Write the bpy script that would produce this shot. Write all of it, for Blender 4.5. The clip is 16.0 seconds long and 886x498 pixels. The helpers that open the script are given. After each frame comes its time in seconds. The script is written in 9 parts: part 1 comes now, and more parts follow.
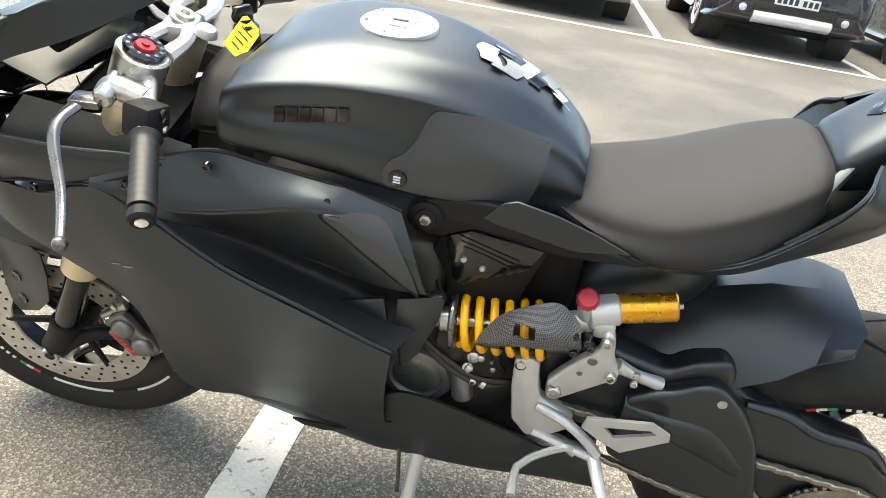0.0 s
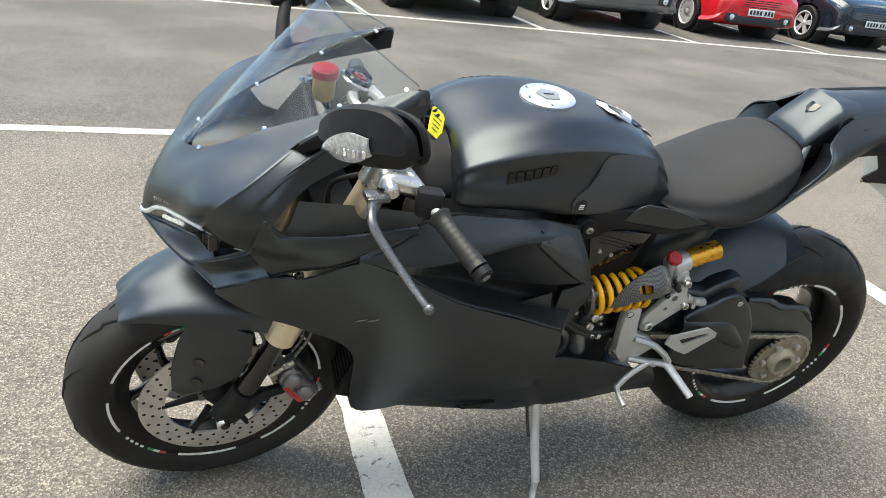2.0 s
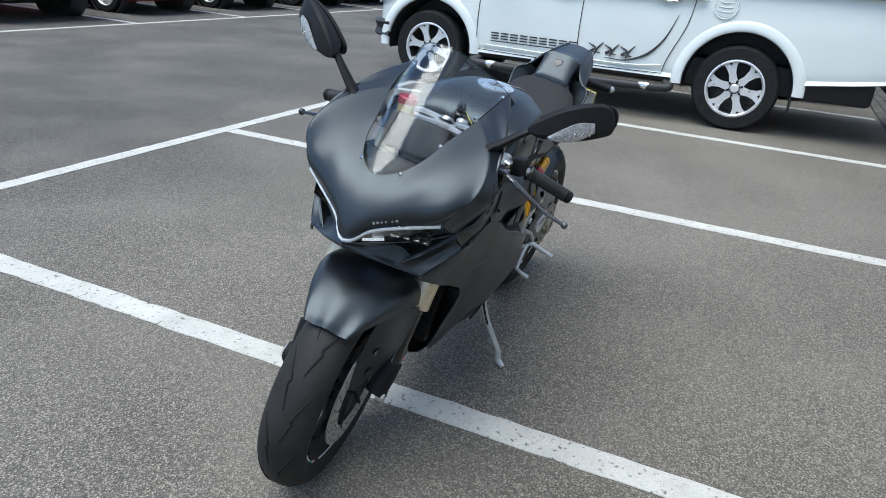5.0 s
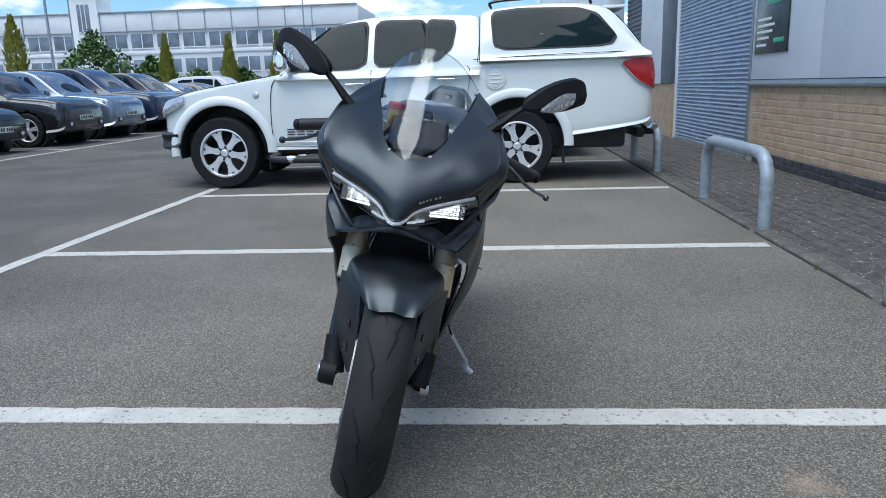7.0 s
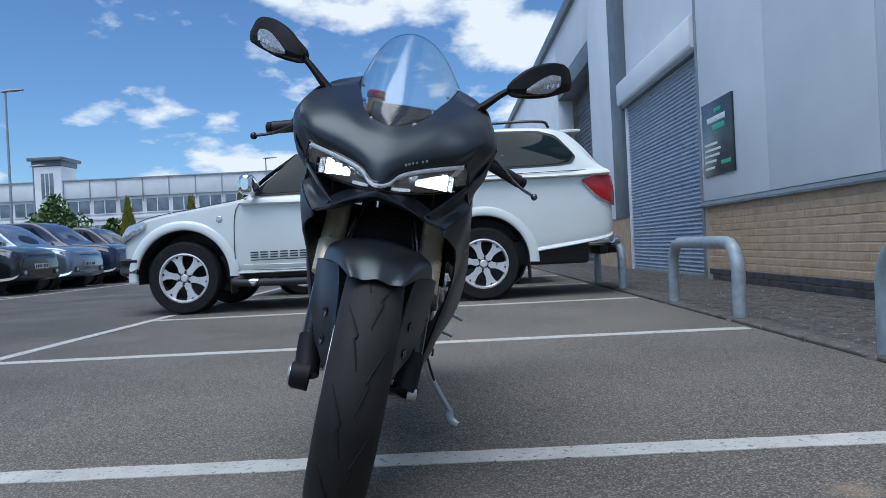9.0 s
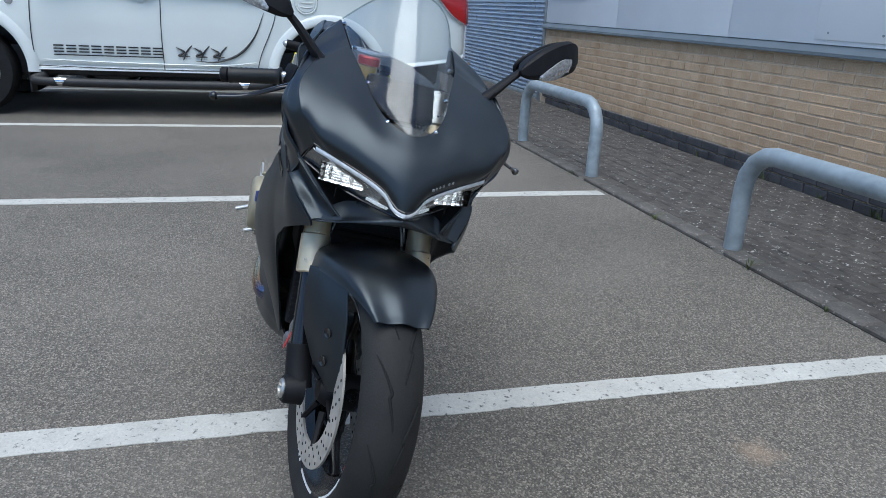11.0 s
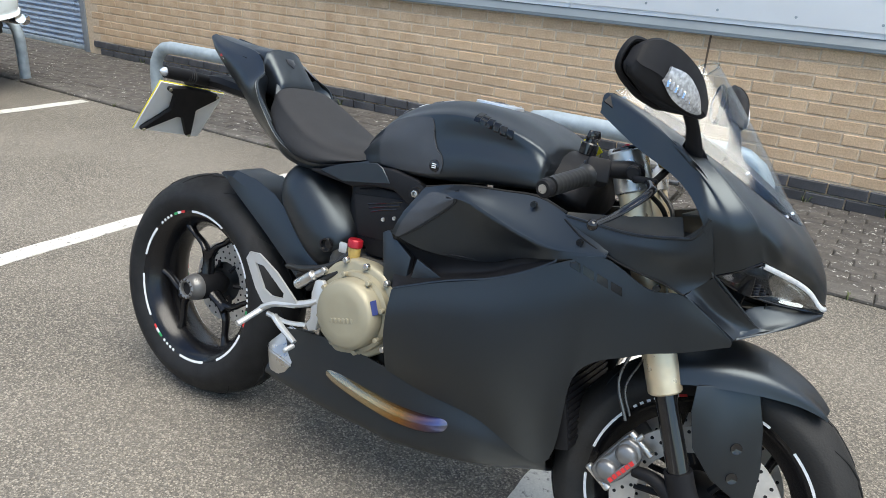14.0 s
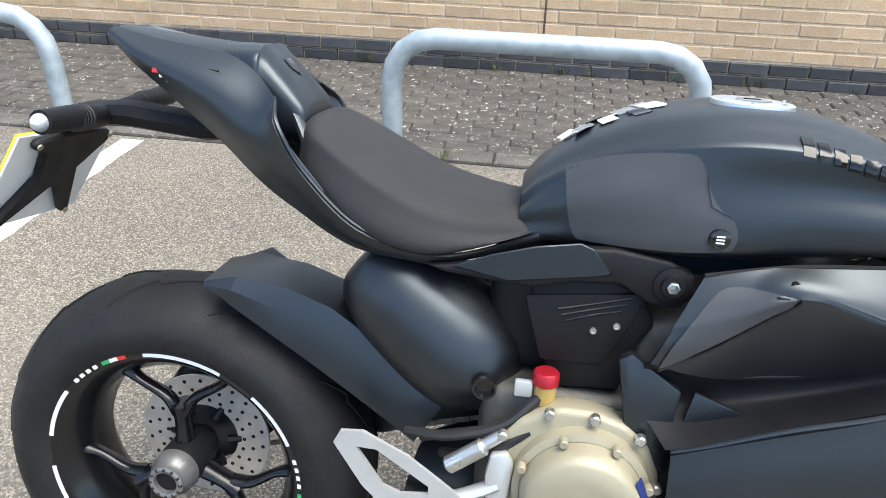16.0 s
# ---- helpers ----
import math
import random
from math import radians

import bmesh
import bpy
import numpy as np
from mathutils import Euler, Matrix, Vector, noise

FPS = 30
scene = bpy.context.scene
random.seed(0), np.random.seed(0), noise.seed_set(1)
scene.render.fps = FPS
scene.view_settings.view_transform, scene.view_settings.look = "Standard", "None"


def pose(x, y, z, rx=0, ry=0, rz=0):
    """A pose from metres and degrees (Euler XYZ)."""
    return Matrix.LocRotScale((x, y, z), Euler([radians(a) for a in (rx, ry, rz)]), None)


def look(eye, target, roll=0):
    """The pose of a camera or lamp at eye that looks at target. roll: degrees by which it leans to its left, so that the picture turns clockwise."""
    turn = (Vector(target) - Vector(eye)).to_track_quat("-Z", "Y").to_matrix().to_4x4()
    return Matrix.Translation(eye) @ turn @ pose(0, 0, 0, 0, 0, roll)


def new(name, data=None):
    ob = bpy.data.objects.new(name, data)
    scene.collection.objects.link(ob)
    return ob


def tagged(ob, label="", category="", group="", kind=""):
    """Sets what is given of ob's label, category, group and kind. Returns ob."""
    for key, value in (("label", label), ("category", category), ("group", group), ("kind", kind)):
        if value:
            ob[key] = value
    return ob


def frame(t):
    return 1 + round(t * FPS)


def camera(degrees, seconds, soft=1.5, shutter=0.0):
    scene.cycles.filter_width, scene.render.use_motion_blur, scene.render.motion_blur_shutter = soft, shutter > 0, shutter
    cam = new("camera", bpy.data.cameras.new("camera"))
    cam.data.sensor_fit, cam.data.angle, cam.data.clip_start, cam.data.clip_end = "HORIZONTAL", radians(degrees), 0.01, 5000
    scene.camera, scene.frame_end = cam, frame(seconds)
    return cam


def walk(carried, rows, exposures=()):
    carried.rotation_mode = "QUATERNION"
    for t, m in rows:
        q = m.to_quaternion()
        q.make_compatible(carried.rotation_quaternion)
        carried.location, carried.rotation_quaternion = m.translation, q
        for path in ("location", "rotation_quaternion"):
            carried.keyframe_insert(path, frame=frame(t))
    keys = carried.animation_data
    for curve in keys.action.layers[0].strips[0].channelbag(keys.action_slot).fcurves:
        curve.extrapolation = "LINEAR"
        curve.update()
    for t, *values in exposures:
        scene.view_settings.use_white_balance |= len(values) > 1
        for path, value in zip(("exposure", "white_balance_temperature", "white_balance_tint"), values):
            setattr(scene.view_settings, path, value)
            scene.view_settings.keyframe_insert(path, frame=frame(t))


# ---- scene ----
cam = camera(63.4, 16.0, soft=0.85)
PATH = [
    (0, (0.629, 1.206, 1.148), (0.807, -0.582, 0.272), 9.7),
    (0.5, (0.793, 1.3, 1.221), (0.859, -0.529, 0.414), 7.3),
    (1, (0.985, 1.345, 1.263), (0.897, -0.485, 0.463), 5.7),
    (1.5, (1.21, 1.389, 1.275), (0.868, -0.406, 0.46), 6.8),
    (2, (1.478, 1.437, 1.268), (0.837, -0.262, 0.431), 7.8),
    (2.5, (1.711, 1.41, 1.257), (0.839, -0.189, 0.432), 6.9),
    (3, (1.947, 1.359, 1.301), (0.843, -0.117, 0.526), 5.6),
    (3.5, (2.228, 1.362, 1.313), (0.929, 0.026, 0.587), 5.7),
    (4, (2.428, 1.282, 1.301), (0.978, 0.111, 0.576), 6.0),
    (4.5, (2.612, 1.096, 1.314), (1.023, 0.15, 0.553), 6.6),
    (4.7, (2.699, 1.023, 1.314), (1.054, 0.179, 0.551), 6.2),
    (6.8, (3.192, 0.375, 1.117), (1.28, 0.221, 0.55), -1.2),
    (7, (3.18, 0.374, 1.035), (1.235, 0.235, 0.591), -1.7),
    (7.5, (3.174, 0.373, 0.835), (1.192, 0.277, 0.578), -2.0),
    (8, (3.102, 0.34, 0.672), (1.103, 0.298, 0.611), -5.1),
    (8.5, (3.079, 0.302, 0.588), (1.079, 0.279, 0.564), -4.0),
    (9, (3.076, 0.292, 0.597), (1.076, 0.274, 0.588), -2.8),
    (9.5, (3.09, 0.26, 0.671), (1.094, 0.268, 0.55), -0.8),
    (9.7, (3.087, 0.226, 0.726), (1.099, 0.252, 0.504), -0.1),
    (11.8, (2.628, -0.447, 1.199), (0.997, 0.388, 0.397), 4.3),
    (12, (2.581, -0.539, 1.199), (1.009, 0.413, 0.411), 4.6),
    (12.5, (2.396, -0.751, 1.238), (0.97, 0.432, 0.485), 4.7),
    (13, (2.168, -0.995, 1.264), (0.921, 0.405, 0.568), 5.0),
    (13.5, (1.916, -1.18, 1.282), (0.838, 0.354, 0.586), 5.0),
    (14, (1.597, -1.239, 1.288), (0.631, 0.338, 0.527), 4.0),
    (14.5, (1.282, -1.244, 1.297), (0.489, 0.397, 0.472), 2.3),
    (15, (1.004, -1.154, 1.307), (0.388, 0.53, 0.423), 0.7),
    (15.5, (0.778, -0.982, 1.31), (0.258, 0.709, 0.378), 0.5),
    (16, (0.574, -0.789, 1.292), (0.316, 0.916, 0.279), 1.3),
]
walk(cam, [(t, look(eye, target, roll)) for t, eye, target, roll in PATH],
     exposures=[(0.0, 2.02, 8200, 4), (1.2, 1.55, 7700, 4), (2.5, 1.25, 7500, 4), (3.5, .88, 6800, 4), (4.7, .58, 6350, 4), (6.8, .22, 6050, 5), (9.7, -.2, 5850, 6), (11.8, .45, 6300, 5), (15.0, 1.19, 7250, 6), (16.0, 1.46, 7050, 6)])

# ---- world and sun ----
SUN_AZ, SUN_EL = -24.0, 69.0      # degrees; azimuth counted from +x towards +y
world = bpy.data.worlds.new("sky")
scene.world = world
world.use_nodes = True
_n, _l = world.node_tree.nodes, world.node_tree.links
_n.clear()
w_out = _n.new("ShaderNodeOutputWorld")
w_bg = _n.new("ShaderNodeBackground")
w_sky = _n.new("ShaderNodeTexSky")
w_sky.sky_type = 'NISHITA'
w_sky.sun_disc = False
w_sky.sun_elevation = radians(SUN_EL)
w_sky.sun_rotation = radians(90 - SUN_AZ)
w_sky.air_density, w_sky.dust_density, w_sky.ozone_density = 1.0, 0.15, 2.5
w_co = _n.new("ShaderNodeTexCoord")
# a flat layer of fair-weather clouds, seen in perspective
w_sep = _n.new("ShaderNodeSeparateXYZ")
w_up = _n.new("ShaderNodeMath")
w_up.operation, w_up.inputs[1].default_value = 'ADD', 0.22
w_dx, w_dy = _n.new("ShaderNodeMath"), _n.new("ShaderNodeMath")
w_dx.operation = w_dy.operation = 'DIVIDE'
w_map = _n.new("ShaderNodeCombineXYZ")
w_map.inputs["Z"].default_value = 3.7
_l.new(w_co.outputs["Generated"], w_sep.inputs[0])
_l.new(w_sep.outputs["Z"], w_up.inputs[0])
_l.new(w_sep.outputs["X"], w_dx.inputs[0])
_l.new(w_sep.outputs["Y"], w_dy.inputs[0])
_l.new(w_up.outputs[0], w_dx.inputs[1])
_l.new(w_up.outputs[0], w_dy.inputs[1])
_l.new(w_dx.outputs[0], w_map.inputs["X"])
_l.new(w_dy.outputs[0], w_map.inputs["Y"])
w_noise = _n.new("ShaderNodeTexNoise")
w_noise.inputs["Scale"].default_value = 1.9
w_noise.inputs["Detail"].default_value = 8.0
w_noise.inputs["Roughness"].default_value = 0.55
w_ramp = _n.new("ShaderNodeValToRGB")
w_ramp.color_ramp.elements[0].position = 0.53
w_ramp.color_ramp.elements[1].position = 0.605
w_mix = _n.new("ShaderNodeMixRGB")
w_mix.inputs[2].default_value = (7.5, 7.7, 8.0, 1)
_l.new(w_map.outputs[0], w_noise.inputs["Vector"])
_l.new(w_noise.outputs["Fac"], w_ramp.inputs["Fac"])
_l.new(w_ramp.outputs["Color"], w_mix.inputs[0])
w_tint = _n.new("ShaderNodeMixRGB")
w_tint.blend_type = 'MULTIPLY'
w_tint.inputs[0].default_value, w_tint.inputs[2].default_value = 1.0, (0.72, 0.88, 1.05, 1)
_l.new(w_sky.outputs["Color"], w_tint.inputs[1])
_l.new(w_tint.outputs["Color"], w_mix.inputs[1])
_l.new(w_mix.outputs["Color"], w_bg.inputs["Color"])
_l.new(w_bg.outputs["Background"], w_out.inputs["Surface"])
w_bg.inputs["Strength"].default_value = 0.13

sun_data = bpy.data.lights.new("sun", 'SUN')
sun_data.energy, sun_data.angle, sun_data.color = 3.1, radians(55), (1.0, 0.965, 0.92)
sun = new("sun", sun_data)
_a, _e = radians(SUN_AZ), radians(SUN_EL)
sun.matrix_world = look((math.cos(_a) * math.cos(_e) * 50, math.sin(_a) * math.cos(_e) * 50, math.sin(_e) * 50), (0, 0, 0))

# ---- helpers of this scene ----
def mat(name, color, rough=0.5, metal=0.0, var=0.0, scale=20.0, bump=0.0, bscale=200.0, color2=None,
        coat=0.0, per_object=0.0, detail=4.0, rvar=0.0, spec=0.5, grit=0.0, emit=None, emit_strength=0.0):
    """A principled material with two scales of colour variation and fine relief in object space."""
    m = bpy.data.materials.new(name)
    m.use_nodes = True
    nt = m.node_tree
    b = nt.nodes["Principled BSDF"]
    b.inputs["Base Color"].default_value = (*color, 1)
    b.inputs["Roughness"].default_value = rough
    b.inputs["Metallic"].default_value = metal
    b.inputs["Coat Weight"].default_value = coat
    b.inputs["Specular IOR Level"].default_value = spec
    if emit:
        b.inputs["Emission Color"].default_value = (*emit, 1)
        b.inputs["Emission Strength"].default_value = emit_strength
    co = nt.nodes.new("ShaderNodeTexCoord")
    last = None
    if var or color2 or per_object or grit:
        n1 = nt.nodes.new("ShaderNodeTexNoise")
        n1.inputs["Scale"].default_value = scale
        n1.inputs["Detail"].default_value = detail
        nt.links.new(co.outputs["Object"], n1.inputs["Vector"])
        ramp = nt.nodes.new("ShaderNodeValToRGB")
        ramp.color_ramp.elements[0].position, ramp.color_ramp.elements[1].position = 0.3, 0.7
        c2 = color2 or tuple(min(1, c * (1 + var)) for c in color)
        c1 = color if color2 else tuple(c * (1 - var) for c in color)
        ramp.color_ramp.elements[0].color = (*c1, 1)
        ramp.color_ramp.elements[1].color = (*c2, 1)
        nt.links.new(n1.outputs["Fac"], ramp.inputs["Fac"])
        last = ramp.outputs["Color"]
        if grit:
            n2 = nt.nodes.new("ShaderNodeTexNoise")
            n2.inputs["Scale"].default_value = bscale
            n2.inputs["Detail"].default_value = 2
            nt.links.new(co.outputs["Object"], n2.inputs["Vector"])
            hs = nt.nodes.new("ShaderNodeMapRange")
            hs.inputs[1].default_value, hs.inputs[2].default_value = 0.25, 0.75
            hs.inputs[3].default_value, hs.inputs[4].default_value = 1 - grit, 1 + grit
            nt.links.new(n2.outputs["Fac"], hs.inputs[0])
            mx = nt.nodes.new("ShaderNodeMixRGB")
            mx.blend_type, mx.inputs[0].default_value = 'MULTIPLY', 1
            nt.links.new(last, mx.inputs[1])
            nt.links.new(hs.outputs[0], mx.inputs[2])
            last = mx.outputs["Color"]
        if per_object:
            oi = nt.nodes.new("ShaderNodeObjectInfo")
            mr = nt.nodes.new("ShaderNodeMapRange")
            mr.inputs[3].default_value, mr.inputs[4].default_value = 1 - per_object, 1 + per_object
            nt.links.new(oi.outputs["Random"], mr.inputs[0])
            mx = nt.nodes.new("ShaderNodeMixRGB")
            mx.blend_type, mx.inputs[0].default_value = 'MULTIPLY', 1
            nt.links.new(last, mx.inputs[1])
            nt.links.new(mr.outputs[0], mx.inputs[2])
            last = mx.outputs["Color"]
        nt.links.new(last, b.inputs["Base Color"])
    if rvar:
        n3 = nt.nodes.new("ShaderNodeTexNoise")
        n3.inputs["Scale"].default_value = scale * 1.7
        n3.inputs["Detail"].default_value = 5
        nt.links.new(co.outputs["Object"], n3.inputs["Vector"])
        mr = nt.nodes.new("ShaderNodeMapRange")
        mr.inputs[1].default_value, mr.inputs[2].default_value = 0.3, 0.7
        mr.inputs[3].default_value, mr.inputs[4].default_value = max(0, rough - rvar), min(1, rough + rvar)
        nt.links.new(n3.outputs["Fac"], mr.inputs[0])
        nt.links.new(mr.outputs[0], b.inputs["Roughness"])
    if bump:
        nb = nt.nodes.new("ShaderNodeTexNoise")
        nb.inputs["Scale"].default_value = bscale
        nb.inputs["Detail"].default_value = 3
        nt.links.new(co.outputs["Object"], nb.inputs["Vector"])
        bp = nt.nodes.new("ShaderNodeBump")
        bp.inputs["Strength"].default_value = bump
        bp.inputs["Distance"].default_value = 0.002
        nt.links.new(nb.outputs["Fac"], bp.inputs["Height"])
        nt.links.new(bp.outputs["Normal"], b.inputs["Normal"])
    return m


def glass(name, color=(1, 1, 1), rough=0.0, gloss=0.05):
    """Thin clear sheet: mostly see-through with a real gloss."""
    m = bpy.data.materials.new(name)
    m.use_nodes = True
    nt = m.node_tree
    nt.nodes.clear()
    out = nt.nodes.new("ShaderNodeOutputMaterial")
    tr = nt.nodes.new("ShaderNodeBsdfTransparent")
    tr.inputs["Color"].default_value = (*color, 1)
    gl = nt.nodes.new("ShaderNodeBsdfGlossy")
    gl.inputs["Roughness"].default_value = rough
    lw = nt.nodes.new("ShaderNodeLayerWeight")
    lw.inputs["Blend"].default_value = 0.5
    pw = nt.nodes.new("ShaderNodeMath")
    pw.operation, pw.inputs[1].default_value = 'POWER', 4.0
    fr = nt.nodes.new("ShaderNodeMapRange")
    fr.inputs[3].default_value, fr.inputs[4].default_value = gloss, 0.55
    nt.links.new(lw.outputs["Facing"], pw.inputs[0])
    nt.links.new(pw.outputs[0], fr.inputs[0])
    mx = nt.nodes.new("ShaderNodeMixShader")
    nt.links.new(fr.outputs[0], mx.inputs[0])
    nt.links.new(tr.outputs[0], mx.inputs[1])
    nt.links.new(gl.outputs[0], mx.inputs[2])
    nt.links.new(mx.outputs[0], out.inputs[0])
    return m


def finish(bm, smooth=40.0):
    bmesh.ops.recalc_face_normals(bm, faces=bm.faces[:])
    for f in bm.faces:
        f.smooth = True
    for e in bm.edges:
        if len(e.link_faces) == 2:
            e.smooth = e.calc_face_angle(0) < radians(smooth)


def part(name, bm, material, parent=None, label="", smooth=40.0):
    """Links a bmesh as one mesh object under a thing or under a part."""
    finish(bm, smooth)
    me = bpy.data.meshes.new(name)
    bm.to_mesh(me)
    bm.free()
    for m in (material if isinstance(material, (list, tuple)) else [material]):
        me.materials.append(m)
    ob = new(name, me)
    if parent is not None:
        ob.parent = parent
    if label:
        ob["label"] = label
    return ob


def empty(name, m=None, **tags):
    ob = new(name)
    if m is not None:
        ob.matrix_basis = m
    return tagged(ob, **tags)


def B():
    return bmesh.new()


def box(bm, lo, hi, bevel=0.0, seg=2, m=None):
    """A box from its low corner to its high corner, with rounded edges."""
    r = bmesh.ops.create_cube(bm, size=1.0)
    vs = r["verts"]
    for v in vs:
        v.co = Vector([lo[i] + (v.co[i] + 0.5) * (hi[i] - lo[i]) for i in range(3)])
    es = list({e for v in vs for e in v.link_edges})
    if bevel:
        out = bmesh.ops.bevel(bm, geom=es, offset=bevel, segments=seg, profile=0.5, affect='EDGES')
        vs = list({v for f in out["faces"] for v in f.verts} | {v for v in vs if v.is_valid})
    if m is not None:
        bmesh.ops.transform(bm, matrix=m, verts=[v for v in vs if v.is_valid])
    return bm


def frame_of(d):
    d = Vector(d).normalized()
    a = Vector((0, 0, 1)) if abs(d.z) < 0.9 else Vector((1, 0, 0))
    u = d.cross(a).normalized()
    return u, d.cross(u).normalized()


def cyl(bm, p0, p1, r0, r1=None, n=20, caps=True, bevel=0.0):
    """A round bar or cone between two places, its end edges eased by bevel."""
    r1 = r0 if r1 is None else r1
    p0, p1 = Vector(p0), Vector(p1)
    d = (p1 - p0)
    L = d.length
    d.normalize()
    u, v = frame_of(d)
    stations = [(0, r0), (L, r1)]
    if bevel:
        stations = [(0, r0 - bevel), (bevel, r0), (L - bevel, r1), (L, r1 - bevel)]
    rings = []
    for s, r in stations:
        rings.append([bm.verts.new(p0 + d * s + (u * math.cos(2 * math.pi * i / n) + v * math.sin(2 * math.pi * i / n)) * r) for i in range(n)])
    for a, b in zip(rings, rings[1:]):
        for i in range(n):
            bm.faces.new((a[i], a[(i + 1) % n], b[(i + 1) % n], b[i]))
    if caps:
        bm.faces.new(rings[0][::-1])
        bm.faces.new(rings[-1])
    return bm


def cat(pts, n):
    """n places along a smooth curve through pts."""
    P = [Vector(p) for p in pts]
    if len(P) == 2:
        return [P[0].lerp(P[1], i / (n - 1)) for i in range(n)]
    P = [P[0] * 2 - P[1]] + P + [P[-1] * 2 - P[-2]]
    out, m = [], len(P) - 3
    for i in range(n):
        s = i / (n - 1) * m
        k = min(int(s), m - 1)
        t = s - k
        a, b, c, d = P[k:k + 4]
        out.append(0.5 * ((2 * b) + (c - a) * t + (2 * a - 5 * b + 4 * c - d) * t * t + (3 * b - a - 3 * c + d) * t ** 3))
    return out


def tube(bm, pts, r, n=10, steps=None, caps=True, flat=1.0):
    """A round (or flattened) bar along a smooth curve; r may be a list of radii along it."""
    steps = steps or max(2, (len(pts) - 1) * 7 + 1)
    C = cat(pts, steps)
    rs = r if isinstance(r, (list, tuple)) else [r, r]
    R = [v[0] for v in cat([(x, 0, 0) for x in rs], steps)]
    u, v = frame_of(C[1] - C[0])
    rings = []
    for i, c in enumerate(C):
        d = (C[min(i + 1, steps - 1)] - C[max(i - 1, 0)]).normalized()
        u = (u - d * u.dot(d)).normalized()
        v = d.cross(u)
        rings.append([bm.verts.new(c + (u * math.cos(2 * math.pi * k / n) + v * math.sin(2 * math.pi * k / n) * flat) * R[i]) for k in range(n)])
    for a, b in zip(rings, rings[1:]):
        for k in range(n):
            bm.faces.new((a[k], a[(k + 1) % n], b[(k + 1) % n], b[k]))
    if caps:
        bm.faces.new(rings[0][::-1])
        bm.faces.new(rings[-1])
    return bm


def dense(grid, nu, nv):
    rows = [cat(r, nv) for r in grid]
    cols = [cat([r[j] for r in rows], nu) for j in range(nv)]
    return [[cols[j][i] for j in range(nv)] for i in range(nu)]


def sheet(bm, grid, nu=24, nv=24, thick=0.004, mirror=False):
    """A curved panel through a grid of control places, with thickness; thick > 0 grows against the face normal."""
    D = dense(grid, nu, nv)
    if mirror:
        D = [[Vector((p.x, -p.y, p.z)) for p in r] for r in D]
    N = []
    for i in range(nu):
        row = []
        for j in range(nv):
            du = D[min(i + 1, nu - 1)][j] - D[max(i - 1, 0)][j]
            dv = D[i][min(j + 1, nv - 1)] - D[i][max(j - 1, 0)]
            c = du.cross(dv)
            row.append(c.normalized() if c.length > 1e-9 else Vector((0, 0, 1)))
        N.append(row)
    s = -1 if mirror else 1
    a = [[bm.verts.new(p) for p in r] for r in D]
    b = [[bm.verts.new(D[i][j] - N[i][j] * thick * s) for j in range(nv)] for i in range(nu)]
    for i in range(nu - 1):
        for j in range(nv - 1):
            bm.faces.new((a[i][j], a[i + 1][j], a[i + 1][j + 1], a[i][j + 1]))
            bm.faces.new((b[i][j], b[i][j + 1], b[i + 1][j + 1], b[i + 1][j]))
    for i in range(nu - 1):
        bm.faces.new((a[i][0], b[i][0], b[i + 1][0], a[i + 1][0]))
        bm.faces.new((a[i][-1], a[i + 1][-1], b[i + 1][-1], b[i][-1]))
    for j in range(nv - 1):
        bm.faces.new((a[0][j], a[0][j + 1], b[0][j + 1], b[0][j]))
        bm.faces.new((a[-1][j], b[-1][j], b[-1][j + 1], a[-1][j + 1]))
    return bm


def loft(bm, rings, nu=24, nv=24, caps=True):
    """A closed skin over closed control rings (all of the same count)."""
    R = []
    for r in rings:
        P = [Vector(p) for p in r]
        k = len(P)
        ring = []
        for i in range(nv):
            s = i / nv * k
            j = int(s)
            t = s - j
            a, b, c, d = P[(j - 1) % k], P[j % k], P[(j + 1) % k], P[(j + 2) % k]
            ring.append(0.5 * ((2 * b) + (c - a) * t + (2 * a - 5 * b + 4 * c - d) * t * t + (3 * b - a - 3 * c + d) * t ** 3))
        R.append(ring)
    cols = [cat([r[j] for r in R], nu) for j in range(nv)]
    V = [[bm.verts.new(cols[j][i]) for j in range(nv)] for i in range(nu)]
    for i in range(nu - 1):
        for j in range(nv):
            bm.faces.new((V[i][j], V[i][(j + 1) % nv], V[i + 1][(j + 1) % nv], V[i + 1][j]))
    if caps:
        bm.faces.new(V[0][::-1])
        bm.faces.new(V[-1])
    return bm


def creased_rows(rows, i, k=0.12):
    """Tightens a panel's curve at control row i, so that it reads as a fold."""
    a, b, c = ([Vector(p) for p in r] for r in rows[i - 1:i + 2])
    return rows[:i] + [[q.lerp(p, k) for p, q in zip(a, b)], rows[i], [q.lerp(p, k) for p, q in zip(c, b)]] + rows[i + 1:]


def half(pts):
    """A closed ring from its left half (top to bottom, y >= 0), mirrored about y = 0."""
    back = [(x, -y, z) for x, y, z in reversed(pts) if abs(y) > 1e-6]
    return list(pts) + back


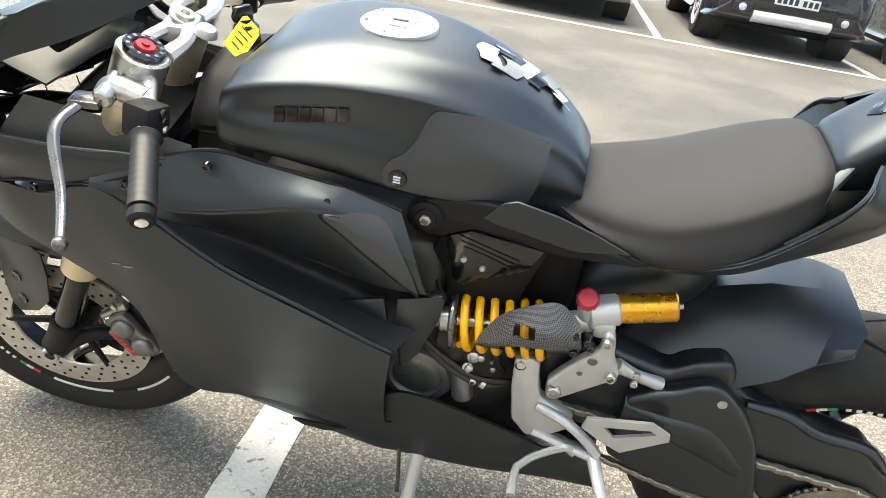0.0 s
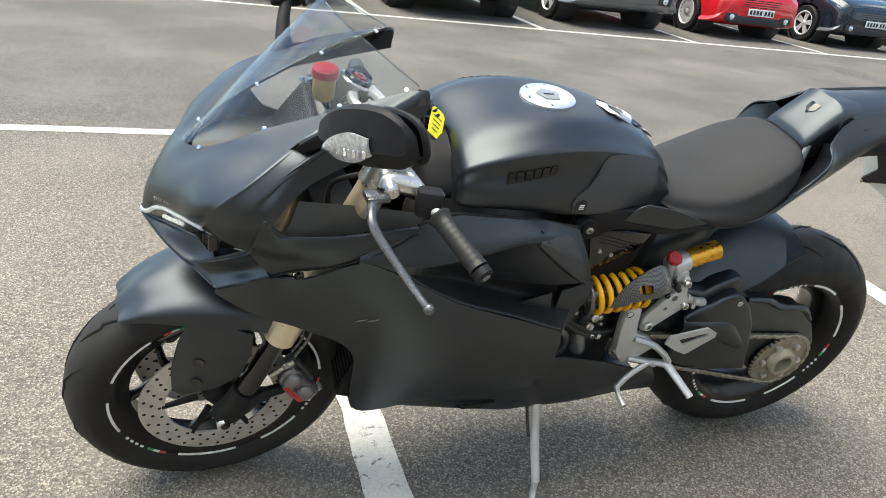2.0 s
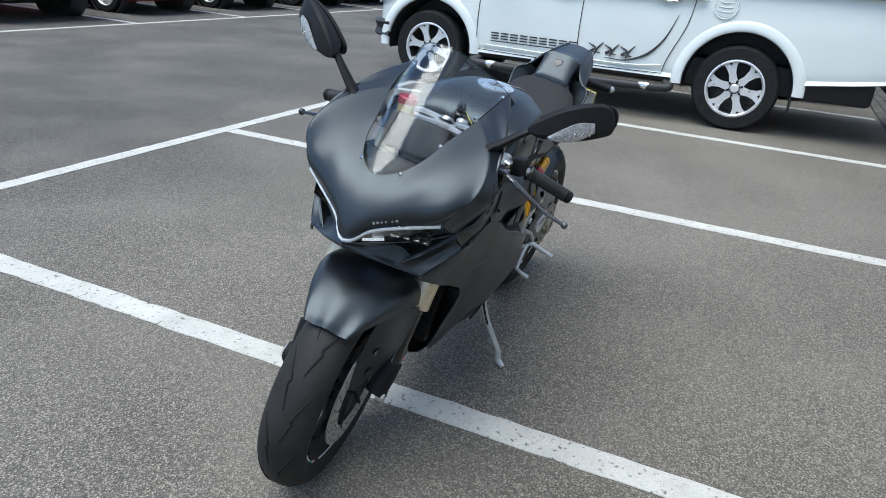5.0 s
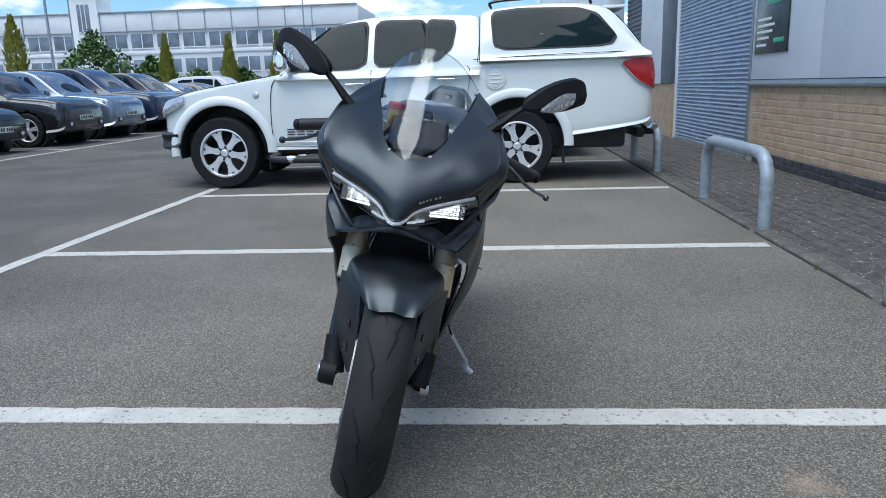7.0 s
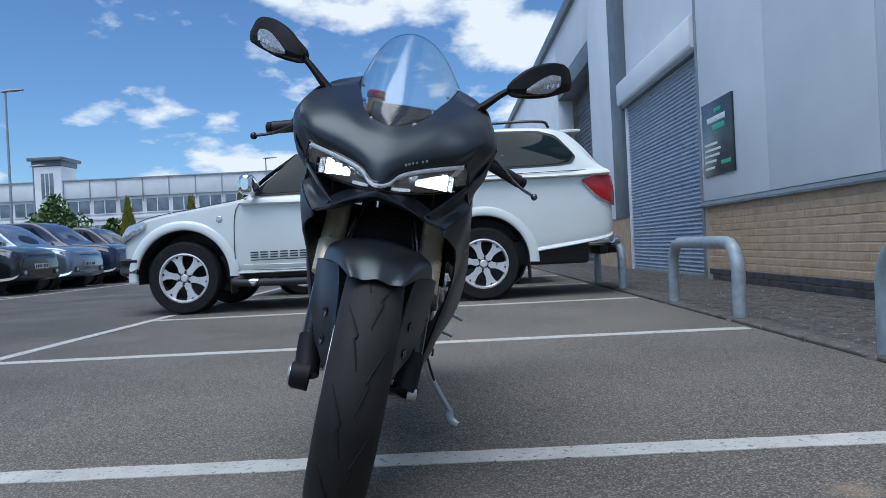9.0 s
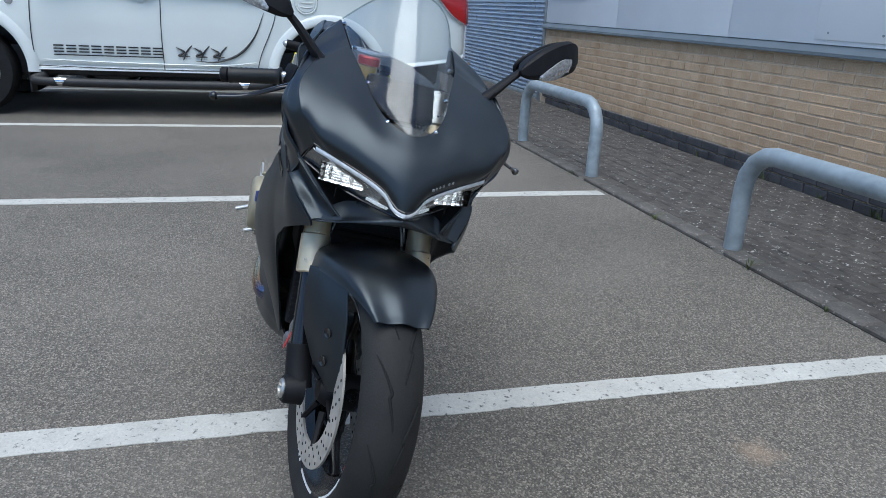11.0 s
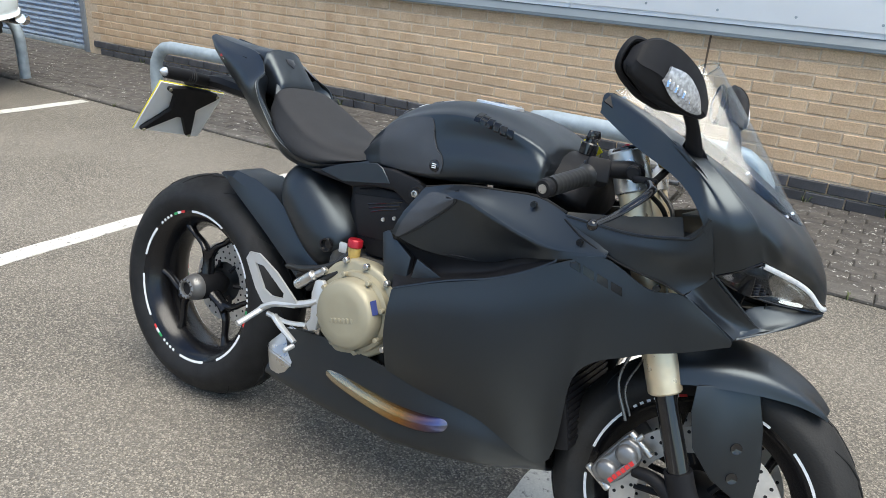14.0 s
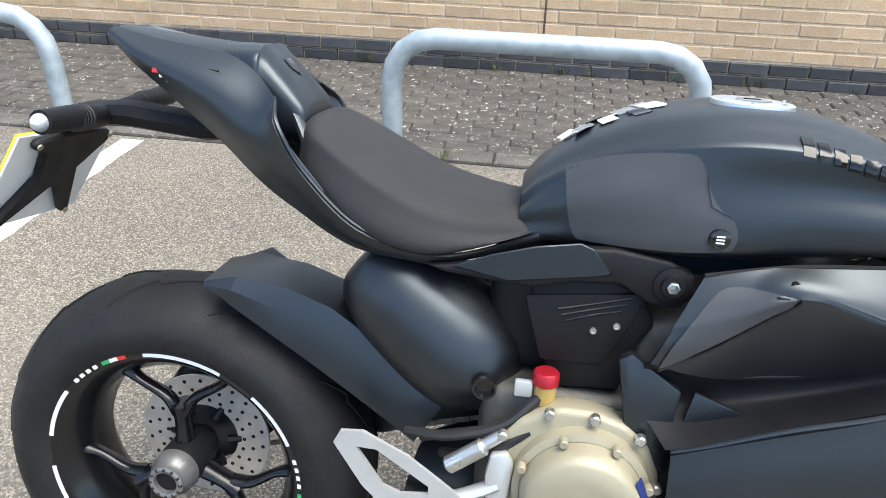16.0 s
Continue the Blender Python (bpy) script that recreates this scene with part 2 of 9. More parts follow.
def lathe(bm, prof, center=(0, 0, 0), axis=(0, 1, 0), n=64, closed=False):
    """Turns a profile of (radius, offset along the axis) about the axis."""
    c, d = Vector(center), Vector(axis).normalized()
    u, v = frame_of(d)
    rings = []
    for i in range(n):
        a = 2 * math.pi * i / n
        w = u * math.cos(a) + v * math.sin(a)
        rings.append([bm.verts.new(c + w * r + d * o) for r, o in prof])
    m = len(prof)
    for i in range(n):
        A, C = rings[i], rings[(i + 1) % n]
        for k in range(m if closed else m - 1):
            bm.faces.new((A[k], C[k], C[(k + 1) % m], A[(k + 1) % m]))
    return bm


def slab(bm, outline, place, depth, bevel=0.0, seg=2):
    """A flat outline (2D) set by place(a, b) -> 3D and thickened by the vector depth, its edges eased."""
    depth = Vector(depth)
    vs = [bm.verts.new(Vector(place(a, b))) for a, b in outline]
    f = bm.faces.new(vs)
    ex = bmesh.ops.extrude_face_region(bm, geom=[f])
    nv = [g for g in ex["geom"] if isinstance(g, bmesh.types.BMVert)]
    for v in nv:
        v.co += depth
    if bevel:
        es = list({e for v in nv for e in v.link_edges} | {e for v in vs for e in v.link_edges})
        bmesh.ops.bevel(bm, geom=es, offset=bevel, segments=seg, profile=0.5, affect='EDGES', clamp_overlap=True)
    return bm


def xz(y):
    return lambda a, b: (a, y, b)


# ---- materials of the place ----
def asphalt_material():
    m = bpy.data.materials.new("asphalt")
    m.use_nodes = True
    nt = m.node_tree
    b = nt.nodes["Principled BSDF"]
    co = nt.nodes.new("ShaderNodeTexCoord")
    vo = nt.nodes.new("ShaderNodeTexVoronoi")
    vo.inputs["Scale"].default_value = 205
    n1 = nt.nodes.new("ShaderNodeTexNoise")
    n1.inputs["Scale"].default_value, n1.inputs["Detail"].default_value = 0.55, 6
    n2 = nt.nodes.new("ShaderNodeTexNoise")
    n2.inputs["Scale"].default_value, n2.inputs["Detail"].default_value = 300, 4
    for t in (vo, n1, n2):
        nt.links.new(co.outputs["Object"], t.inputs["Vector"])
    stone = nt.nodes.new("ShaderNodeValToRGB")
    stone.color_ramp.elements[0].position, stone.color_ramp.elements[0].color = 0.0, (0.058, 0.055, 0.051, 1)
    stone.color_ramp.elements[1].position, stone.color_ramp.elements[1].color = 1.0, (0.235, 0.221, 0.198, 1)
    e = stone.color_ramp.elements.new(0.65)
    e.color = (0.122, 0.115, 0.104, 1)
    sep = nt.nodes.new("ShaderNodeSeparateColor")
    nt.links.new(vo.outputs["Color"], sep.inputs[0])
    nt.links.new(sep.outputs[0], stone.inputs["Fac"])
    big = nt.nodes.new("ShaderNodeMapRange")
    big.inputs[1].default_value, big.inputs[2].default_value = 0.3, 0.7
    big.inputs[3].default_value, big.inputs[4].default_value = 0.78, 1.18
    nt.links.new(n1.outputs["Fac"], big.inputs[0])
    mx = nt.nodes.new("ShaderNodeMixRGB")
    mx.blend_type, mx.inputs[0].default_value = 'MULTIPLY', 1
    nt.links.new(stone.outputs["Color"], mx.inputs[1])
    nt.links.new(big.outputs[0], mx.inputs[2])
    # dark gaps between the stones
    gap = nt.nodes.new("ShaderNodeMapRange")
    gap.inputs[1].default_value, gap.inputs[2].default_value = 0.05, 0.75
    gap.inputs[3].default_value, gap.inputs[4].default_value = 1.28, 0.72
    nt.links.new(vo.outputs["Distance"], gap.inputs[0])
    mg = nt.nodes.new("ShaderNodeMixRGB")
    mg.blend_type, mg.inputs[0].default_value = 'MULTIPLY', 1
    nt.links.new(mx.outputs[0], mg.inputs[1])
    nt.links.new(gap.outputs[0], mg.inputs[2])
    # paler and warmer over the bays, darker over the driving lane
    sx = nt.nodes.new("ShaderNodeSeparateXYZ")
    nt.links.new(co.outputs["Object"], sx.inputs[0])
    lane = nt.nodes.new("ShaderNodeMapRange")
    lane.inputs[1].default_value, lane.inputs[2].default_value = -3.4, -1.6
    nt.links.new(sx.outputs["Y"], lane.inputs[0])
    tone = nt.nodes.new("ShaderNodeMixRGB")
    tone.inputs[1].default_value, tone.inputs[2].default_value = (0.98, 0.97, 0.95, 1), (1.56, 1.48, 1.36, 1)
    nt.links.new(lane.outputs[0], tone.inputs[0])
    ml = nt.nodes.new("ShaderNodeMixRGB")
    ml.blend_type, ml.inputs[0].default_value = 'MULTIPLY', 1
    nt.links.new(mg.outputs[0], ml.inputs[1])
    nt.links.new(tone.outputs[0], ml.inputs[2])
    mx = ml
    # pale dust in hollows
    n4 = nt.nodes.new("ShaderNodeTexNoise")
    n4.inputs["Scale"].default_value, n4.inputs["Detail"].default_value = 1.1, 8
    nt.links.new(co.outputs["Object"], n4.inputs["Vector"])
    r4 = nt.nodes.new("ShaderNodeMapRange")
    r4.inputs[1].default_value, r4.inputs[2].default_value = 0.46, 0.70
    r4.inputs[3].default_value, r4.inputs[4].default_value = 0.0, 0.32
    nt.links.new(n4.outputs["Fac"], r4.inputs[0])
    mx2 = nt.nodes.new("ShaderNodeMixRGB")
    mx2.inputs[2].default_value = (0.225, 0.202, 0.172, 1)
    nt.links.new(r4.outputs[0], mx2.inputs[0])
    nt.links.new(mx.outputs[0], mx2.inputs[1])
    # one small tan spill
    dist = nt.nodes.new("ShaderNodeVectorMath")
    dist.operation = 'DISTANCE'
    dist.inputs[1].default_value = (1.447, 1.18, 0)
    nt.links.new(co.outputs["Object"], dist.inputs[0])
    n5 = nt.nodes.new("ShaderNodeTexNoise")
    n5.inputs["Scale"].default_value, n5.inputs["Detail"].default_value = 22, 5
    nt.links.new(co.outputs["Object"], n5.inputs["Vector"])
    wob = nt.nodes.new("ShaderNodeMath")
    wob.operation, wob.inputs[1].default_value = 'MULTIPLY_ADD', 0.14
    nt.links.new(n5.outputs["Fac"], wob.inputs[0])
    nt.links.new(dist.outputs["Value"], wob.inputs[2])
    r5 = nt.nodes.new("ShaderNodeMapRange")
    r5.inputs[1].default_value, r5.inputs[2].default_value = 0.07, 0.15
    r5.inputs[3].default_value, r5.inputs[4].default_value = 0.55, 0.0
    nt.links.new(wob.outputs[0], r5.inputs[0])
    mx3 = nt.nodes.new("ShaderNodeMixRGB")
    mx3.inputs[2].default_value = (0.40, 0.29, 0.20, 1)
    nt.links.new(r5.outputs[0], mx3.inputs[0])
    nt.links.new(mx2.outputs[0], mx3.inputs[1])
    nt.links.new(mx3.outputs[0], b.inputs["Base Color"])
    b.inputs["Roughness"].default_value = 0.85
    ad = nt.nodes.new("ShaderNodeMath")
    nt.links.new(vo.outputs["Distance"], ad.inputs[0])
    nt.links.new(n2.outputs["Fac"], ad.inputs[1])
    bp = nt.nodes.new("ShaderNodeBump")
    bp.inputs["Strength"].default_value, bp.inputs["Distance"].default_value = 0.9, 0.0035
    nt.links.new(ad.outputs[0], bp.inputs["Height"])
    nt.links.new(bp.outputs["Normal"], b.inputs["Normal"])
    return m


def line_material():
    """Worn white road paint: chips let the asphalt show."""
    m = mat("road_paint", (0.53, 0.515, 0.47), 0.7, var=0.12, scale=6, bump=0.5, bscale=160, grit=0.12)
    nt = m.node_tree
    b = nt.nodes["Principled BSDF"]
    src = b.inputs["Base Color"].links[0].from_socket
    co = nt.nodes.new("ShaderNodeTexCoord")
    n = nt.nodes.new("ShaderNodeTexNoise")
    n.inputs["Scale"].default_value, n.inputs["Detail"].default_value, n.inputs["Roughness"].default_value = 45, 6, 0.7
    nt.links.new(co.outputs["Object"], n.inputs["Vector"])
    r = nt.nodes.new("ShaderNodeMapRange")
    r.inputs[1].default_value, r.inputs[2].default_value = 0.57, 0.66
    nt.links.new(n.outputs["Fac"], r.inputs[0])
    mx = nt.nodes.new("ShaderNodeMixRGB")
    mx.inputs[2].default_value = (0.12, 0.115, 0.108, 1)
    nt.links.new(r.outputs[0], mx.inputs[0])
    nt.links.new(src, mx.inputs[1])
    nt.links.new(mx.outputs[0], b.inputs["Base Color"])
    return m


def speckled(name, c1, c2, spots, per_object=0.15, amount=0.60):
    """Old concrete block with pale lichen spots."""
    m = mat(name, c1, 0.9, var=0.2, scale=9, color2=c2, bump=0.6, bscale=90, per_object=per_object, grit=0.2)
    nt = m.node_tree
    b = nt.nodes["Principled BSDF"]
    src = b.inputs["Base Color"].links[0].from_socket
    ge = nt.nodes.new("ShaderNodeNewGeometry")
    n = nt.nodes.new("ShaderNodeTexNoise")
    n.inputs["Scale"].default_value, n.inputs["Detail"].default_value, n.inputs["Roughness"].default_value = 34, 5, 0.7
    nt.links.new(ge.outputs["Position"], n.inputs["Vector"])
    r = nt.nodes.new("ShaderNodeMapRange")
    r.inputs[1].default_value, r.inputs[2].default_value = amount, amount + 0.06
    nt.links.new(n.outputs["Fac"], r.inputs[0])
    mx = nt.nodes.new("ShaderNodeMixRGB")
    mx.inputs[2].default_value = (*spots, 1)
    nt.links.new(r.outputs[0], mx.inputs[0])
    nt.links.new(src, mx.inputs[1])
    nt.links.new(mx.outputs[0], b.inputs["Base Color"])
    return m


M_ASPHALT = asphalt_material()
M_LINE = line_material()
M_BLOCK = speckled("paving_block", (0.058, 0.052, 0.047), (0.108, 0.096, 0.084), (0.52, 0.50, 0.46))
M_KERB = speckled("edging_kerb", (0.085, 0.078, 0.07), (0.14, 0.127, 0.112), (0.36, 0.34, 0.31))
M_BED = mat("joint_sand", (0.05, 0.046, 0.04), 0.95, var=0.3, scale=30, bump=0.5, bscale=150)
M_BRICK = mat("buff_brick", (0.47, 0.325, 0.20), 0.88, color2=(0.60, 0.445, 0.30), scale=7, bump=0.6, bscale=120, per_object=0.13, grit=0.16)
M_DBRICK = mat("blue_brick", (0.035, 0.036, 0.042), 0.6, color2=(0.075, 0.075, 0.08), scale=9, bump=0.4, bscale=120, per_object=0.3, grit=0.2)
M_MORTAR = mat("mortar", (0.53, 0.425, 0.31), 0.95, var=0.15, scale=40, bump=0.5, bscale=200)
M_CLAD = mat("cladding_grey", (0.79, 0.82, 0.86), 0.42, var=0.05, scale=1.3, rvar=0.08)
M_CLADW = mat("cladding_white", (0.83, 0.85, 0.87), 0.4, var=0.04, scale=1.5, rvar=0.08)
M_TRIM = mat("trim_grey", (0.155, 0.185, 0.205), 0.45, var=0.1, scale=3, rvar=0.1)
M_PILLAR = mat("steel_grey", (0.27, 0.30, 0.325), 0.5, var=0.1, scale=3, rvar=0.1)
M_COLUMN_SHADE = mat("column_and_shade_grey", (0.13, 0.155, 0.18), 0.45, var=0.1, scale=2, rvar=0.1)
M_SHUT = mat("shutter_steel", (0.36, 0.43, 0.53), 0.35, metal=0.35, var=0.08, scale=4, rvar=0.1)
M_GALV = mat("galvanised_steel", (0.26, 0.31, 0.34), 0.55, metal=0.3, color2=(0.40, 0.46, 0.50), scale=14, bump=0.15, bscale=80, rvar=0.12, detail=7)
M_WHITE = mat("white_car_paint", (0.75, 0.79, 0.77), 0.25, var=0.02, scale=2, coat=0.6)
M_BLKPLASTIC = mat("black_plastic", (0.022, 0.022, 0.024), 0.55, var=0.25, scale=20, bump=0.15, bscale=300)
M_DARKGLASS = mat("tinted_glass", (0.010, 0.014, 0.017), 0.04, var=0.1, scale=2, spec=0.18)
M_TYRE = mat("tyre_rubber", (0.0105, 0.0105, 0.011), 0.62, var=0.3, scale=18, bump=0.3, bscale=250, rvar=0.08, spec=0.3)
M_TYREF = mat("dusty_tyre_rubber", (0.0115, 0.0115, 0.0115), 0.68, color2=(0.023, 0.022, 0.021), scale=9, bump=0.3, bscale=250, grit=0.15, spec=0.35)
M_ALLOY = mat("silver_alloy", (0.74, 0.74, 0.75), 0.34, metal=0.5, var=0.06, scale=12, rvar=0.08)
M_CHROME = mat("chrome", (0.75, 0.75, 0.77), 0.12, metal=1.0, var=0.04, scale=10, rvar=0.05)
M_REDLENS = mat("red_lens", (0.45, 0.012, 0.018), 0.15, var=0.1, scale=10, coat=0.5)
M_CLEARLENS = mat("clear_lens", (0.62, 0.65, 0.68), 0.12, metal=0.55, var=0.35, scale=35)
M_PLATEW = mat("plate_white", (0.72, 0.72, 0.70), 0.4, var=0.05, scale=20)
M_BAR = mat("dark_bar", (0.03, 0.03, 0.032), 0.5, var=0.1, scale=30)

# ---- ground ----
bm = B()
bmesh.ops.create_grid(bm, x_segments=2, y_segments=2, size=400)
ground = tagged(part("ground", bm, M_ASPHALT), "worn grey asphalt of a car park", "ground", kind="structure")


def marking(x0, y0, x1, y1, width, rnd):
    """A painted line 3 mm thick with slightly uneven edges."""
    bm = B()
    a, b = Vector((x0, y0, 0)), Vector((x1, y1, 0))
    d = b - a
    L = d.length
    d.normalize()
    s = Vector((-d.y, d.x, 0))
    n = max(2, int(L / 0.06))
    rows = []
    for i in range(n + 1):
        p = a + d * (L * i / n)
        l, r = width / 2 + rnd.uniform(-.004, .004), width / 2 + rnd.uniform(-.004, .004)
        rows.append([bm.verts.new(p + s * l + Vector((0, 0, .003))), bm.verts.new(p - s * r + Vector((0, 0, .003)))])
    for p, q in zip(rows, rows[1:]):
        bm.faces.new((p[0], p[1], q[1], q[0]))
    ex = bmesh.ops.extrude_face_region(bm, geom=bm.faces[:])
    for v in [g for g in ex["geom"] if isinstance(g, bmesh.types.BMVert)]:
        v.co.z = 0.0005
    return tagged(part("parking_line", bm, M_LINE), "worn white painted parking bay line", "road marking", group="parking lines", kind="structure")


rnd = random.Random(3)
for k in range(-5, 3):
    x = -1.350 + (2.412 if k > 0 else 2.579) * k
    marking(x, -2.61, x, 2.10, 0.11, rnd)
marking(-24, -2.665, 9, -2.665, 0.10, rnd)
marking(-40, -8.02, 9, -8.02, 0.10, rnd)
for k in range(-9, 4):
    x = -0.6 + 2.56 * k
    marking(x, -12.6, x, -8.08, 0.10, rnd)

# ---- wall of the industrial unit ----
WY = 3.60
bm = B()
box(bm, (-6.18, WY + 0.0, 0.0), (16, WY + 0.30, 0.93))
wall = tagged(part("wall_brick", bm, M_MORTAR), "buff brick plinth wall with dark brick base", "wall", kind="structure")
bm = B()
box(bm, (-6.18, WY + 0.0, 0.985), (16, WY + 0.25, 6.4))
clad = tagged(part("wall_cladding", bm, M_CLAD), "flat light grey metal wall cladding", "wall", kind="structure")
for x in [-6.18 + 1.9 * k for k in range(12)]:
    bm = B()
    box(bm, (x + .004, WY - 0.012, 1.0), (x + 1.896, WY + .001, 6.3), 0.003)
    part("panel", bm, M_CLAD, clad)
bm = B()
box(bm, (-6.22, WY - 0.05, 0.925), (16, WY + 0.2, 0.94), 0.003)
slab(bm, [(-0.05, 0.94), (-0.05, 0.95), (0.0, 1.0), (0.02, 1.0), (0.02, 0.94)], lambda a, b: (-6.22, WY + a, b), (22.2, 0, 0))
tagged(part("trim_drip", bm, M_TRIM), "dark grey metal drip flashing above brick", "trim", kind="structure")
# corner jamb of the shutter opening
bm = B()
box(bm, (-6.26, WY - 0.02, 0.0), (-6.18, WY + 0.12, 6.3), 0.004)
tagged(part("trim_jamb", bm, M_PILLAR), "grey metal jamb of shutter opening", "trim", kind="structure")

# white banner on the cladding
banner = empty("wall_banner", pose(0, 0, 0), label="large white business banner screwed to grey cladding", category="sign")
bm = B()
box(bm, (-1.42, WY - 0.022, 1.03), (4.6, WY - 0.0135, 2.1), 0.002)
part("board", bm, M_CLADW, banner)
for k in range(12):
    bm = B()
    cyl(bm, (-1.3 + 0.45 * k, WY - 0.027, 1.075), (-1.3 + 0.45 * k, WY - 0.022, 1.075), 0.008, n=10)
    part("screw", bm, M_GALV, banner)
for k, (x, w) in enumerate([(0.34, .13), (0.50, .2), (0.74, .14), (0.91, .1), (1.04, .14), (1.21, .1), (1.34, .14), (1.51, .1)]):
    bm = B()
    box(bm, (x, WY - 0.025, 1.24 + (0.03 if k in (1, 3) else 0)), (x + w - .03, WY - 0.022, 1.42 + (0.08 if k in (1, 3, 6) else 0)), 0.02)
    part("bar", bm, M_BAR, banner, "dark bar in place of a letter")

# dark shop sign
signb = empty("wall_sign", pose(0, 0, 0), label="dark business sign with pale and green lettering bars", category="sign")
bm = B()
box(bm, (-6.04, WY - 0.04, 1.29), (-5.09, WY - 0.012, 2.19), 0.004)
part("board", bm, mat("sign_board", (0.035, 0.05, 0.055), 0.25, var=0.3, scale=4), signb)
M_SGREEN = mat("sign_green", (0.05, 0.42, 0.25), 0.4, var=0.05)
M_SWHITE = mat("sign_white", (0.75, 0.77, 0.78), 0.4, var=0.05)
for x0, x1, z, h, mm in [(-5.85, -5.28, 1.93, .07, M_SWHITE), (-5.7, -5.3, 1.83, .07, M_SGREEN), (-5.97, -5.55, 1.66, .03, M_SWHITE),
                         (-5.97, -5.45, 1.59, .03, M_SWHITE), (-5.97, -5.5, 1.52, .03, M_SWHITE), (-5.97, -5.6, 1.45, .03, M_SWHITE),
                         (-5.97, -5.66, 1.37, .03, M_SWHITE), (-5.45, -5.16, 1.40, .05, M_SGREEN), (-5.62, -5.4, 2.04, .05, M_SGREEN)]:
    bm = B()
    box(bm, (x0, WY - 0.044, z), (x1, WY - 0.04, z + h), 0.001)
    part("bar", bm, mm, signb, "lettering bar")

# roller shutter, its hood and the bays beyond
SY = WY + 0.10
shutter = tagged(empty("roller_shutter"), "closed ribbed blue-grey steel roller shutter", "shutter", kind="structure")
for k in range(50):
    bm = B()
    z = 0.055 + 0.0585 * k
    slab(bm, [(.006, 0), (-0.004, .003), (-0.020, .012), (-0.026, .024), (-0.022, .040), (-0.008, .050), (.006, .0535)],
         lambda a, b: (-10.16, SY + a, z + b), (3.92, 0, 0))
    part("slat", bm, M_SHUT, shutter)
bm = B()
box(bm, (-10.16, SY - .03, 0.0), (-6.26, SY + .01, 0.055), .006)
part("bottom_rail", bm, M_GALV, shutter)
bm = B()
box(bm, (-10.3, SY + .002, 0), (-6.2, SY + 0.2, 6.6))
tagged(part("wall_bay", bm, M_CLAD), "grey metal wall behind the shutter", "wall", kind="structure")
hood = tagged(empty("trim_hood"), "pale grey metal box hood over the roller shutter", "trim", kind="structure")
bm = B()
slab(bm, [(0, 2.98), (-.13, 3.02), (-.15, 3.06), (-.15, 3.40), (-.12, 3.44), (0, 3.46)], lambda a, b: (-10.30, SY - .02 + a, b), (4.02, 0, 0), .004, 1)
part("casing", bm, M_CLADW, hood)
bm = B()
box(bm, (-10.30, SY - .12, 2.955), (-6.28, SY - .002, 2.978))
part("soffit", bm, M_TRIM, hood)
for x in (-10.18, -6.30):
    bm = B()
    box(bm, (x, SY - .06, 0), (x + .07, SY + .01, 2.96), .004)
    part("guide_rail", bm, M_CLADW if x < -8 else M_PILLAR, hood)
bm = B()
box(bm, (-11.0, WY - .02, 0.95), (-10.19, WY + 0.3, 6.5), 0.01)
tagged(part("wall_column", bm, M_COLUMN_SHADE), "dark grey steel clad column beside the shutter", "column", kind="structure")
bm = B()
box(bm, (-12.9, WY + .0, 0.0), (-10.20, WY + 0.3, 0.948))
tagged(part("wall_brick_far", bm, M_BRICK), "short buff brick wall by the shutter", "wall", kind="structure")
bm = B()
box(bm, (-12.9, WY - .03, 0.95), (-11.003, WY + 0.3, 6.5), 0.01)
tagged(part("wall_cladding_far", bm, M_CLAD), "light grey metal cladding", "wall", kind="structure")
bm = B()
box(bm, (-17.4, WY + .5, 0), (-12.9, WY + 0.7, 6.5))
tagged(part("wall_bay_far", bm, M_COLUMN_SHADE), "grey recessed bay", "wall", kind="structure")
# slats use column grey, darker than shutter steel, to paint in the bay's shade
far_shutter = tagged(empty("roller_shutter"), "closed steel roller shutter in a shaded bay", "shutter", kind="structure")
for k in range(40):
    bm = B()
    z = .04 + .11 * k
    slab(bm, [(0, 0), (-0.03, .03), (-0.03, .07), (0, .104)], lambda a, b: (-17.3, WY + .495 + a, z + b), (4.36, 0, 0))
    part("slat", bm, M_COLUMN_SHADE, far_shutter)
bm = B()
box(bm, (-17.4, WY - .02, 4.55), (-12.9, WY + 0.5, 5.0), 0.01)
tagged(part("trim_hood_far", bm, M_TRIM), "dark hood over the far bay", "trim", kind="structure")
bm = B()
box(bm, (-17.4, WY - .03, 5.003), (-12.9, WY + 0.4, 6.5), 0.01)
tagged(part("wall_above_bay", bm, M_CLAD), "light grey metal cladding above the bay", "wall", kind="structure")
bm = B()
box(bm, (-45, WY - .03, 0), (-17.403, WY + 0.4, 6.5), 0.01)
tagged(part("wall_end", bm, M_CLAD), "light grey metal cladding", "wall", kind="structure")
bm = B()
box(bm, (-45.3, WY - 0.14, 6.32), (16.3, WY + 14, 6.62), 0.02)
tagged(part("roof_edge", bm, M_TRIM), "dark grey flat roof edge with gutter", "roof", kind="structure")
bm = B()
box(bm, (-45, WY + 13.6, 0), (16, WY + 13.9, 6.3))
tagged(part("wall_back", bm, M_CLAD), "grey cladding at the back", "wall", kind="structure")


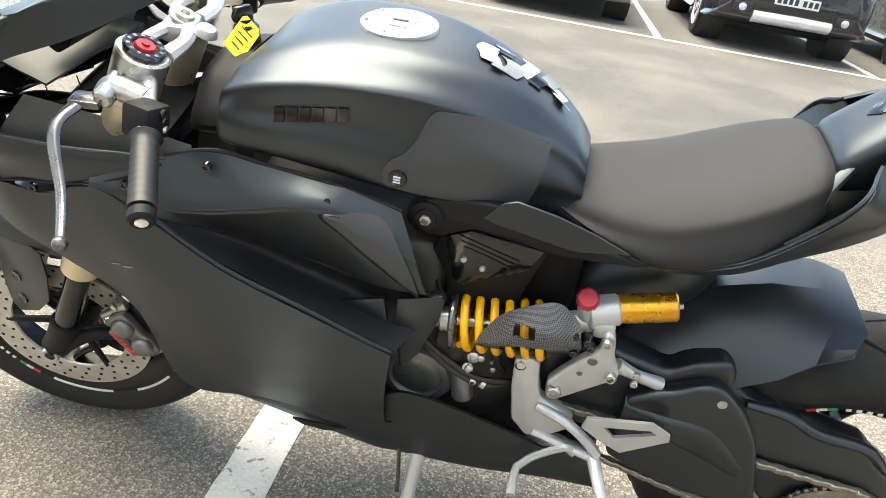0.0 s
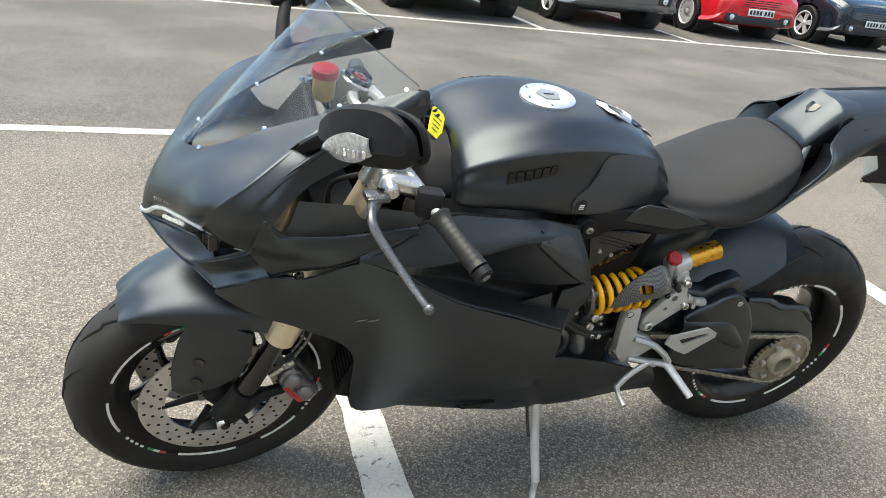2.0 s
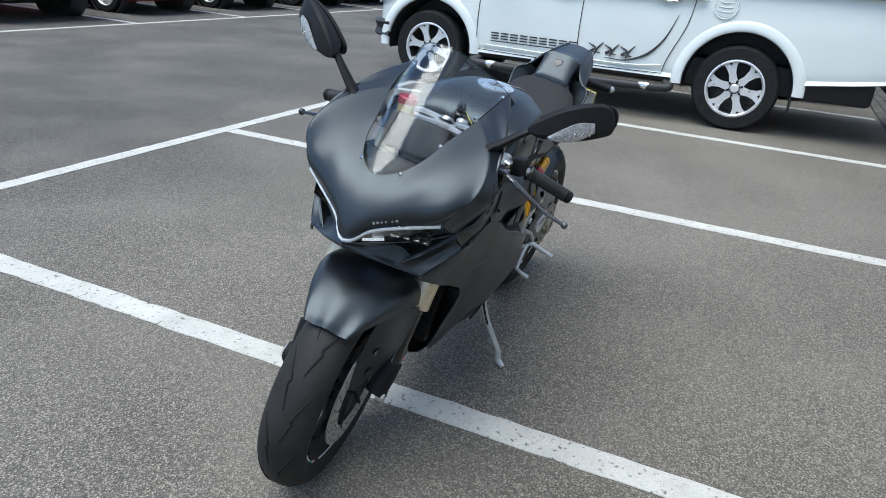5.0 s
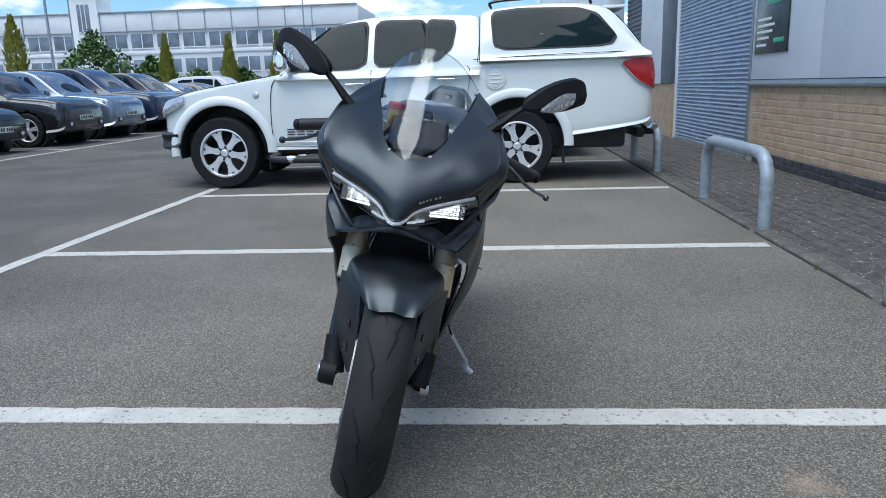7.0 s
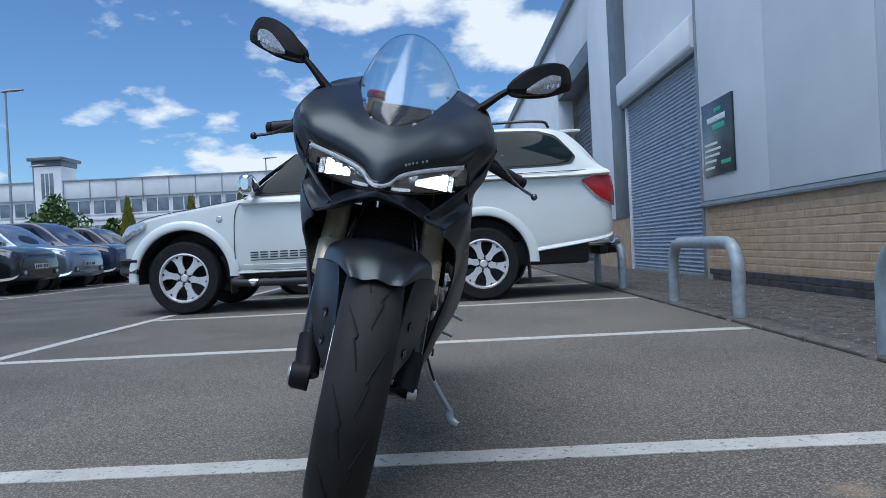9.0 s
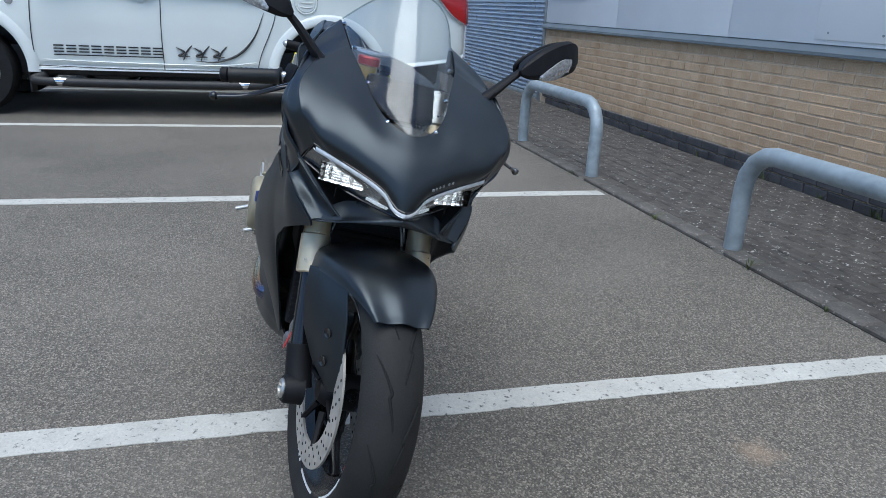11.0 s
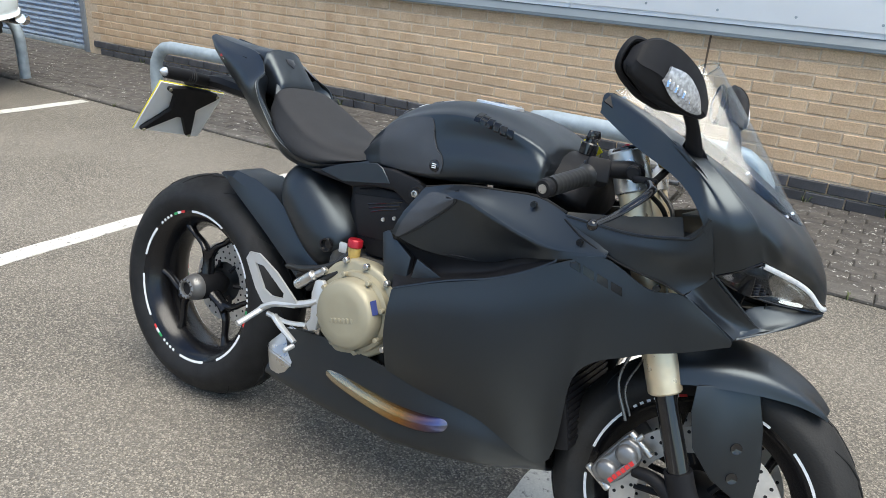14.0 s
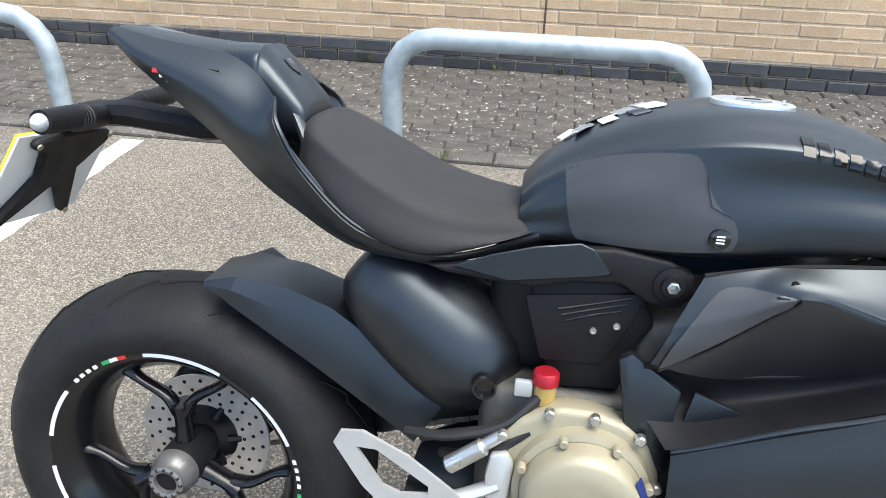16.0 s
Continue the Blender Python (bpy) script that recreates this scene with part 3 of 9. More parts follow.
# ---- galvanised hoop barriers ----
def hoop(x0, x1, y=2.22, h=0.57, r=0.045):
    th = empty("hoop_barrier", pose((x0 + x1) / 2, y, 0), label="galvanised steel tube hoop barrier on the paving edge", category="barrier", group="hoop barriers")
    w = (x1 - x0) / 2
    c = 0.19
    pts = [(-w, 0, 0), (-w, 0, h - c - r)]
    pts += [(-w + c - c * math.cos(radians(a)), 0, h - c - r + c * math.sin(radians(a))) for a in (22, 45, 68, 90)]
    pts += [(-p[0], 0, p[2]) for p in reversed(pts)]
    bm = B()
    # polyline tube, joints shared
    u, rings = Vector((0, 1, 0)), []
    for i, p in enumerate(pts):
        p = Vector(p)
        d = (Vector(pts[min(i + 1, len(pts) - 1)]) - Vector(pts[max(i - 1, 0)])).normalized()
        v = d.cross(u)
        rings.append([bm.verts.new(p + (u * math.cos(2 * math.pi * k / 20) + v * math.sin(2 * math.pi * k / 20)) * r) for k in range(20)])
    for a, b in zip(rings, rings[1:]):
        for k in range(20):
            bm.faces.new((a[k], a[(k + 1) % 20], b[(k + 1) % 20], b[k]))
    part("tube", bm, M_GALV, th)
    for s in (-1, 1):
        bm = B()
        lathe(bm, [(0.0, 0.02), (0.05, 0.02), (0.085, 0.012), (0.095, 0.0)], (s * w, 0, 0), (0, 0, 1), 20)
        part("footing", bm, M_KERB, th, "rough concrete collar")
    return th


hoop(-0.125, 1.182)
hoop(-3.148, -1.754)
hoop(-6.35, -5.0)
hoop(2.9, 4.2)


# ---- block paving strip ----
pave = tagged(empty("pavement"), "dark block paving strip with lichen spots along the wall", "pavement", kind="structure")
bm = B()
box(bm, (-40, 2.14, 0.0), (16, WY, 0.004))
part("bed", bm, M_BED, pave)


def block_mesh(name, lx, ly, hz, material, bev=0.006, rough=0.0):
    bm = B()
    z = hz
    lo = [(-lx / 2, -ly / 2), (lx / 2, -ly / 2), (lx / 2, ly / 2), (-lx / 2, ly / 2)]
    a = [bm.verts.new((x, y, 0)) for x, y in lo]
    b = [bm.verts.new((x, y, z - bev)) for x, y in lo]
    c = [bm.verts.new((x * (1 - 2 * bev / lx), y * (1 - 2 * bev / ly), z)) for x, y in lo]
    bm.faces.new(c)
    for p, q in ((a, b), (b, c)):
        for i in range(4):
            bm.faces.new((p[i], p[(i + 1) % 4], q[(i + 1) % 4], q[i]))
    finish(bm)
    me = bpy.data.meshes.new(name)
    bm.to_mesh(me)
    bm.free()
    me.materials.append(material)
    return me


BLOCK = block_mesh("paving_block", 0.194, 0.094, 0.014, M_BLOCK)
EDGE = block_mesh("edging_kerb", 0.222, 0.115, 0.022, M_KERB, 0.008)
rest_v, rest_f = [], []
rnd = random.Random(5)


def join_piece(me, x, y, z, rz=0.0, rx=0.0, store=None):
    m = pose(x, y, z, rx, 0, rz)
    V, F = store
    n = len(V)
    V.extend((m @ v.co)[:] for v in me.vertices)
    F.extend([n + i for i in p.vertices] for p in me.polygons)


def place_piece(name, me, x, y, z, rz, parent, rx=0.0):
    ob = new(name, me)
    ob.matrix_basis = pose(x, y, z, rx, 0, rz)
    ob.parent = parent
    return ob


edge_v, edge_f = [], []
for k in range(-170, 70):
    x = 0.229 * k
    if -3.2 < x < 4.2:
        place_piece("kerb_stone", EDGE, x, 2.20, 0.0, rnd.uniform(-.2, .2), pave)
    else:
        join_piece(EDGE, x, 2.20, 0.0, 0, 0, (edge_v, edge_f))
rows = int((WY - 2.265) / 0.1)
for j in range(rows):
    y = 2.265 + 0.05 + 0.1 * j
    for i in range(-130, 60):
        x = 0.2 * i + (0.1 if j % 2 else 0)
        z = rnd.uniform(-0.003, 0.003)
        if -1.6 < x < 2.7:
            place_piece("paving_block", BLOCK, x, y, z, rnd.uniform(-.8, .8), pave)
        else:
            join_piece(BLOCK, x, y, z, rnd.uniform(-.8, .8), 0, (rest_v, rest_f))
for nm, V, F, mm in (("far_blocks", rest_v, rest_f, M_BLOCK), ("far_kerbs", edge_v, edge_f, M_KERB)):
    me = bpy.data.meshes.new(nm)
    me.from_pydata(V, [], F)
    me.materials.append(mm)
    tagged(new(nm, me), kind="stuff").parent = pave

# ---- bricks ----
BR = block_mesh("brick", 0.215, 0.065, 0.022, M_BRICK, 0.004)
DBR = block_mesh("dark_brick", 0.215, 0.065, 0.026, M_DBRICK, 0.005)
bv, bf, dv, df = [], [], [], []
for j in range(12):
    z = 0.0375 + 0.0765 * j
    for i in range(-28, 72):
        x = 0.225 * i + (0.1125 if j % 2 else 0)
        if x < -6.05 or x > 15.8:
            continue
        me = DBR if j < 2 else BR
        y = WY + 0.018 + rnd.uniform(-.002, .002) - (0.012 if j < 2 else 0)
        if -1.5 < x < 4.1:
            place_piece("brick", me, x, y, z, 0, wall, 90)
        else:
            join_piece(me, x, y, z, 0, 90, (dv, df) if j < 2 else (bv, bf))
for nm, V, F, mm in (("far_bricks", bv, bf, M_BRICK), ("far_dark_bricks", dv, df, M_DBRICK)):
    me = bpy.data.meshes.new(nm)
    me.from_pydata(V, [], F)
    me.materials.append(mm)
    tagged(new(nm, me), kind="stuff").parent = wall
bm = B()
box(bm, (0.482, WY - 0.008, 0.153), (0.494, WY + 0.02, 0.925))
tagged(part("joint_seal", bm, mat("joint_sealant", (0.10, 0.066, 0.043), 0.8, var=0.2, scale=20)), "dark movement joint in the brick wall", "trim", kind="structure")



# ---- weeds at the wall foot and along the kerb ----
M_WEED = mat("weed_leaf", (0.05, 0.085, 0.02), 0.7, color2=(0.11, 0.12, 0.035), scale=30, per_object=0.3)


def weed(x, y, z, size, rnd):
    """A small tuft of narrow leaves."""
    bm = B()
    for k in range(int(9 + 60 * size)):
        a = rnd.uniform(0, 6.28)
        l = size * rnd.uniform(.5, 1.2)
        w = .004 + .03 * size
        lean = rnd.uniform(.25, .9)
        d = Vector((math.cos(a), math.sin(a), 0))
        t = Vector((-d.y, d.x, 0))
        o = d * rnd.uniform(0, size * .4)
        p = [o - t * w * .3, o + t * w * .3, o + d * l * lean * .5 + Vector((0, 0, l * .6)) + t * w * .5, o + d * l * lean + Vector((0, 0, l * .75)), o + d * l * lean * .5 + Vector((0, 0, l * .6)) - t * w * .5]
        vs = [bm.verts.new(q) for q in p]
        bm.faces.new((vs[0], vs[1], vs[2], vs[4]))
        bm.faces.new((vs[4], vs[2], vs[3]))
    ob = part("weed", bm, M_WEED)
    ob.matrix_basis = pose(x, y, z)
    tagged(ob, "small green weed tuft growing from the paving joint", "weed", group="weeds")


rw = random.Random(11)
for x, size in ((-5.2, .06), (-3.4, .05), (-2.5, .07), (-1.62, .08), (-1.05, .05), (-.62, .09), (-.55, .06), (-.1, .05), (.22, .07), (.62, .08), (.78, .05), (1.25, .06), (1.7, .09), (1.78, .06), (2.3, .07), (2.9, .05), (3.3, .06)):
    weed(x, WY - rw.uniform(.02, .05), .008, size, rw)
for x, size in ((-1.9, .04), (-.72, .05), (.12, .06), (.62, .03), (1.42, .05), (1.62, .04), (2.2, .045), (-3.6, .04)):
    weed(x, 2.135, .0, size, rw)
from mathutils.bvhtree import BVHTree

# ---- the motorcycle: x forward, y to its left, z up along its own upright, before it leans on its stand ----
LEAN = 11.5
STEER = 6.5
BAR_TURN = 7.5
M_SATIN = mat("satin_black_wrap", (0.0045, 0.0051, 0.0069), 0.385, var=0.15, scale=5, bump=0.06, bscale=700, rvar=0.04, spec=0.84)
# the sky's blue sheen is painted in by the specular tint and bluish base
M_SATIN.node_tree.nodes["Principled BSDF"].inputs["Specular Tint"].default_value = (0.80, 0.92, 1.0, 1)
M_MATT = mat("matt_black_plastic", (0.0075, 0.0075, 0.009), 0.58, var=0.2, scale=15, bump=0.05, bscale=500, rvar=0.06, spec=0.25)
M_SEAT = mat("seat_fabric", (0.021, 0.021, 0.023), 0.72, var=0.12, scale=10, bump=0.35, bscale=1100, spec=0.35)
M_PAD = mat("rubber_grip_pad", (0.034, 0.037, 0.043), 0.48, var=0.1, scale=20, bump=0.12, bscale=1200, spec=0.6)
M_GLOSSBLK = mat("gloss_black", (0.008, 0.008, 0.009), 0.14, var=0.1, scale=10, coat=0.3)
M_RIM = mat("black_rim_paint", (0.005, 0.005, 0.006), 0.26, var=0.1, scale=8, coat=0.1, spec=0.4)
M_STEEL = mat("machined_aluminium", (0.56, 0.55, 0.52), 0.33, metal=0.9, var=0.08, scale=25, rvar=0.1, bump=0.05, bscale=400)
M_SILVER = mat("silver_paint", (0.50, 0.51, 0.51), 0.36, metal=0.5, var=0.05, scale=25, rvar=0.08)
M_GOLD = mat("gold_anodised_fork", (0.70, 0.59, 0.41), 0.36, metal=0.6, var=0.08, scale=30, rvar=0.1)
M_ORANGEGOLD = mat("gold_anodised_reservoir", (0.72, 0.36, 0.04), 0.3, metal=0.8, var=0.06, scale=30, rvar=0.08)
M_YELLOW = mat("yellow_spring_paint", (0.80, 0.40, 0.01), 0.35, var=0.06, scale=30)
M_RED = mat("red_anodised", (0.34, 0.012, 0.022), 0.3, metal=0.3, var=0.08, scale=30)
M_FLUID = mat("amber_fluid_cup", (0.42, 0.29, 0.09), 0.3, var=0.15, scale=30)
M_CHAMP = mat("champagne_cover", (0.31, 0.28, 0.20), 0.5, metal=0.25, var=0.08, scale=12, bump=0.1, bscale=300, rvar=0.08)
M_ENGINE = mat("cast_engine_grey", (0.085, 0.083, 0.078), 0.5, metal=0.5, var=0.3, scale=20, bump=0.3, bscale=200)
M_CAL = mat("caliper_grey", (0.20, 0.20, 0.20), 0.35, metal=0.6, var=0.1, scale=30, rvar=0.08)
M_DGREY = mat("dark_grey_metal", (0.16, 0.16, 0.165), 0.3, metal=0.8, var=0.1, scale=30, rvar=0.08)
M_DISC = mat("brake_disc_steel", (0.50, 0.47, 0.43), 0.42, metal=0.5, var=0.15, scale=30, rvar=0.12)
M_HOSE = mat("rubber_hose", (0.012, 0.012, 0.012), 0.5, var=0.2, scale=40)
M_CHAIN = mat("chain_steel", (0.32, 0.29, 0.24), 0.4, metal=0.9, var=0.2, scale=80)
M_STRIPE = mat("white_rim_tape", (0.72, 0.73, 0.74), 0.35, var=0.06, scale=40)
M_GREEN = mat("green_tape", (0.02, 0.32, 0.11), 0.4, var=0.05, scale=40)
M_REDT = mat("red_tape", (0.55, 0.03, 0.03), 0.4, var=0.05, scale=40)
M_TAGY = mat("yellow_key_tag", (0.82, 0.75, 0.03), 0.5, var=0.05, scale=60)
M_LOGO = mat("gloss_logo_bar", (0.004, 0.004, 0.004), 0.15, var=0.05, scale=40)
M_LOGOS = mat("silver_logo_bar", (0.25, 0.26, 0.27), 0.3, metal=0.4, var=0.05, scale=40)
M_BLUE = mat("blue_sticker", (0.015, 0.025, 0.12), 0.4, var=0.1, scale=60)
M_GROOVE = mat("tread_groove", (0.006, 0.006, 0.006), 0.9, var=0.1, scale=40)
M_LED = mat("headlamp_led", (0.9, 0.9, 0.9), 0.3, emit=(1.0, 0.97, 0.92), emit_strength=25.0)
M_SCREEN = glass("clear_screen", (0.93, 0.95, 0.96), 0.15, 0.048)
M_LENS = glass("lamp_lens", (0.72, 0.76, 0.80), 0.06, 0.22)


def carbon_material():
    m = mat("carbon_weave", (0.02, 0.02, 0.022), 0.3, var=0.2, scale=30, coat=0.5)
    nt = m.node_tree
    b = nt.nodes["Principled BSDF"]
    co = nt.nodes.new("ShaderNodeTexCoord")
    mp = nt.nodes.new("ShaderNodeMapping")
    mp.inputs["Rotation"].default_value = (0, radians(40), 0)
    ch = nt.nodes.new("ShaderNodeTexChecker")
    ch.inputs["Scale"].default_value = 420
    ch.inputs["Color1"].default_value = (0.012, 0.012, 0.013, 1)
    ch.inputs["Color2"].default_value = (0.09, 0.09, 0.095, 1)
    nt.links.new(co.outputs["Object"], mp.inputs[0])
    nt.links.new(mp.outputs[0], ch.inputs["Vector"])
    nt.links.new(ch.outputs["Color"], b.inputs["Base Color"])
    return m


def titanium_material():
    """Exhaust steel with heat tints along its length."""
    m = mat("heat_tinted_steel", (0.55, 0.48, 0.38), 0.25, metal=0.95, var=0.1, scale=20)
    nt = m.node_tree
    b = nt.nodes["Principled BSDF"]
    co = nt.nodes.new("ShaderNodeTexCoord")
    sp = nt.nodes.new("ShaderNodeSeparateXYZ")
    nt.links.new(co.outputs["Object"], sp.inputs[0])
    mr = nt.nodes.new("ShaderNodeMapRange")
    mr.inputs[1].default_value, mr.inputs[2].default_value = 0.55, 0.94
    nt.links.new(sp.outputs[0], mr.inputs[0])
    r = nt.nodes.new("ShaderNodeValToRGB")
    r.color_ramp.elements[0].color = (0.42, 0.38, 0.30, 1)
    r.color_ramp.elements[1].color = (0.30, 0.28, 0.25, 1)
    for p, c in ((0.45, (0.46, 0.36, 0.20)), (0.66, (0.38, 0.18, 0.05)), (0.80, (0.16, 0.09, 0.11)), (0.90, (0.10, 0.12, 0.24))):
        e = r.color_ramp.elements.new(p)
        e.color = (*c, 1)
    nt.links.new(mr.outputs[0], r.inputs[0])
    nt.links.new(r.outputs[0], b.inputs["Base Color"])
    return m


M_CARBON = carbon_material()
M_TI = titanium_material()

bike = empty("motorcycle", pose(0.013, 0, 0, -LEAN, 0, 0),
             label="satin black sports motorcycle leaning on its side stand", category="motorcycle")
AXLE_F, AXLE_R = Vector((1.437, 0, 0.300)), Vector((-0.008, -0.004, 0.331))
_stem = Vector((1.12, 0, 0.95))
_dir = Vector((-math.sin(radians(24)), 0, math.cos(radians(24))))
BARS = Matrix.Translation(_stem) @ Matrix.Rotation(radians(BAR_TURN), 4, _dir) @ Matrix.Translation(-_stem)
FRONT = Matrix.Translation(_stem) @ Matrix.Rotation(radians(STEER), 4, _dir) @ Matrix.Translation(-_stem)


def fpart(name, bm, material, parent=None, label="", smooth=40.0):
    """A part of the steered front end."""
    bmesh.ops.transform(bm, matrix=FRONT, verts=bm.verts[:])
    return part(name, bm, material, parent or bike, label, smooth)


def bpart(name, bm, material, parent=None, label="", smooth=40.0):
    """A part of the handlebars and the top yoke."""
    bmesh.ops.transform(bm, matrix=BARS, verts=bm.verts[:])
    return part(name, bm, material, parent or bike, label, smooth)


def both(build):
    for s in (1, -1):
        build(s)


def screwhead(x, y, z, s, parent, r=0.007, material=None, axis=(0, 1, 0)):
    bm = B()
    a = Vector(axis) * (s if axis == (0, 1, 0) else 1)
    lathe(bm, [(0.0, 0.0012), (r * .45, 0.0012), (r * .5, 0.003), (r * .9, 0.003), (r, 0.0), (r, -0.004)], (x, y, z), a, 14)
    return part("bolt", bm, material or M_GLOSSBLK, parent)


# ---- wheels ----
def wheel(name, c, R, W, rim_r, front, half_w):
    """Tyre, rim with five split spokes, tapes; built about the axle c."""
    put = fpart if front else part
    prof = []
    for i in range(17):
        a = radians(-78 + 156 * i / 16)
        prof.append((R - (1 - math.cos(a)) * W * 0.46, math.sin(a) * W / 2 / math.sin(radians(78))))
    lo = rim_r - 0.004
    prof = [(lo, -half_w * .96), (lo + .012, -half_w - .006)] + prof + [(lo + .012, half_w + .006), (lo, half_w * .96)]
    bm = B()
    lathe(bm, prof, c, (0, 1, 0), 96)
    tyre = put("tyre", bm, M_TYREF if front else M_TYRE, bike, "worn black sport tyre", 60)
    # tread grooves, bent lines cut across the crown
    for k in range(11):
        for s in (1, -1):
            bm = B()
            a0 = 2 * math.pi * (k + (0.5 if s < 0 else 0)) / 11
            pts = []
            for da, w in ((0.0, 0.10), (0.08, 0.19), (0.17, 0.30), (0.20, 0.33), (0.225, 0.27), (0.26, 0.32), (0.36, 0.50), (0.47, 0.70)):
                ang = math.asin(min(0.99, w * math.sin(radians(78))))
                r = R - (1 - math.cos(ang)) * W * 0.46 + 0.0003
                pts.append(c + Vector((math.cos(a0 + da) * r, s * w * W / 2, math.sin(a0 + da) * r)))
            tube(bm, pts, [0.0012, 0.0030, 0.0032, 0.0030, 0.0012], 5, 40)
            put("groove", bm, M_GROOVE, tyre)
    bm = B()
    hw = half_w
    lathe(bm, [(rim_r + .007, hw), (rim_r + .009, hw - .004), (rim_r - .012, hw - .012), (rim_r - .03, hw * .45), (rim_r - .032, -hw * .45),
               (rim_r - .012, -hw + .012), (rim_r + .009, -hw + .004), (rim_r + .007, -hw), (rim_r - .006, -hw + .001),
               (rim_r - .022, -hw + .016), (rim_r - .044, -hw * .4), (rim_r - .044, hw * .4), (rim_r - .022, hw - .016), (rim_r - .006, hw - .001)],
          c, (0, 1, 0), 96, closed=True)
    rim = put("rim", bm, M_RIM, bike, "gloss black alloy rim")
    # spokes: one stem at the hub that splits in two
    ys = 0.0 if front else -0.030
    for k in range(3):
        a = 2 * math.pi * k / 3 + (0.33 if front else radians(92))
        bm = B()
        e, t = Vector((math.cos(a), 0, math.sin(a))), Vector((-math.sin(a), 0, math.cos(a)))
        o = c + Vector((0, ys, 0))
        tube(bm, [o + e * 0.03, o + e * 0.075, o + e * 0.108], [0.024, 0.019, 0.024], 10, 9, flat=0.7)
        re = rim_r - .034
        for s in (-1, 1):
            end = o + (e * math.cos(radians(29)) + t * s * math.sin(radians(29))) * re
            tube(bm, [o + e * 0.090 + t * s * .006, o + e * 0.120 + t * s * .026, (o + e * 0.120 + t * s * .026).lerp(end, .55) + t * s * .006, end], [0.016, 0.0135, 0.0115, 0.0165], 10, 15, flat=0.7)
        put("spoke", bm, M_RIM, rim)
    # tapes on the rim edge, broken by tricolour flags
    for s in (1, -1):
        for k in range(3):
            base = 120 * k + (20 if s > 0 else 65)
            for d0, d1, mm in ((0, 34, M_STRIPE), (42, 46, M_REDT), (46, 50, M_STRIPE), (50, 54, M_GREEN), (57, 59, M_STRIPE), (61, 63, M_STRIPE),
                               (65, 67, M_STRIPE), (69, 71, M_STRIPE), (78, 104, M_STRIPE)):
                bm = B()
                n = max(3, int((d1 - d0) / 2) + 1)
                ring = []
                for i in range(n):
                    a = radians(base + d0 + (d1 - d0) * i / (n - 1))
                    e = Vector((math.cos(a), 0, math.sin(a)))
                    q = [c + e * r + Vector((0, s * y, 0)) for r, y in ((rim_r + .0062, hw + .0016), (rim_r - .0050, hw + .0006), (rim_r - .0050, hw - .002), (rim_r + .0062, hw - .002))]
                    ring.append([bm.verts.new(v) for v in q])
                for p, q in zip(ring, ring[1:]):
                    for i in range(4):
                        bm.faces.new((p[i], p[(i + 1) % 4], q[(i + 1) % 4], q[i]))
                bm.faces.new(ring[0])
                bm.faces.new(ring[-1][::-1])
                put("rim_tape", bm, mm, rim)
    bm = B()
    lathe(bm, [(0.0, -.07), (.020, -.07), (.034, -.05), (.040, -.02), (.040, .02), (.034, .05), (.020, .07), (0, .07)], c + Vector((0, ys, 0)), (0, 1, 0), 32)
    put("hub", bm, M_MATT, rim)
    return tyre, rim


wheel("front", AXLE_F, 0.300, 0.128, 0.222, True, 0.047)
wheel("rear", AXLE_R, 0.331, 0.200, 0.224, False, 0.082)


def brake_disc(c, y, r0, r1, put, holes):
    bm = B()
    lathe(bm, [(r0, -.0025), (r1, -.0025), (r1, .0025), (r0, .0025)], c + Vector((0, y, 0)), (0, 1, 0), 72, closed=True)
    d = put("brake_disc", bm, M_DISC, bike, "drilled steel brake disc")
    bm = B()
    for k in range(holes):
        for j, f in enumerate((0.2, 0.5, 0.8)):
            a = 2 * math.pi * (k + 0.33 * j) / holes
            r = r0 + (r1 - r0) * f
            p = c + Vector((math.cos(a) * r, y, math.sin(a) * r))
            cyl(bm, p - Vector((0, .0029, 0)), p + Vector((0, .0029, 0)), 0.0038, n=8)
    put("drilling", bm, M_GROOVE, d)
    for k in range(6):
        a = 2 * math.pi * k / 6
        e = Vector((math.cos(a), 0, math.sin(a)))
        bm = B()
        tube(bm, [c + Vector((0, y * .8, 0)) + e * 0.045, c + Vector((0, y, 0)) + e * (r0 + .006)], [.008, .006], 6, 4)
        put("carrier", bm, M_MATT, d)
    return d


brake_disc(AXLE_F, 0.066, 0.112, 0.164, fpart, 26)
brake_disc(AXLE_F, -0.066, 0.112, 0.164, fpart, 26)
brake_disc(AXLE_R, 0.042, 0.062, 0.122, part, 22)


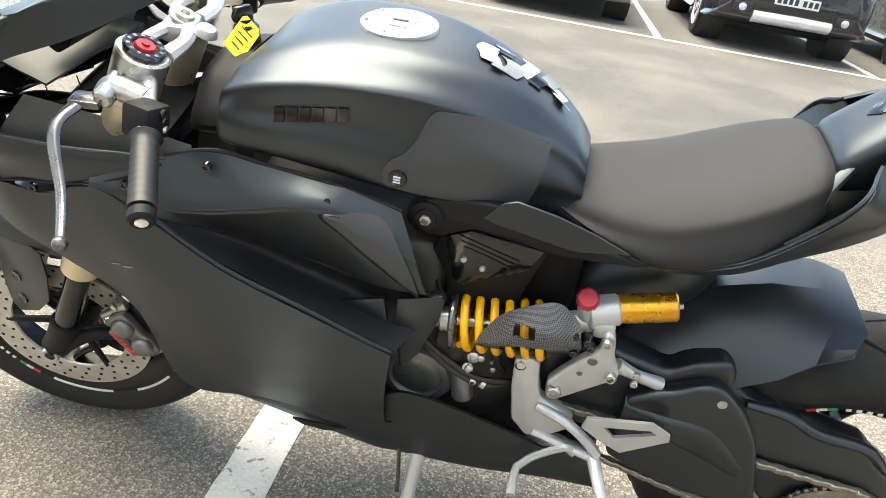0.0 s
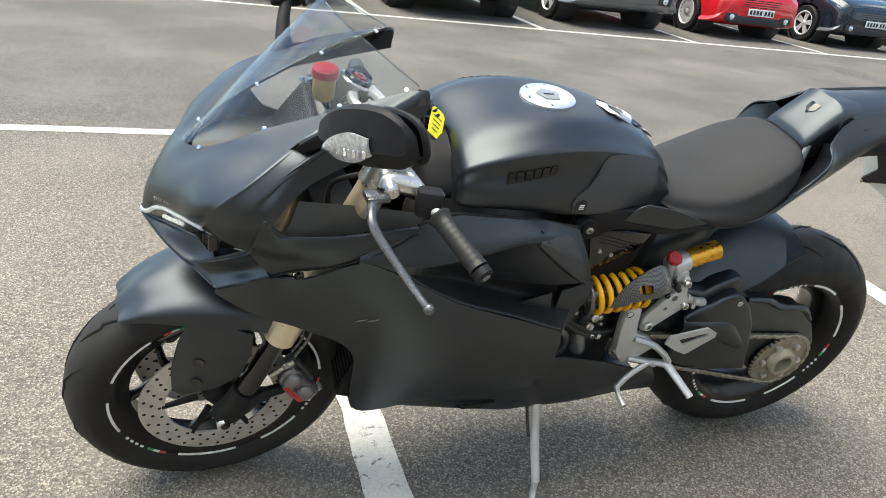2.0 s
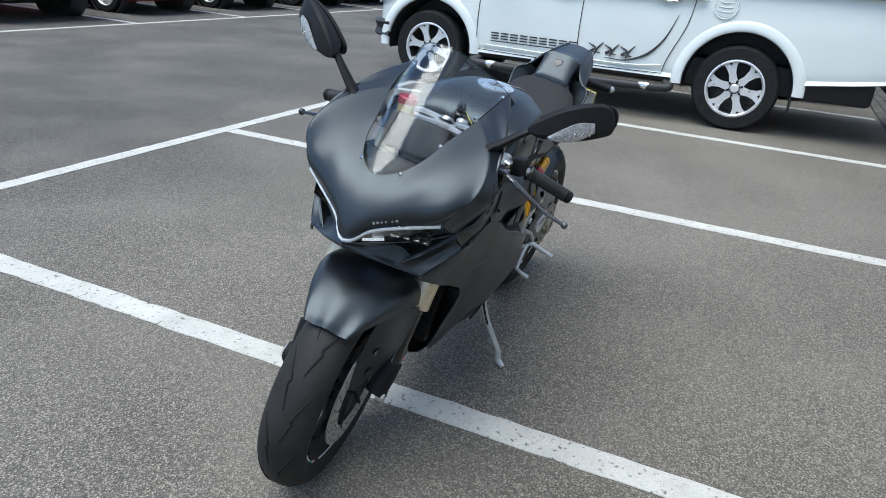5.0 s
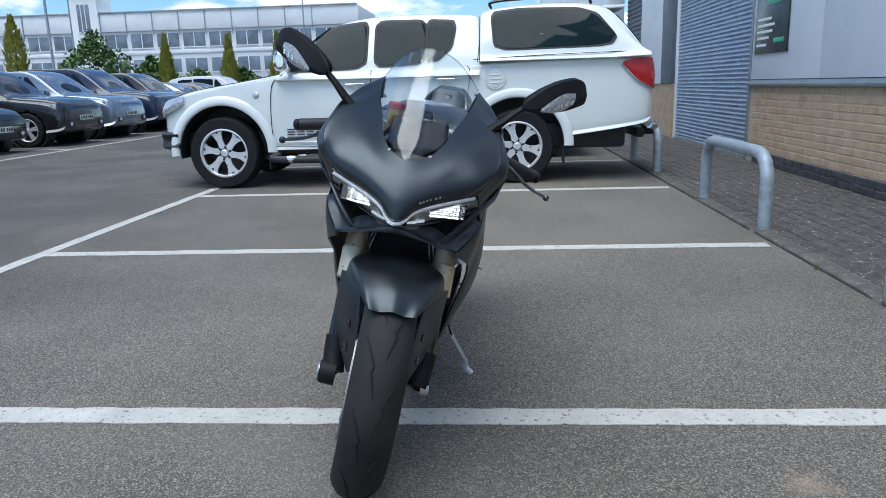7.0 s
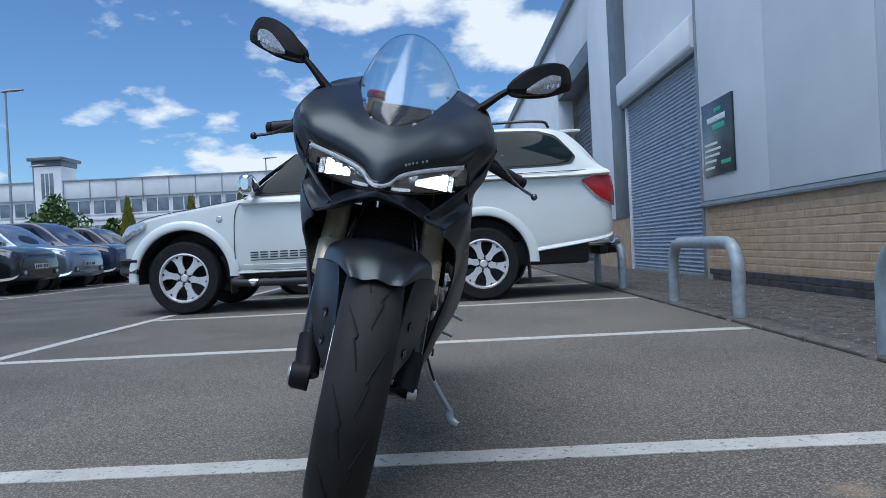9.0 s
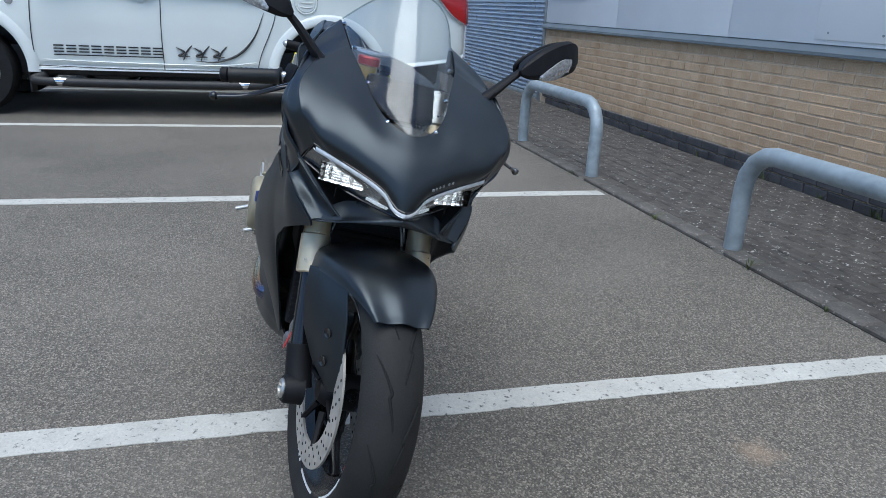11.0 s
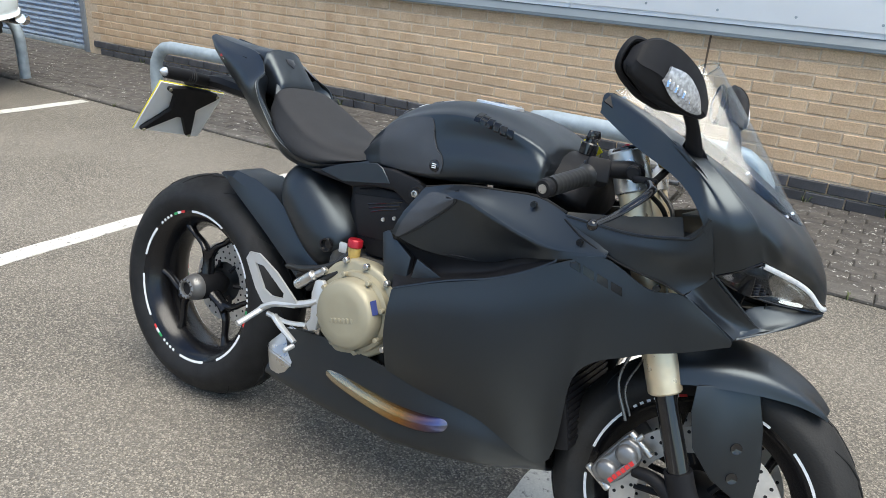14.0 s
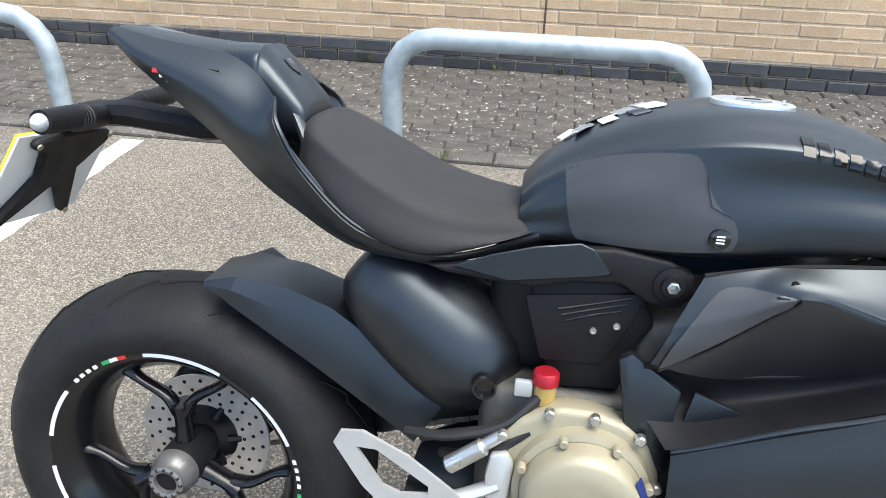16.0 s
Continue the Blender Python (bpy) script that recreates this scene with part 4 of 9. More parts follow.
def caliper(s):
    p0 = Vector((1.284, s * 0.086, 0.350))
    CM = Matrix.Translation(p0) @ Matrix.Rotation(radians(34), 4, 'Y')
    R3 = CM.to_3x3()
    # outer half with two bores, inner half, bridge over the disc
    bm = B()
    slab(bm, [(-.026, -.054), (-.030, -.030), (-.024, 0.0), (-.030, .030), (-.026, .054), (.000, .060), (.020, .048), (.027, .020), (.027, -.020), (.020, -.048), (.000, -.060)],
         lambda a, b: CM @ Vector((a, s * .006, b)), R3 @ Vector((0, s * .020, 0)), .007, 3)
    slab(bm, [(-.026, -.050), (-.030, .048), (.018, .042), (.022, -.048)], lambda a, b: CM @ Vector((a, -s * .034, b)), R3 @ Vector((0, s * .024, 0)), .006, 2)
    slab(bm, [(.012, -.034), (.012, .034), (.030, .026), (.030, -.026)], lambda a, b: CM @ Vector((a, -s * .014, b)), R3 @ Vector((0, s * .024, 0)), .004, 2)
    c = fpart("brake_caliper", bm, M_CAL, bike, "dark silver radial brake caliper with red lettering bars")
    for z in (-.027, .027):
        bm = B()
        lathe(bm, [(0, .012), (.012, .0115), (.019, .008), (.0225, 0), (.0235, -.006)], CM @ Vector((-.004, s * .026, z)), R3 @ Vector((0, s, 0)), 24)
        fpart("piston_cap", bm, M_CAL, c)
    bm = B()
    slab(bm, [(.006, -.040), (.006, .040), (.020, .036), (.023, 0), (.020, -.036)], lambda a, b: CM @ Vector((a, s * .024, b)), R3 @ Vector((0, s * .012, 0)), .003, 2)
    fpart("bore_rib", bm, M_CAL, c)
    for k in range(6):
        bm = B()
        box(bm, (.0085, s * .0365 - .001, -.033 + .0112 * k), (.0175, s * .0365 + .001, -.0248 + .0112 * k), 0, 1, CM)
        fpart("bar", bm, M_REDT, c)
    for dz in (-.058, .058):
        bm = B()
        q = CM @ Vector((.030, s * .006, dz))
        cyl(bm, q, q + R3 @ Vector((-.062, 0, 0)), .0085, n=14, bevel=.002)
        fpart("caliper_bolt", bm, M_STEEL, c)
    bm = B()
    q = CM @ Vector((-.012, s * .012, .060))
    cyl(bm, q, q + R3 @ Vector((0, 0, .016)), .006, n=10, bevel=.001)
    fpart("banjo_fitting", bm, M_STEEL, c)


both(caliper)


# ---- fork ----
def fork_at(z, y):
    return Vector((1.43 - 0.415 * (z - 0.30), y, z))


def fork(s):
    y = s * 0.121
    bm = B()
    cyl(bm, fork_at(.605, y), fork_at(.955, y), .029, n=28)
    cyl(bm, fork_at(.525, y), fork_at(.605, y), .0325, n=28, bevel=.003)
    tubeo = fpart("fork_tube", bm, M_GOLD, bike, "gold anodised upper fork tube")
    bm = B()
    cyl(bm, fork_at(.35, y), fork_at(.525, y), .0215, n=24)
    fpart("slider", bm, M_GLOSSBLK, tubeo)
    bm = B()
    tube(bm, [fork_at(.385, y), fork_at(.34, y - s * .004), (1.437, y - s * .010, .300)], [.027, .028, .028], 18, 10)
    tube(bm, [(1.437, y, .305), (1.36, y * .92, .345), (1.315, y * .84, .345)], [.024, .014, .012], 10, 10)
    fpart("fork_foot", bm, M_MATT, bike, "matt black axle clamp")
    bm = B()
    ya, ka = (.124, 1.0) if s > 0 else (.134, 1.25)
    lathe(bm, [(0.009 * ka, .010), (.010 * ka, .018), (.014 * ka, .018), (.017 * ka, .014), (.017 * ka, -.004)], (1.437, s * ya, .298), (0, s, 0), 28)
    lathe(bm, [(0.0, -.004), (.009 * ka, -.002), (.010 * ka, .018)], (1.437, s * ya, .298), (0, s, 0), 28)
    nut = fpart("axle_nut", bm, M_STEEL, bike)
    if s < 0:
        bm = B()
        lathe(bm, [(.021, .012), (.027, .012), (.031, .006), (.033, -.03)], (1.437, s * ya, .298), (0, s, 0), 28)
        fpart("axle_boss", bm, M_MATT, nut)
    bm = B()
    p = fork_at(.955, y)
    ax = (fork_at(1, y) - fork_at(.9, y)).normalized()
    lathe(bm, [(.0, .004), (.016, .004), (.018, .007), (.026, .007), (.029, .004), (.029, -.03)], p, ax, 36)
    cap = bpart("fork_cap", bm, M_GLOSSBLK, bike, "black ringed fork cap with a red adjuster")
    for k in range(12):
        bm = B()
        q = Matrix.Translation(p) @ ax.to_track_quat('Z', 'X').to_matrix().to_4x4() @ Matrix.Rotation(2 * math.pi * k / 12, 4, 'Z')
        box(bm, (.0195, -.0025, .0065), (.0245, .0025, .0078), 0, 1, q)
        bpart("slot", bm, M_DGREY, cap)
    bm = B()
    lathe(bm, [(.0, .012), (.005, .012), (.006, .009), (.013, .009), (.0155, .005), (.0155, .003)], p, ax, 9)
    bpart("adjuster", bm, M_RED, cap)
    bm = B()
    cyl(bm, fork_at(.880, y), fork_at(.955, y), .036, n=30, bevel=.003)
    bpart("yoke_clamp", bm, M_STEEL, bike, "silver fork clamp")
    # fork guard, a flat fin with two vents
    bm = B()
    slab(bm, [(1.388, .562), (1.440, .572), (1.496, .568), (1.518, .50), (1.540, .385), (1.533, .350), (1.516, .342), (1.452, .385), (1.408, .44), (1.390, .51)],
         lambda a, b: (a, s * (.138 - (a - 1.395) * .50), b), (s * 0, -s * .005, 0), .002)
    fin = fpart("fork_guard", bm, M_SATIN, bike)
    for z in (.425, .365):
        bm = B()
        lathe(bm, [(0, .0), (.008, .001), (.011, .002), (.0115, .0)], (1.482 + (.425 - z) * .10, s * (.0955 - (.425 - z) * .05), z + .03), (.45, s, 0), 18)
        fpart("vent", bm, M_GLOSSBLK, fin)


both(fork)
bm = B()
box(bm, (1.128, -.030, .922), (1.178, .030, .950), .008, 2)
for sy in (1, -1):
    tube(bm, [(1.170, sy * .020, .940), (1.182, sy * .060, .940), (1.172, sy * .105, .938)], [.011, .010, .013], 8, 12, flat=.9)
    tube(bm, [(1.135, sy * .020, .942), (1.128, sy * .060, .942), (1.138, sy * .105, .940)], [.012, .011, .014], 8, 12, flat=.9)
yoke = bpart("top_yoke", bm, M_SILVER, bike, "silver machined top yoke")
bm = B()
lathe(bm, [(0, .004), (.006, .004), (.007, .010), (.014, .010), (.016, .004), (.021, .004), (.022, 0)], (1.150, 0, .950), (-.38, 0, .92), 24)
bpart("stem_nut", bm, M_STEEL, yoke)
bm = B()
lathe(bm, [(0, .012), (.012, .011), (.016, .006), (.017, 0)], (1.108, .030, .945), (-.38, 0, .92), 20)
bpart("steering_stop", bm, M_SILVER, yoke)
bm = B()
slab(bm, [(-.09, 1.19), (.09, 1.19), (.13, 1.23), (.10, 1.28), (-.10, 1.28), (-.13, 1.23)], lambda a, b: (b, a, .74), (-.012, 0, .04), .004)
fpart("lower_yoke", bm, M_MATT, bike)

# front mudguard, wide at the fork and pointed at its tip
rows = []
for a, r, w, d in ((54, .3125, .056, .008), (58, .318, .067, .016), (66, .325, .085, .034), (78, .331, .108, .056), (92, .333, .126, .068), (104, .331, .130, .068), (112, .328, .130, .066)):
    e = Vector((math.cos(radians(a)), 0, math.sin(radians(a))))
    rows.append([AXLE_F + e * rr + Vector((0, y, 0)) for rr, y in ((r - d, w), (r - d * .42, w * .90), (r - .006, w * .5), (r + .002, 0), (r - .006, -w * .5), (r - d * .42, -w * .90), (r - d, -w))])
bm = B()
sheet(bm, rows, 36, 37, .004)
fpart("front_mudguard", bm, M_SATIN, bike, smooth=60)

# ---- fuel tank ----
TANK = [
    (.532, ((0, .876), (.036, .872), (.064, .858), (.082, .838), (.084, .808))),
    (.560, ((0, .910), (.042, .905), (.074, .886), (.094, .855), (.094, .810))),
    (.620, ((0, .955), (.054, .948), (.096, .922), (.116, .876), (.110, .813))),
    (.700, ((0, .986), (.066, .980), (.118, .950), (.140, .893), (.132, .818))),
    (.790, ((0, .998), (.080, .996), (.140, .966), (.157, .905), (.148, .826))),
    (.880, ((0, .995), (.088, .994), (.152, .966), (.167, .915), (.153, .838))),
    (.960, ((0, .977), (.090, .976), (.156, .953), (.172, .914), (.158, .848))),
    (1.018, ((0, .944), (.088, .945), (.150, .930), (.167, .902), (.158, .854))),
    (1.034, ((0, .902), (.080, .907), (.140, .907), (.156, .890), (.150, .858))),
]


def creased(x, p):
    """Sharpens the shoulder of a tank section and hollows the flank below it."""
    k = .55 * max(0.0, min(1.0, (x - .66) / .14)) * max(0.0, min(1.0, (1.034 - x) / .05))
    (y0, z0), (y1, z1), (y2, z2), (y3, z3), (y4, z4) = p
    return ((y0, z0), (y1, z1), (y1 * .35 + y2 * .65 + .003 * k, z1 * .35 + z2 * .65 + .003 * k), (y2 + .004 * k, z2 + .002 * k), (y2 + .008 * k + (y3 - y2) * .25 * (1 - k), z2 - .008 - .004 * (1 - k)),
            (y3 - .021 * k, z3 * .8 + z2 * .2 - .004), (y3 - .003 * k, z3 * .55 + z4 * .45), (y4, z4))


TANK = [(x, creased(x, p)) for x, p in TANK]


def tank_ring(x, half_pts):
    full = [(x, y, z) for y, z in half_pts] + [(x, half_pts[-1][0] * .6, half_pts[-1][1] - .004), (x, 0, half_pts[-1][1] - .005)]
    return half(full)


bm = B()
loft(bm, [tank_ring(x, p) for x, p in TANK], 96, 112)
_skin = BVHTree.FromBMesh(bm)
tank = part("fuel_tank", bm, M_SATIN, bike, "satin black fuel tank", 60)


def tank_y(x, z):
    """Half width of the tank at x and height z."""
    hit = _skin.ray_cast(Vector((x, .5, z)), Vector((0, -1, 0)))[0]
    return hit.y if hit else .10


def tank_top(x, y):
    hit = _skin.ray_cast(Vector((x, y, 1.3)), Vector((0, 0, -1)))[0]
    return hit.z if hit else .9


def on_tank(s, table, name, material, parent, lift=.0025, thick=.002, label="", nu=24, nv=16):
    grid = [[(x, s * (tank_y(x, z) + lift), z) for x, z in row] for row in table]
    bm = B()
    D = dense(grid, nu, nv)
    for r in D:
        for p in r:
            p.y = s * (tank_y(p.x, p.z) + lift)
    for r in D:      # smooth the lookup steps
        for k in range(1, nv - 1):
            r[k].y = (r[k - 1].y + r[k].y * 2 + r[k + 1].y) / 4
    sheet(bm, D, nu, nv, thick * s)
    return part(name, bm, material, parent, label, 60)


for s in (1, -1):
    on_tank(s, [[(.588, .912), (.592, .88), (.600, .840), (.61, .822)], [(.65, .936), (.65, .895), (.655, .850), (.66, .822)],
                [(.72, .948), (.72, .90), (.72, .857), (.72, .826)], [(.748, .942), (.752, .895), (.754, .860), (.758, .830)],
                [(.766, .890), (.790, .878), (.800, .858), (.796, .838)]], "knee_pad", M_PAD, bike, label="dark grey rubber tank grip pad")
    bx, bz = .780, .852
    by = tank_y(bx, bz)
    bm = B()
    lathe(bm, [(0, .0058), (.010, .0058), (.0125, .005), (.0135, .002), (.0135, 0)], (bx, s * by, bz), (0, s, 0), 28)
    badge = part("badge", bm, M_GLOSSBLK, tank)
    for dz in (-.004, 0, .004):
        bm = B()
        box(bm, (bx - .005, s * (by + .0062) - .0006, bz + dz - .001), (bx + .005, s * (by + .0062) + .0006, bz + dz + .001))
        part("bar", bm, M_STRIPE, badge)
    # lettering shown as plain bars
    for k in range(6):
        x0 = .948 - k * .0168 if s > 0 else .952 - k * .0168
        z0 = (.905 if s > 0 else .938) + k * (.0026 if s > 0 else .0044)
        bm = B()
        sheet(bm, [[(x0 - .0135 * i / 2, s * (tank_y(x0 - .0135 * i / 2, z0 + dz) + .0024), z0 + dz + .0007 * i) for dz in (0, .010, .019)] for i in (0, 1, 2)], 4, 4, .001 * s)
        part("bar", bm, M_LOGO, tank, "gloss bar in place of a maker's letter")

# filler cap
cx, cz = .828, tank_top(.828, 0)
bm = B()
ax = Vector((0.03, 0, 1)).normalized()
lathe(bm, [(0, .005), (.038, .0055), (.052, .005), (.0545, .0035), (.055, .0), (.055, -.004)], (cx, 0, cz), ax, 56)
capo = part("filler_cap", bm, mat("cap_aluminium", (0.66, 0.69, 0.72), 0.3, metal=0.8, var=0.05, scale=20), bike, "round brushed aluminium filler cap")
bm = B()
slab(bm, [(-.026, -.012), (.006, -.024), (.024, -.006), (.010, .020), (-.016, .022)], lambda a, b: (cx + a, b, cz + .0052), (0, 0, .0016), .0006)
part("flap", bm, M_LOGOS, capo)
bm = B()
box(bm, (cx - .012, -.002, cz + .0068), (cx + .010, .002, cz + .0082), .0005)
part("keyhole", bm, M_GLOSSBLK, capo)
for k in range(6):
    a = 2 * math.pi * k / 6 + .3
    screwhead(cx + .046 * math.cos(a), .046 * math.sin(a), cz + .004, 1, capo, .003, M_STEEL, axis=(0, 0, 1))
# torn-looking sticker on the back ridge of the tank
for k, (x0, y0, l, w, mm) in enumerate(((.712, .010, .030, .050, M_STRIPE), (.690, -.020, .022, .030, M_GLOSSBLK), (.676, .018, .026, .042, M_LOGOS), (.652, -.006, .020, .050, M_STRIPE),
                                         (.634, .014, .018, .026, M_GLOSSBLK), (.618, -.012, .022, .034, M_LOGOS), (.598, .004, .018, .028, M_STRIPE), (.694, .034, .020, .022, M_LOGOS))):
    bm = B()
    sheet(bm, [[(x0 - l * i + .006 * math.sin(5 * y + k), y0 + w * (y - .5), tank_top(x0 - l * i, y0 + w * (y - .5)) + .0018 + .0003 * k) for y in (0, .33, .66, 1)] for i in (0, .5, 1)], 6, 10, .001)
    part("sticker", bm, mm, tank, "silver, white and black sticker piece")

# tank collar with key and tag
bm = B()
loft(bm, [half([(1.03, 0, .935), (1.03, .05, .930), (1.03, .10, .90), (1.03, .125, .85), (1.03, .0, .80)]),
          half([(1.08, 0, .925), (1.08, .045, .92), (1.08, .09, .895), (1.085, .12, .84), (1.08, 0, .80)]),
          half([(1.10, 0, .90), (1.105, .035, .895), (1.105, .07, .87), (1.105, .09, .83), (1.10, 0, .80)])], 10, 40)
part("headstock_cover", bm, M_MATT, bike)
bm = B()
cyl(bm, (1.052, 0, .93), (1.056, 0, .958), .019, n=24, bevel=.003)
cyl(bm, (1.056, 0, .958), (1.057, 0, .966), .013, n=20)
lock = part("ignition_lock", bm, M_GLOSSBLK, bike)
bm = B()
slab(bm, [(-.012, 0), (.012, 0), (.016, .010), (.011, .024), (-.011, .024), (-.016, .010)], lambda a, b: (1.056 + a * .5, a, .960 + b), (.007, 0, 0), .002)
part("key", bm, M_GLOSSBLK, lock)
TAG, TAG_A, TAG_B = Vector((1.042, .004, .963)), Vector((.77, -.15, .62)), Vector((.28, .75, -.59))
TAG_N = TAG_A.cross(TAG_B)
bm = B()
slab(bm, [(-.017, -.006), (-.012, .0), (.012, .0), (.017, -.006), (.017, -.056), (-.017, -.056)],
     lambda a, b: TAG + a * TAG_A - b * TAG_B, TAG_N * .0012)
tag = part("key_tag", bm, M_TAGY, lock, "bright yellow paper key tag with pen marks")
for k in range(4):
    bm = B()
    b0 = -.016 - .009 * k
    slab(bm, [(-.011 + .002 * k, b0), (.010, b0), (.010, b0 - .002), (-.011 + .002 * k, b0 - .002)],
         lambda a, b: TAG + TAG_N * .0016 + a * TAG_A - b * TAG_B, TAG_N * .0003)
    part("bar", bm, M_BAR, tag)

# ---- seat and tail ----
SEAT = [(.556, .842, .082, .824), (.52, .845, .098, .812), (.46, .852, .122, .795), (.40, .866, .136, .786), (.34, .893, .138, .798), (.28, .925, .128, .826), (.235, .947, .108, .862), (.212, .945, .085, .885)]
bm = B()
loft(bm, [half([(x, 0, t), (x, w * .55, t - .002), (x, w * .88, t - .014), (x, w, t - .034 if t - .034 > l else l + .004), (x, w * 1.01, l), (x, 0, l - .006)]) for x, t, w, l in SEAT], 48, 60)
part("seat", bm, M_SEAT, bike, "black fabric single seat", 60)


def tail_side(s):
    g = [[(.560, s * .088, .822), (.560, s * .090, .814), (.560, s * .084, .806)],
         [(.43, s * .133, .790), (.427, s * .124, .780), (.425, s * .098, .772)],
         [(.318, s * .143, .814), (.308, s * .126, .794), (.300, s * .092, .774)],
         [(.238, s * .140, .882), (.222, s * .118, .852), (.200, s * .082, .824)],
         [(.200, s * .140, .944), (.180, s * .123, .902), (.150, s * .082, .860)],
         [(.181, s * .099, .974), (.134, s * .113, .938), (.095, s * .076, .908)],
         [(.118, s * .068, 1.017), (.080, s * .101, .980), (.022, s * .078, .968)],
         [(-.010, s * .054, 1.036), (-.018, s * .080, 1.016), (-.032, s * .072, 1.008)],
         [(-.078, s * .040, 1.048), (-.078, s * .052, 1.042), (-.072, s * .050, 1.033)]]
    bm = B()
    sheet(bm, g, 60, 16, .005 * s)
    side = part("tail_panel", bm, M_SATIN, bike)
    # slim flag on the flank
    for k, mm in enumerate((M_REDT, M_STRIPE, M_GREEN)):
        bm = B()
        x0 = .004 + .010 * k
        box(bm, (x0, s * .0925 - .001, .996 - .006 * k), (x0 + .009, s * .0925 + .001, 1.002 - .006 * k), m=None)
        part("flag", bm, mm, side)
    # front lip of the shell by the seat
    bm = B()
    sheet(bm, [[(.180, s * .098, .972), (.170, s * .076, .962), (.16, s * .060, .950)], [(.199, s * .138, .942), (.185, s * .10, .920), (.17, s * .075, .905)],
               [(.262, s * .136, .862), (.235, s * .105, .860), (.22, s * .085, .858)]], 12, 8, -.003 * s)
    part("tail_lip", bm, M_SATIN, bike)
    # bright folded rim of the shell, and the arm that carries the seat's edge
    bm = B()
    tube(bm, [(.43, s * .134, .792), (.318, s * .144, .816), (.239, s * .141, .883), (.201, s * .141, .945), (.182, s * .100, .975)], [.002, .0025, .003, .003, .002], 6, 40)
    part("shell_rim", bm, M_SATIN, side)
    bm = B()
    tube(bm, [(.195, s * .060, .952), (.215, s * .078, .925), (.245, s * .104, .880), (.31, s * .130, .820), (.40, s * .134, .790)], [.008, .009, .010, .009, .006], 8, 30, flat=.6)
    part("seat_surround", bm, M_SATIN, bike)
    # crease along the flank
    bm = B()
    tube(bm, [(-.02, s * .0705, 1.026), (.04, s * .083, 1.010), (.10, s * .090, 1.003)], .0012, 5, 12)
    part("seam", bm, M_GROOVE, side)


both(tail_side)
bm = B()
sheet(bm, [[(.118, .068, 1.017), (.124, .042, 1.029), (.128, 0, 1.034), (.124, -.042, 1.029), (.118, -.068, 1.017)],
           [(-.010, .054, 1.036), (-.010, .03, 1.042), (-.010, 0, 1.044), (-.010, -.03, 1.042), (-.010, -.054, 1.036)],
           [(-.078, .040, 1.048), (-.083, .02, 1.051), (-.085, 0, 1.052), (-.083, -.02, 1.051), (-.078, -.040, 1.048)]], 18, 24, .005)
part("tail_top", bm, M_SATIN, bike)
bm = B()
loft(bm, [half([(.216, 0, .950), (.216, .038, .949), (.214, .060, .943), (.212, .056, .91), (.212, 0, .90)]),
          half([(.205, 0, .972), (.205, .042, .970), (.203, .066, .955), (.20, .060, .91), (.20, 0, .90)]),
          half([(.148, 0, 1.032), (.148, .038, 1.030), (.150, .064, 1.006), (.15, .066, .93), (.15, 0, .92)]),
          half([(.135, 0, 1.036), (.135, .038, 1.034), (.135, .066, 1.016), (.135, .066, .94), (.135, 0, .93)]),
          half([(.06, 0, 1.036), (.06, .036, 1.033), (.06, .055, 1.015), (.06, .055, .95), (.06, 0, .94)])], 20, 40)
hump = part("seat_cowl", bm, M_SATIN, bike)
bm = B()
slab(bm, [(-.014, .012), (.014, .012), (.014, -.004), (0, -.018), (-.014, -.004)], lambda a, b: (.172 - b * .68, a, 1.0085 + b * .73), (0.0008, 0, .0012), .0004)
part("shield", bm, M_GLOSSBLK, hump)
# underside and tail lamp
bm = B()
sheet(bm, [[(.43, .103, .761), (.43, 0, .758), (.43, -.103, .761)], [(.300, .091, .775), (.300, 0, .771), (.300, -.091, .775)], [(.200, .081, .825), (.200, 0, .828), (.200, -.081, .825)],
           [(.095, .075, .910), (.095, 0, .913), (.095, -.075, .910)], [(-.071, .049, 1.034), (-.075, 0, 1.038), (-.071, -.049, 1.034)]], 24, 10, .004)
part("undertray", bm, M_MATT, bike)
for s in (1, -1):
    bm = B()
    tube(bm, [(-.040, s * .071, 1.010), (-.02, s * .074, .998), (.0, s * .077, .983)], [.002, .0035, .002], 8, 12)
    part("tail_lamp", bm, M_REDLENS, bike, "thin red tail light strip")
# number plate hanger
bm = B()
tube(bm, [(.11, 0, .924), (.05, 0, .910), (-.02, 0, .914), (-.09, 0, .920), (-.150, 0, .915)], [.018, .026, .027, .027, .022], 8, 22, flat=0.8)
plate = part("plate_arm", bm, M_MATT, bike)
bm = B()
box(bm, (-.185, -.055, .895), (-.135, .055, .930), .009)
part("plate_lamp", bm, M_MATT, plate)
PM = Matrix.Translation((-.186, -.010, .890)) @ Matrix.Rotation(radians(-4), 4, 'X') @ Matrix.Rotation(radians(31), 4, 'Y')
bm = B()
box(bm, (-.004, -.115, -.175), (0, .115, -.002), .001, 1, PM)
part("number_plate", bm, M_PLATEW, plate, "white number plate with a yellow edge")
bm = B()
box(bm, (-.0065, -.117, -.177), (-.004, .117, .0), .001, 1, PM)
part("plate_back", bm, M_TAGY, plate)
bm = B()
slab(bm, [(-.088, -.006), (-.040, .004), (.040, .004), (.084, -.002), (.090, -.020), (.040, -.070), (.074, -.160), (.068, -.170), (.056, -.168), (.006, -.105), (-.012, -.105),
          (-.092, -.168), (-.106, -.168), (-.106, -.158), (-.050, -.080), (-.062, -.030), (-.092, -.018)], lambda a, b: PM @ Vector((.001, a, b)), PM.to_3x3() @ Vector((.014, 0, 0)), .004, 1)
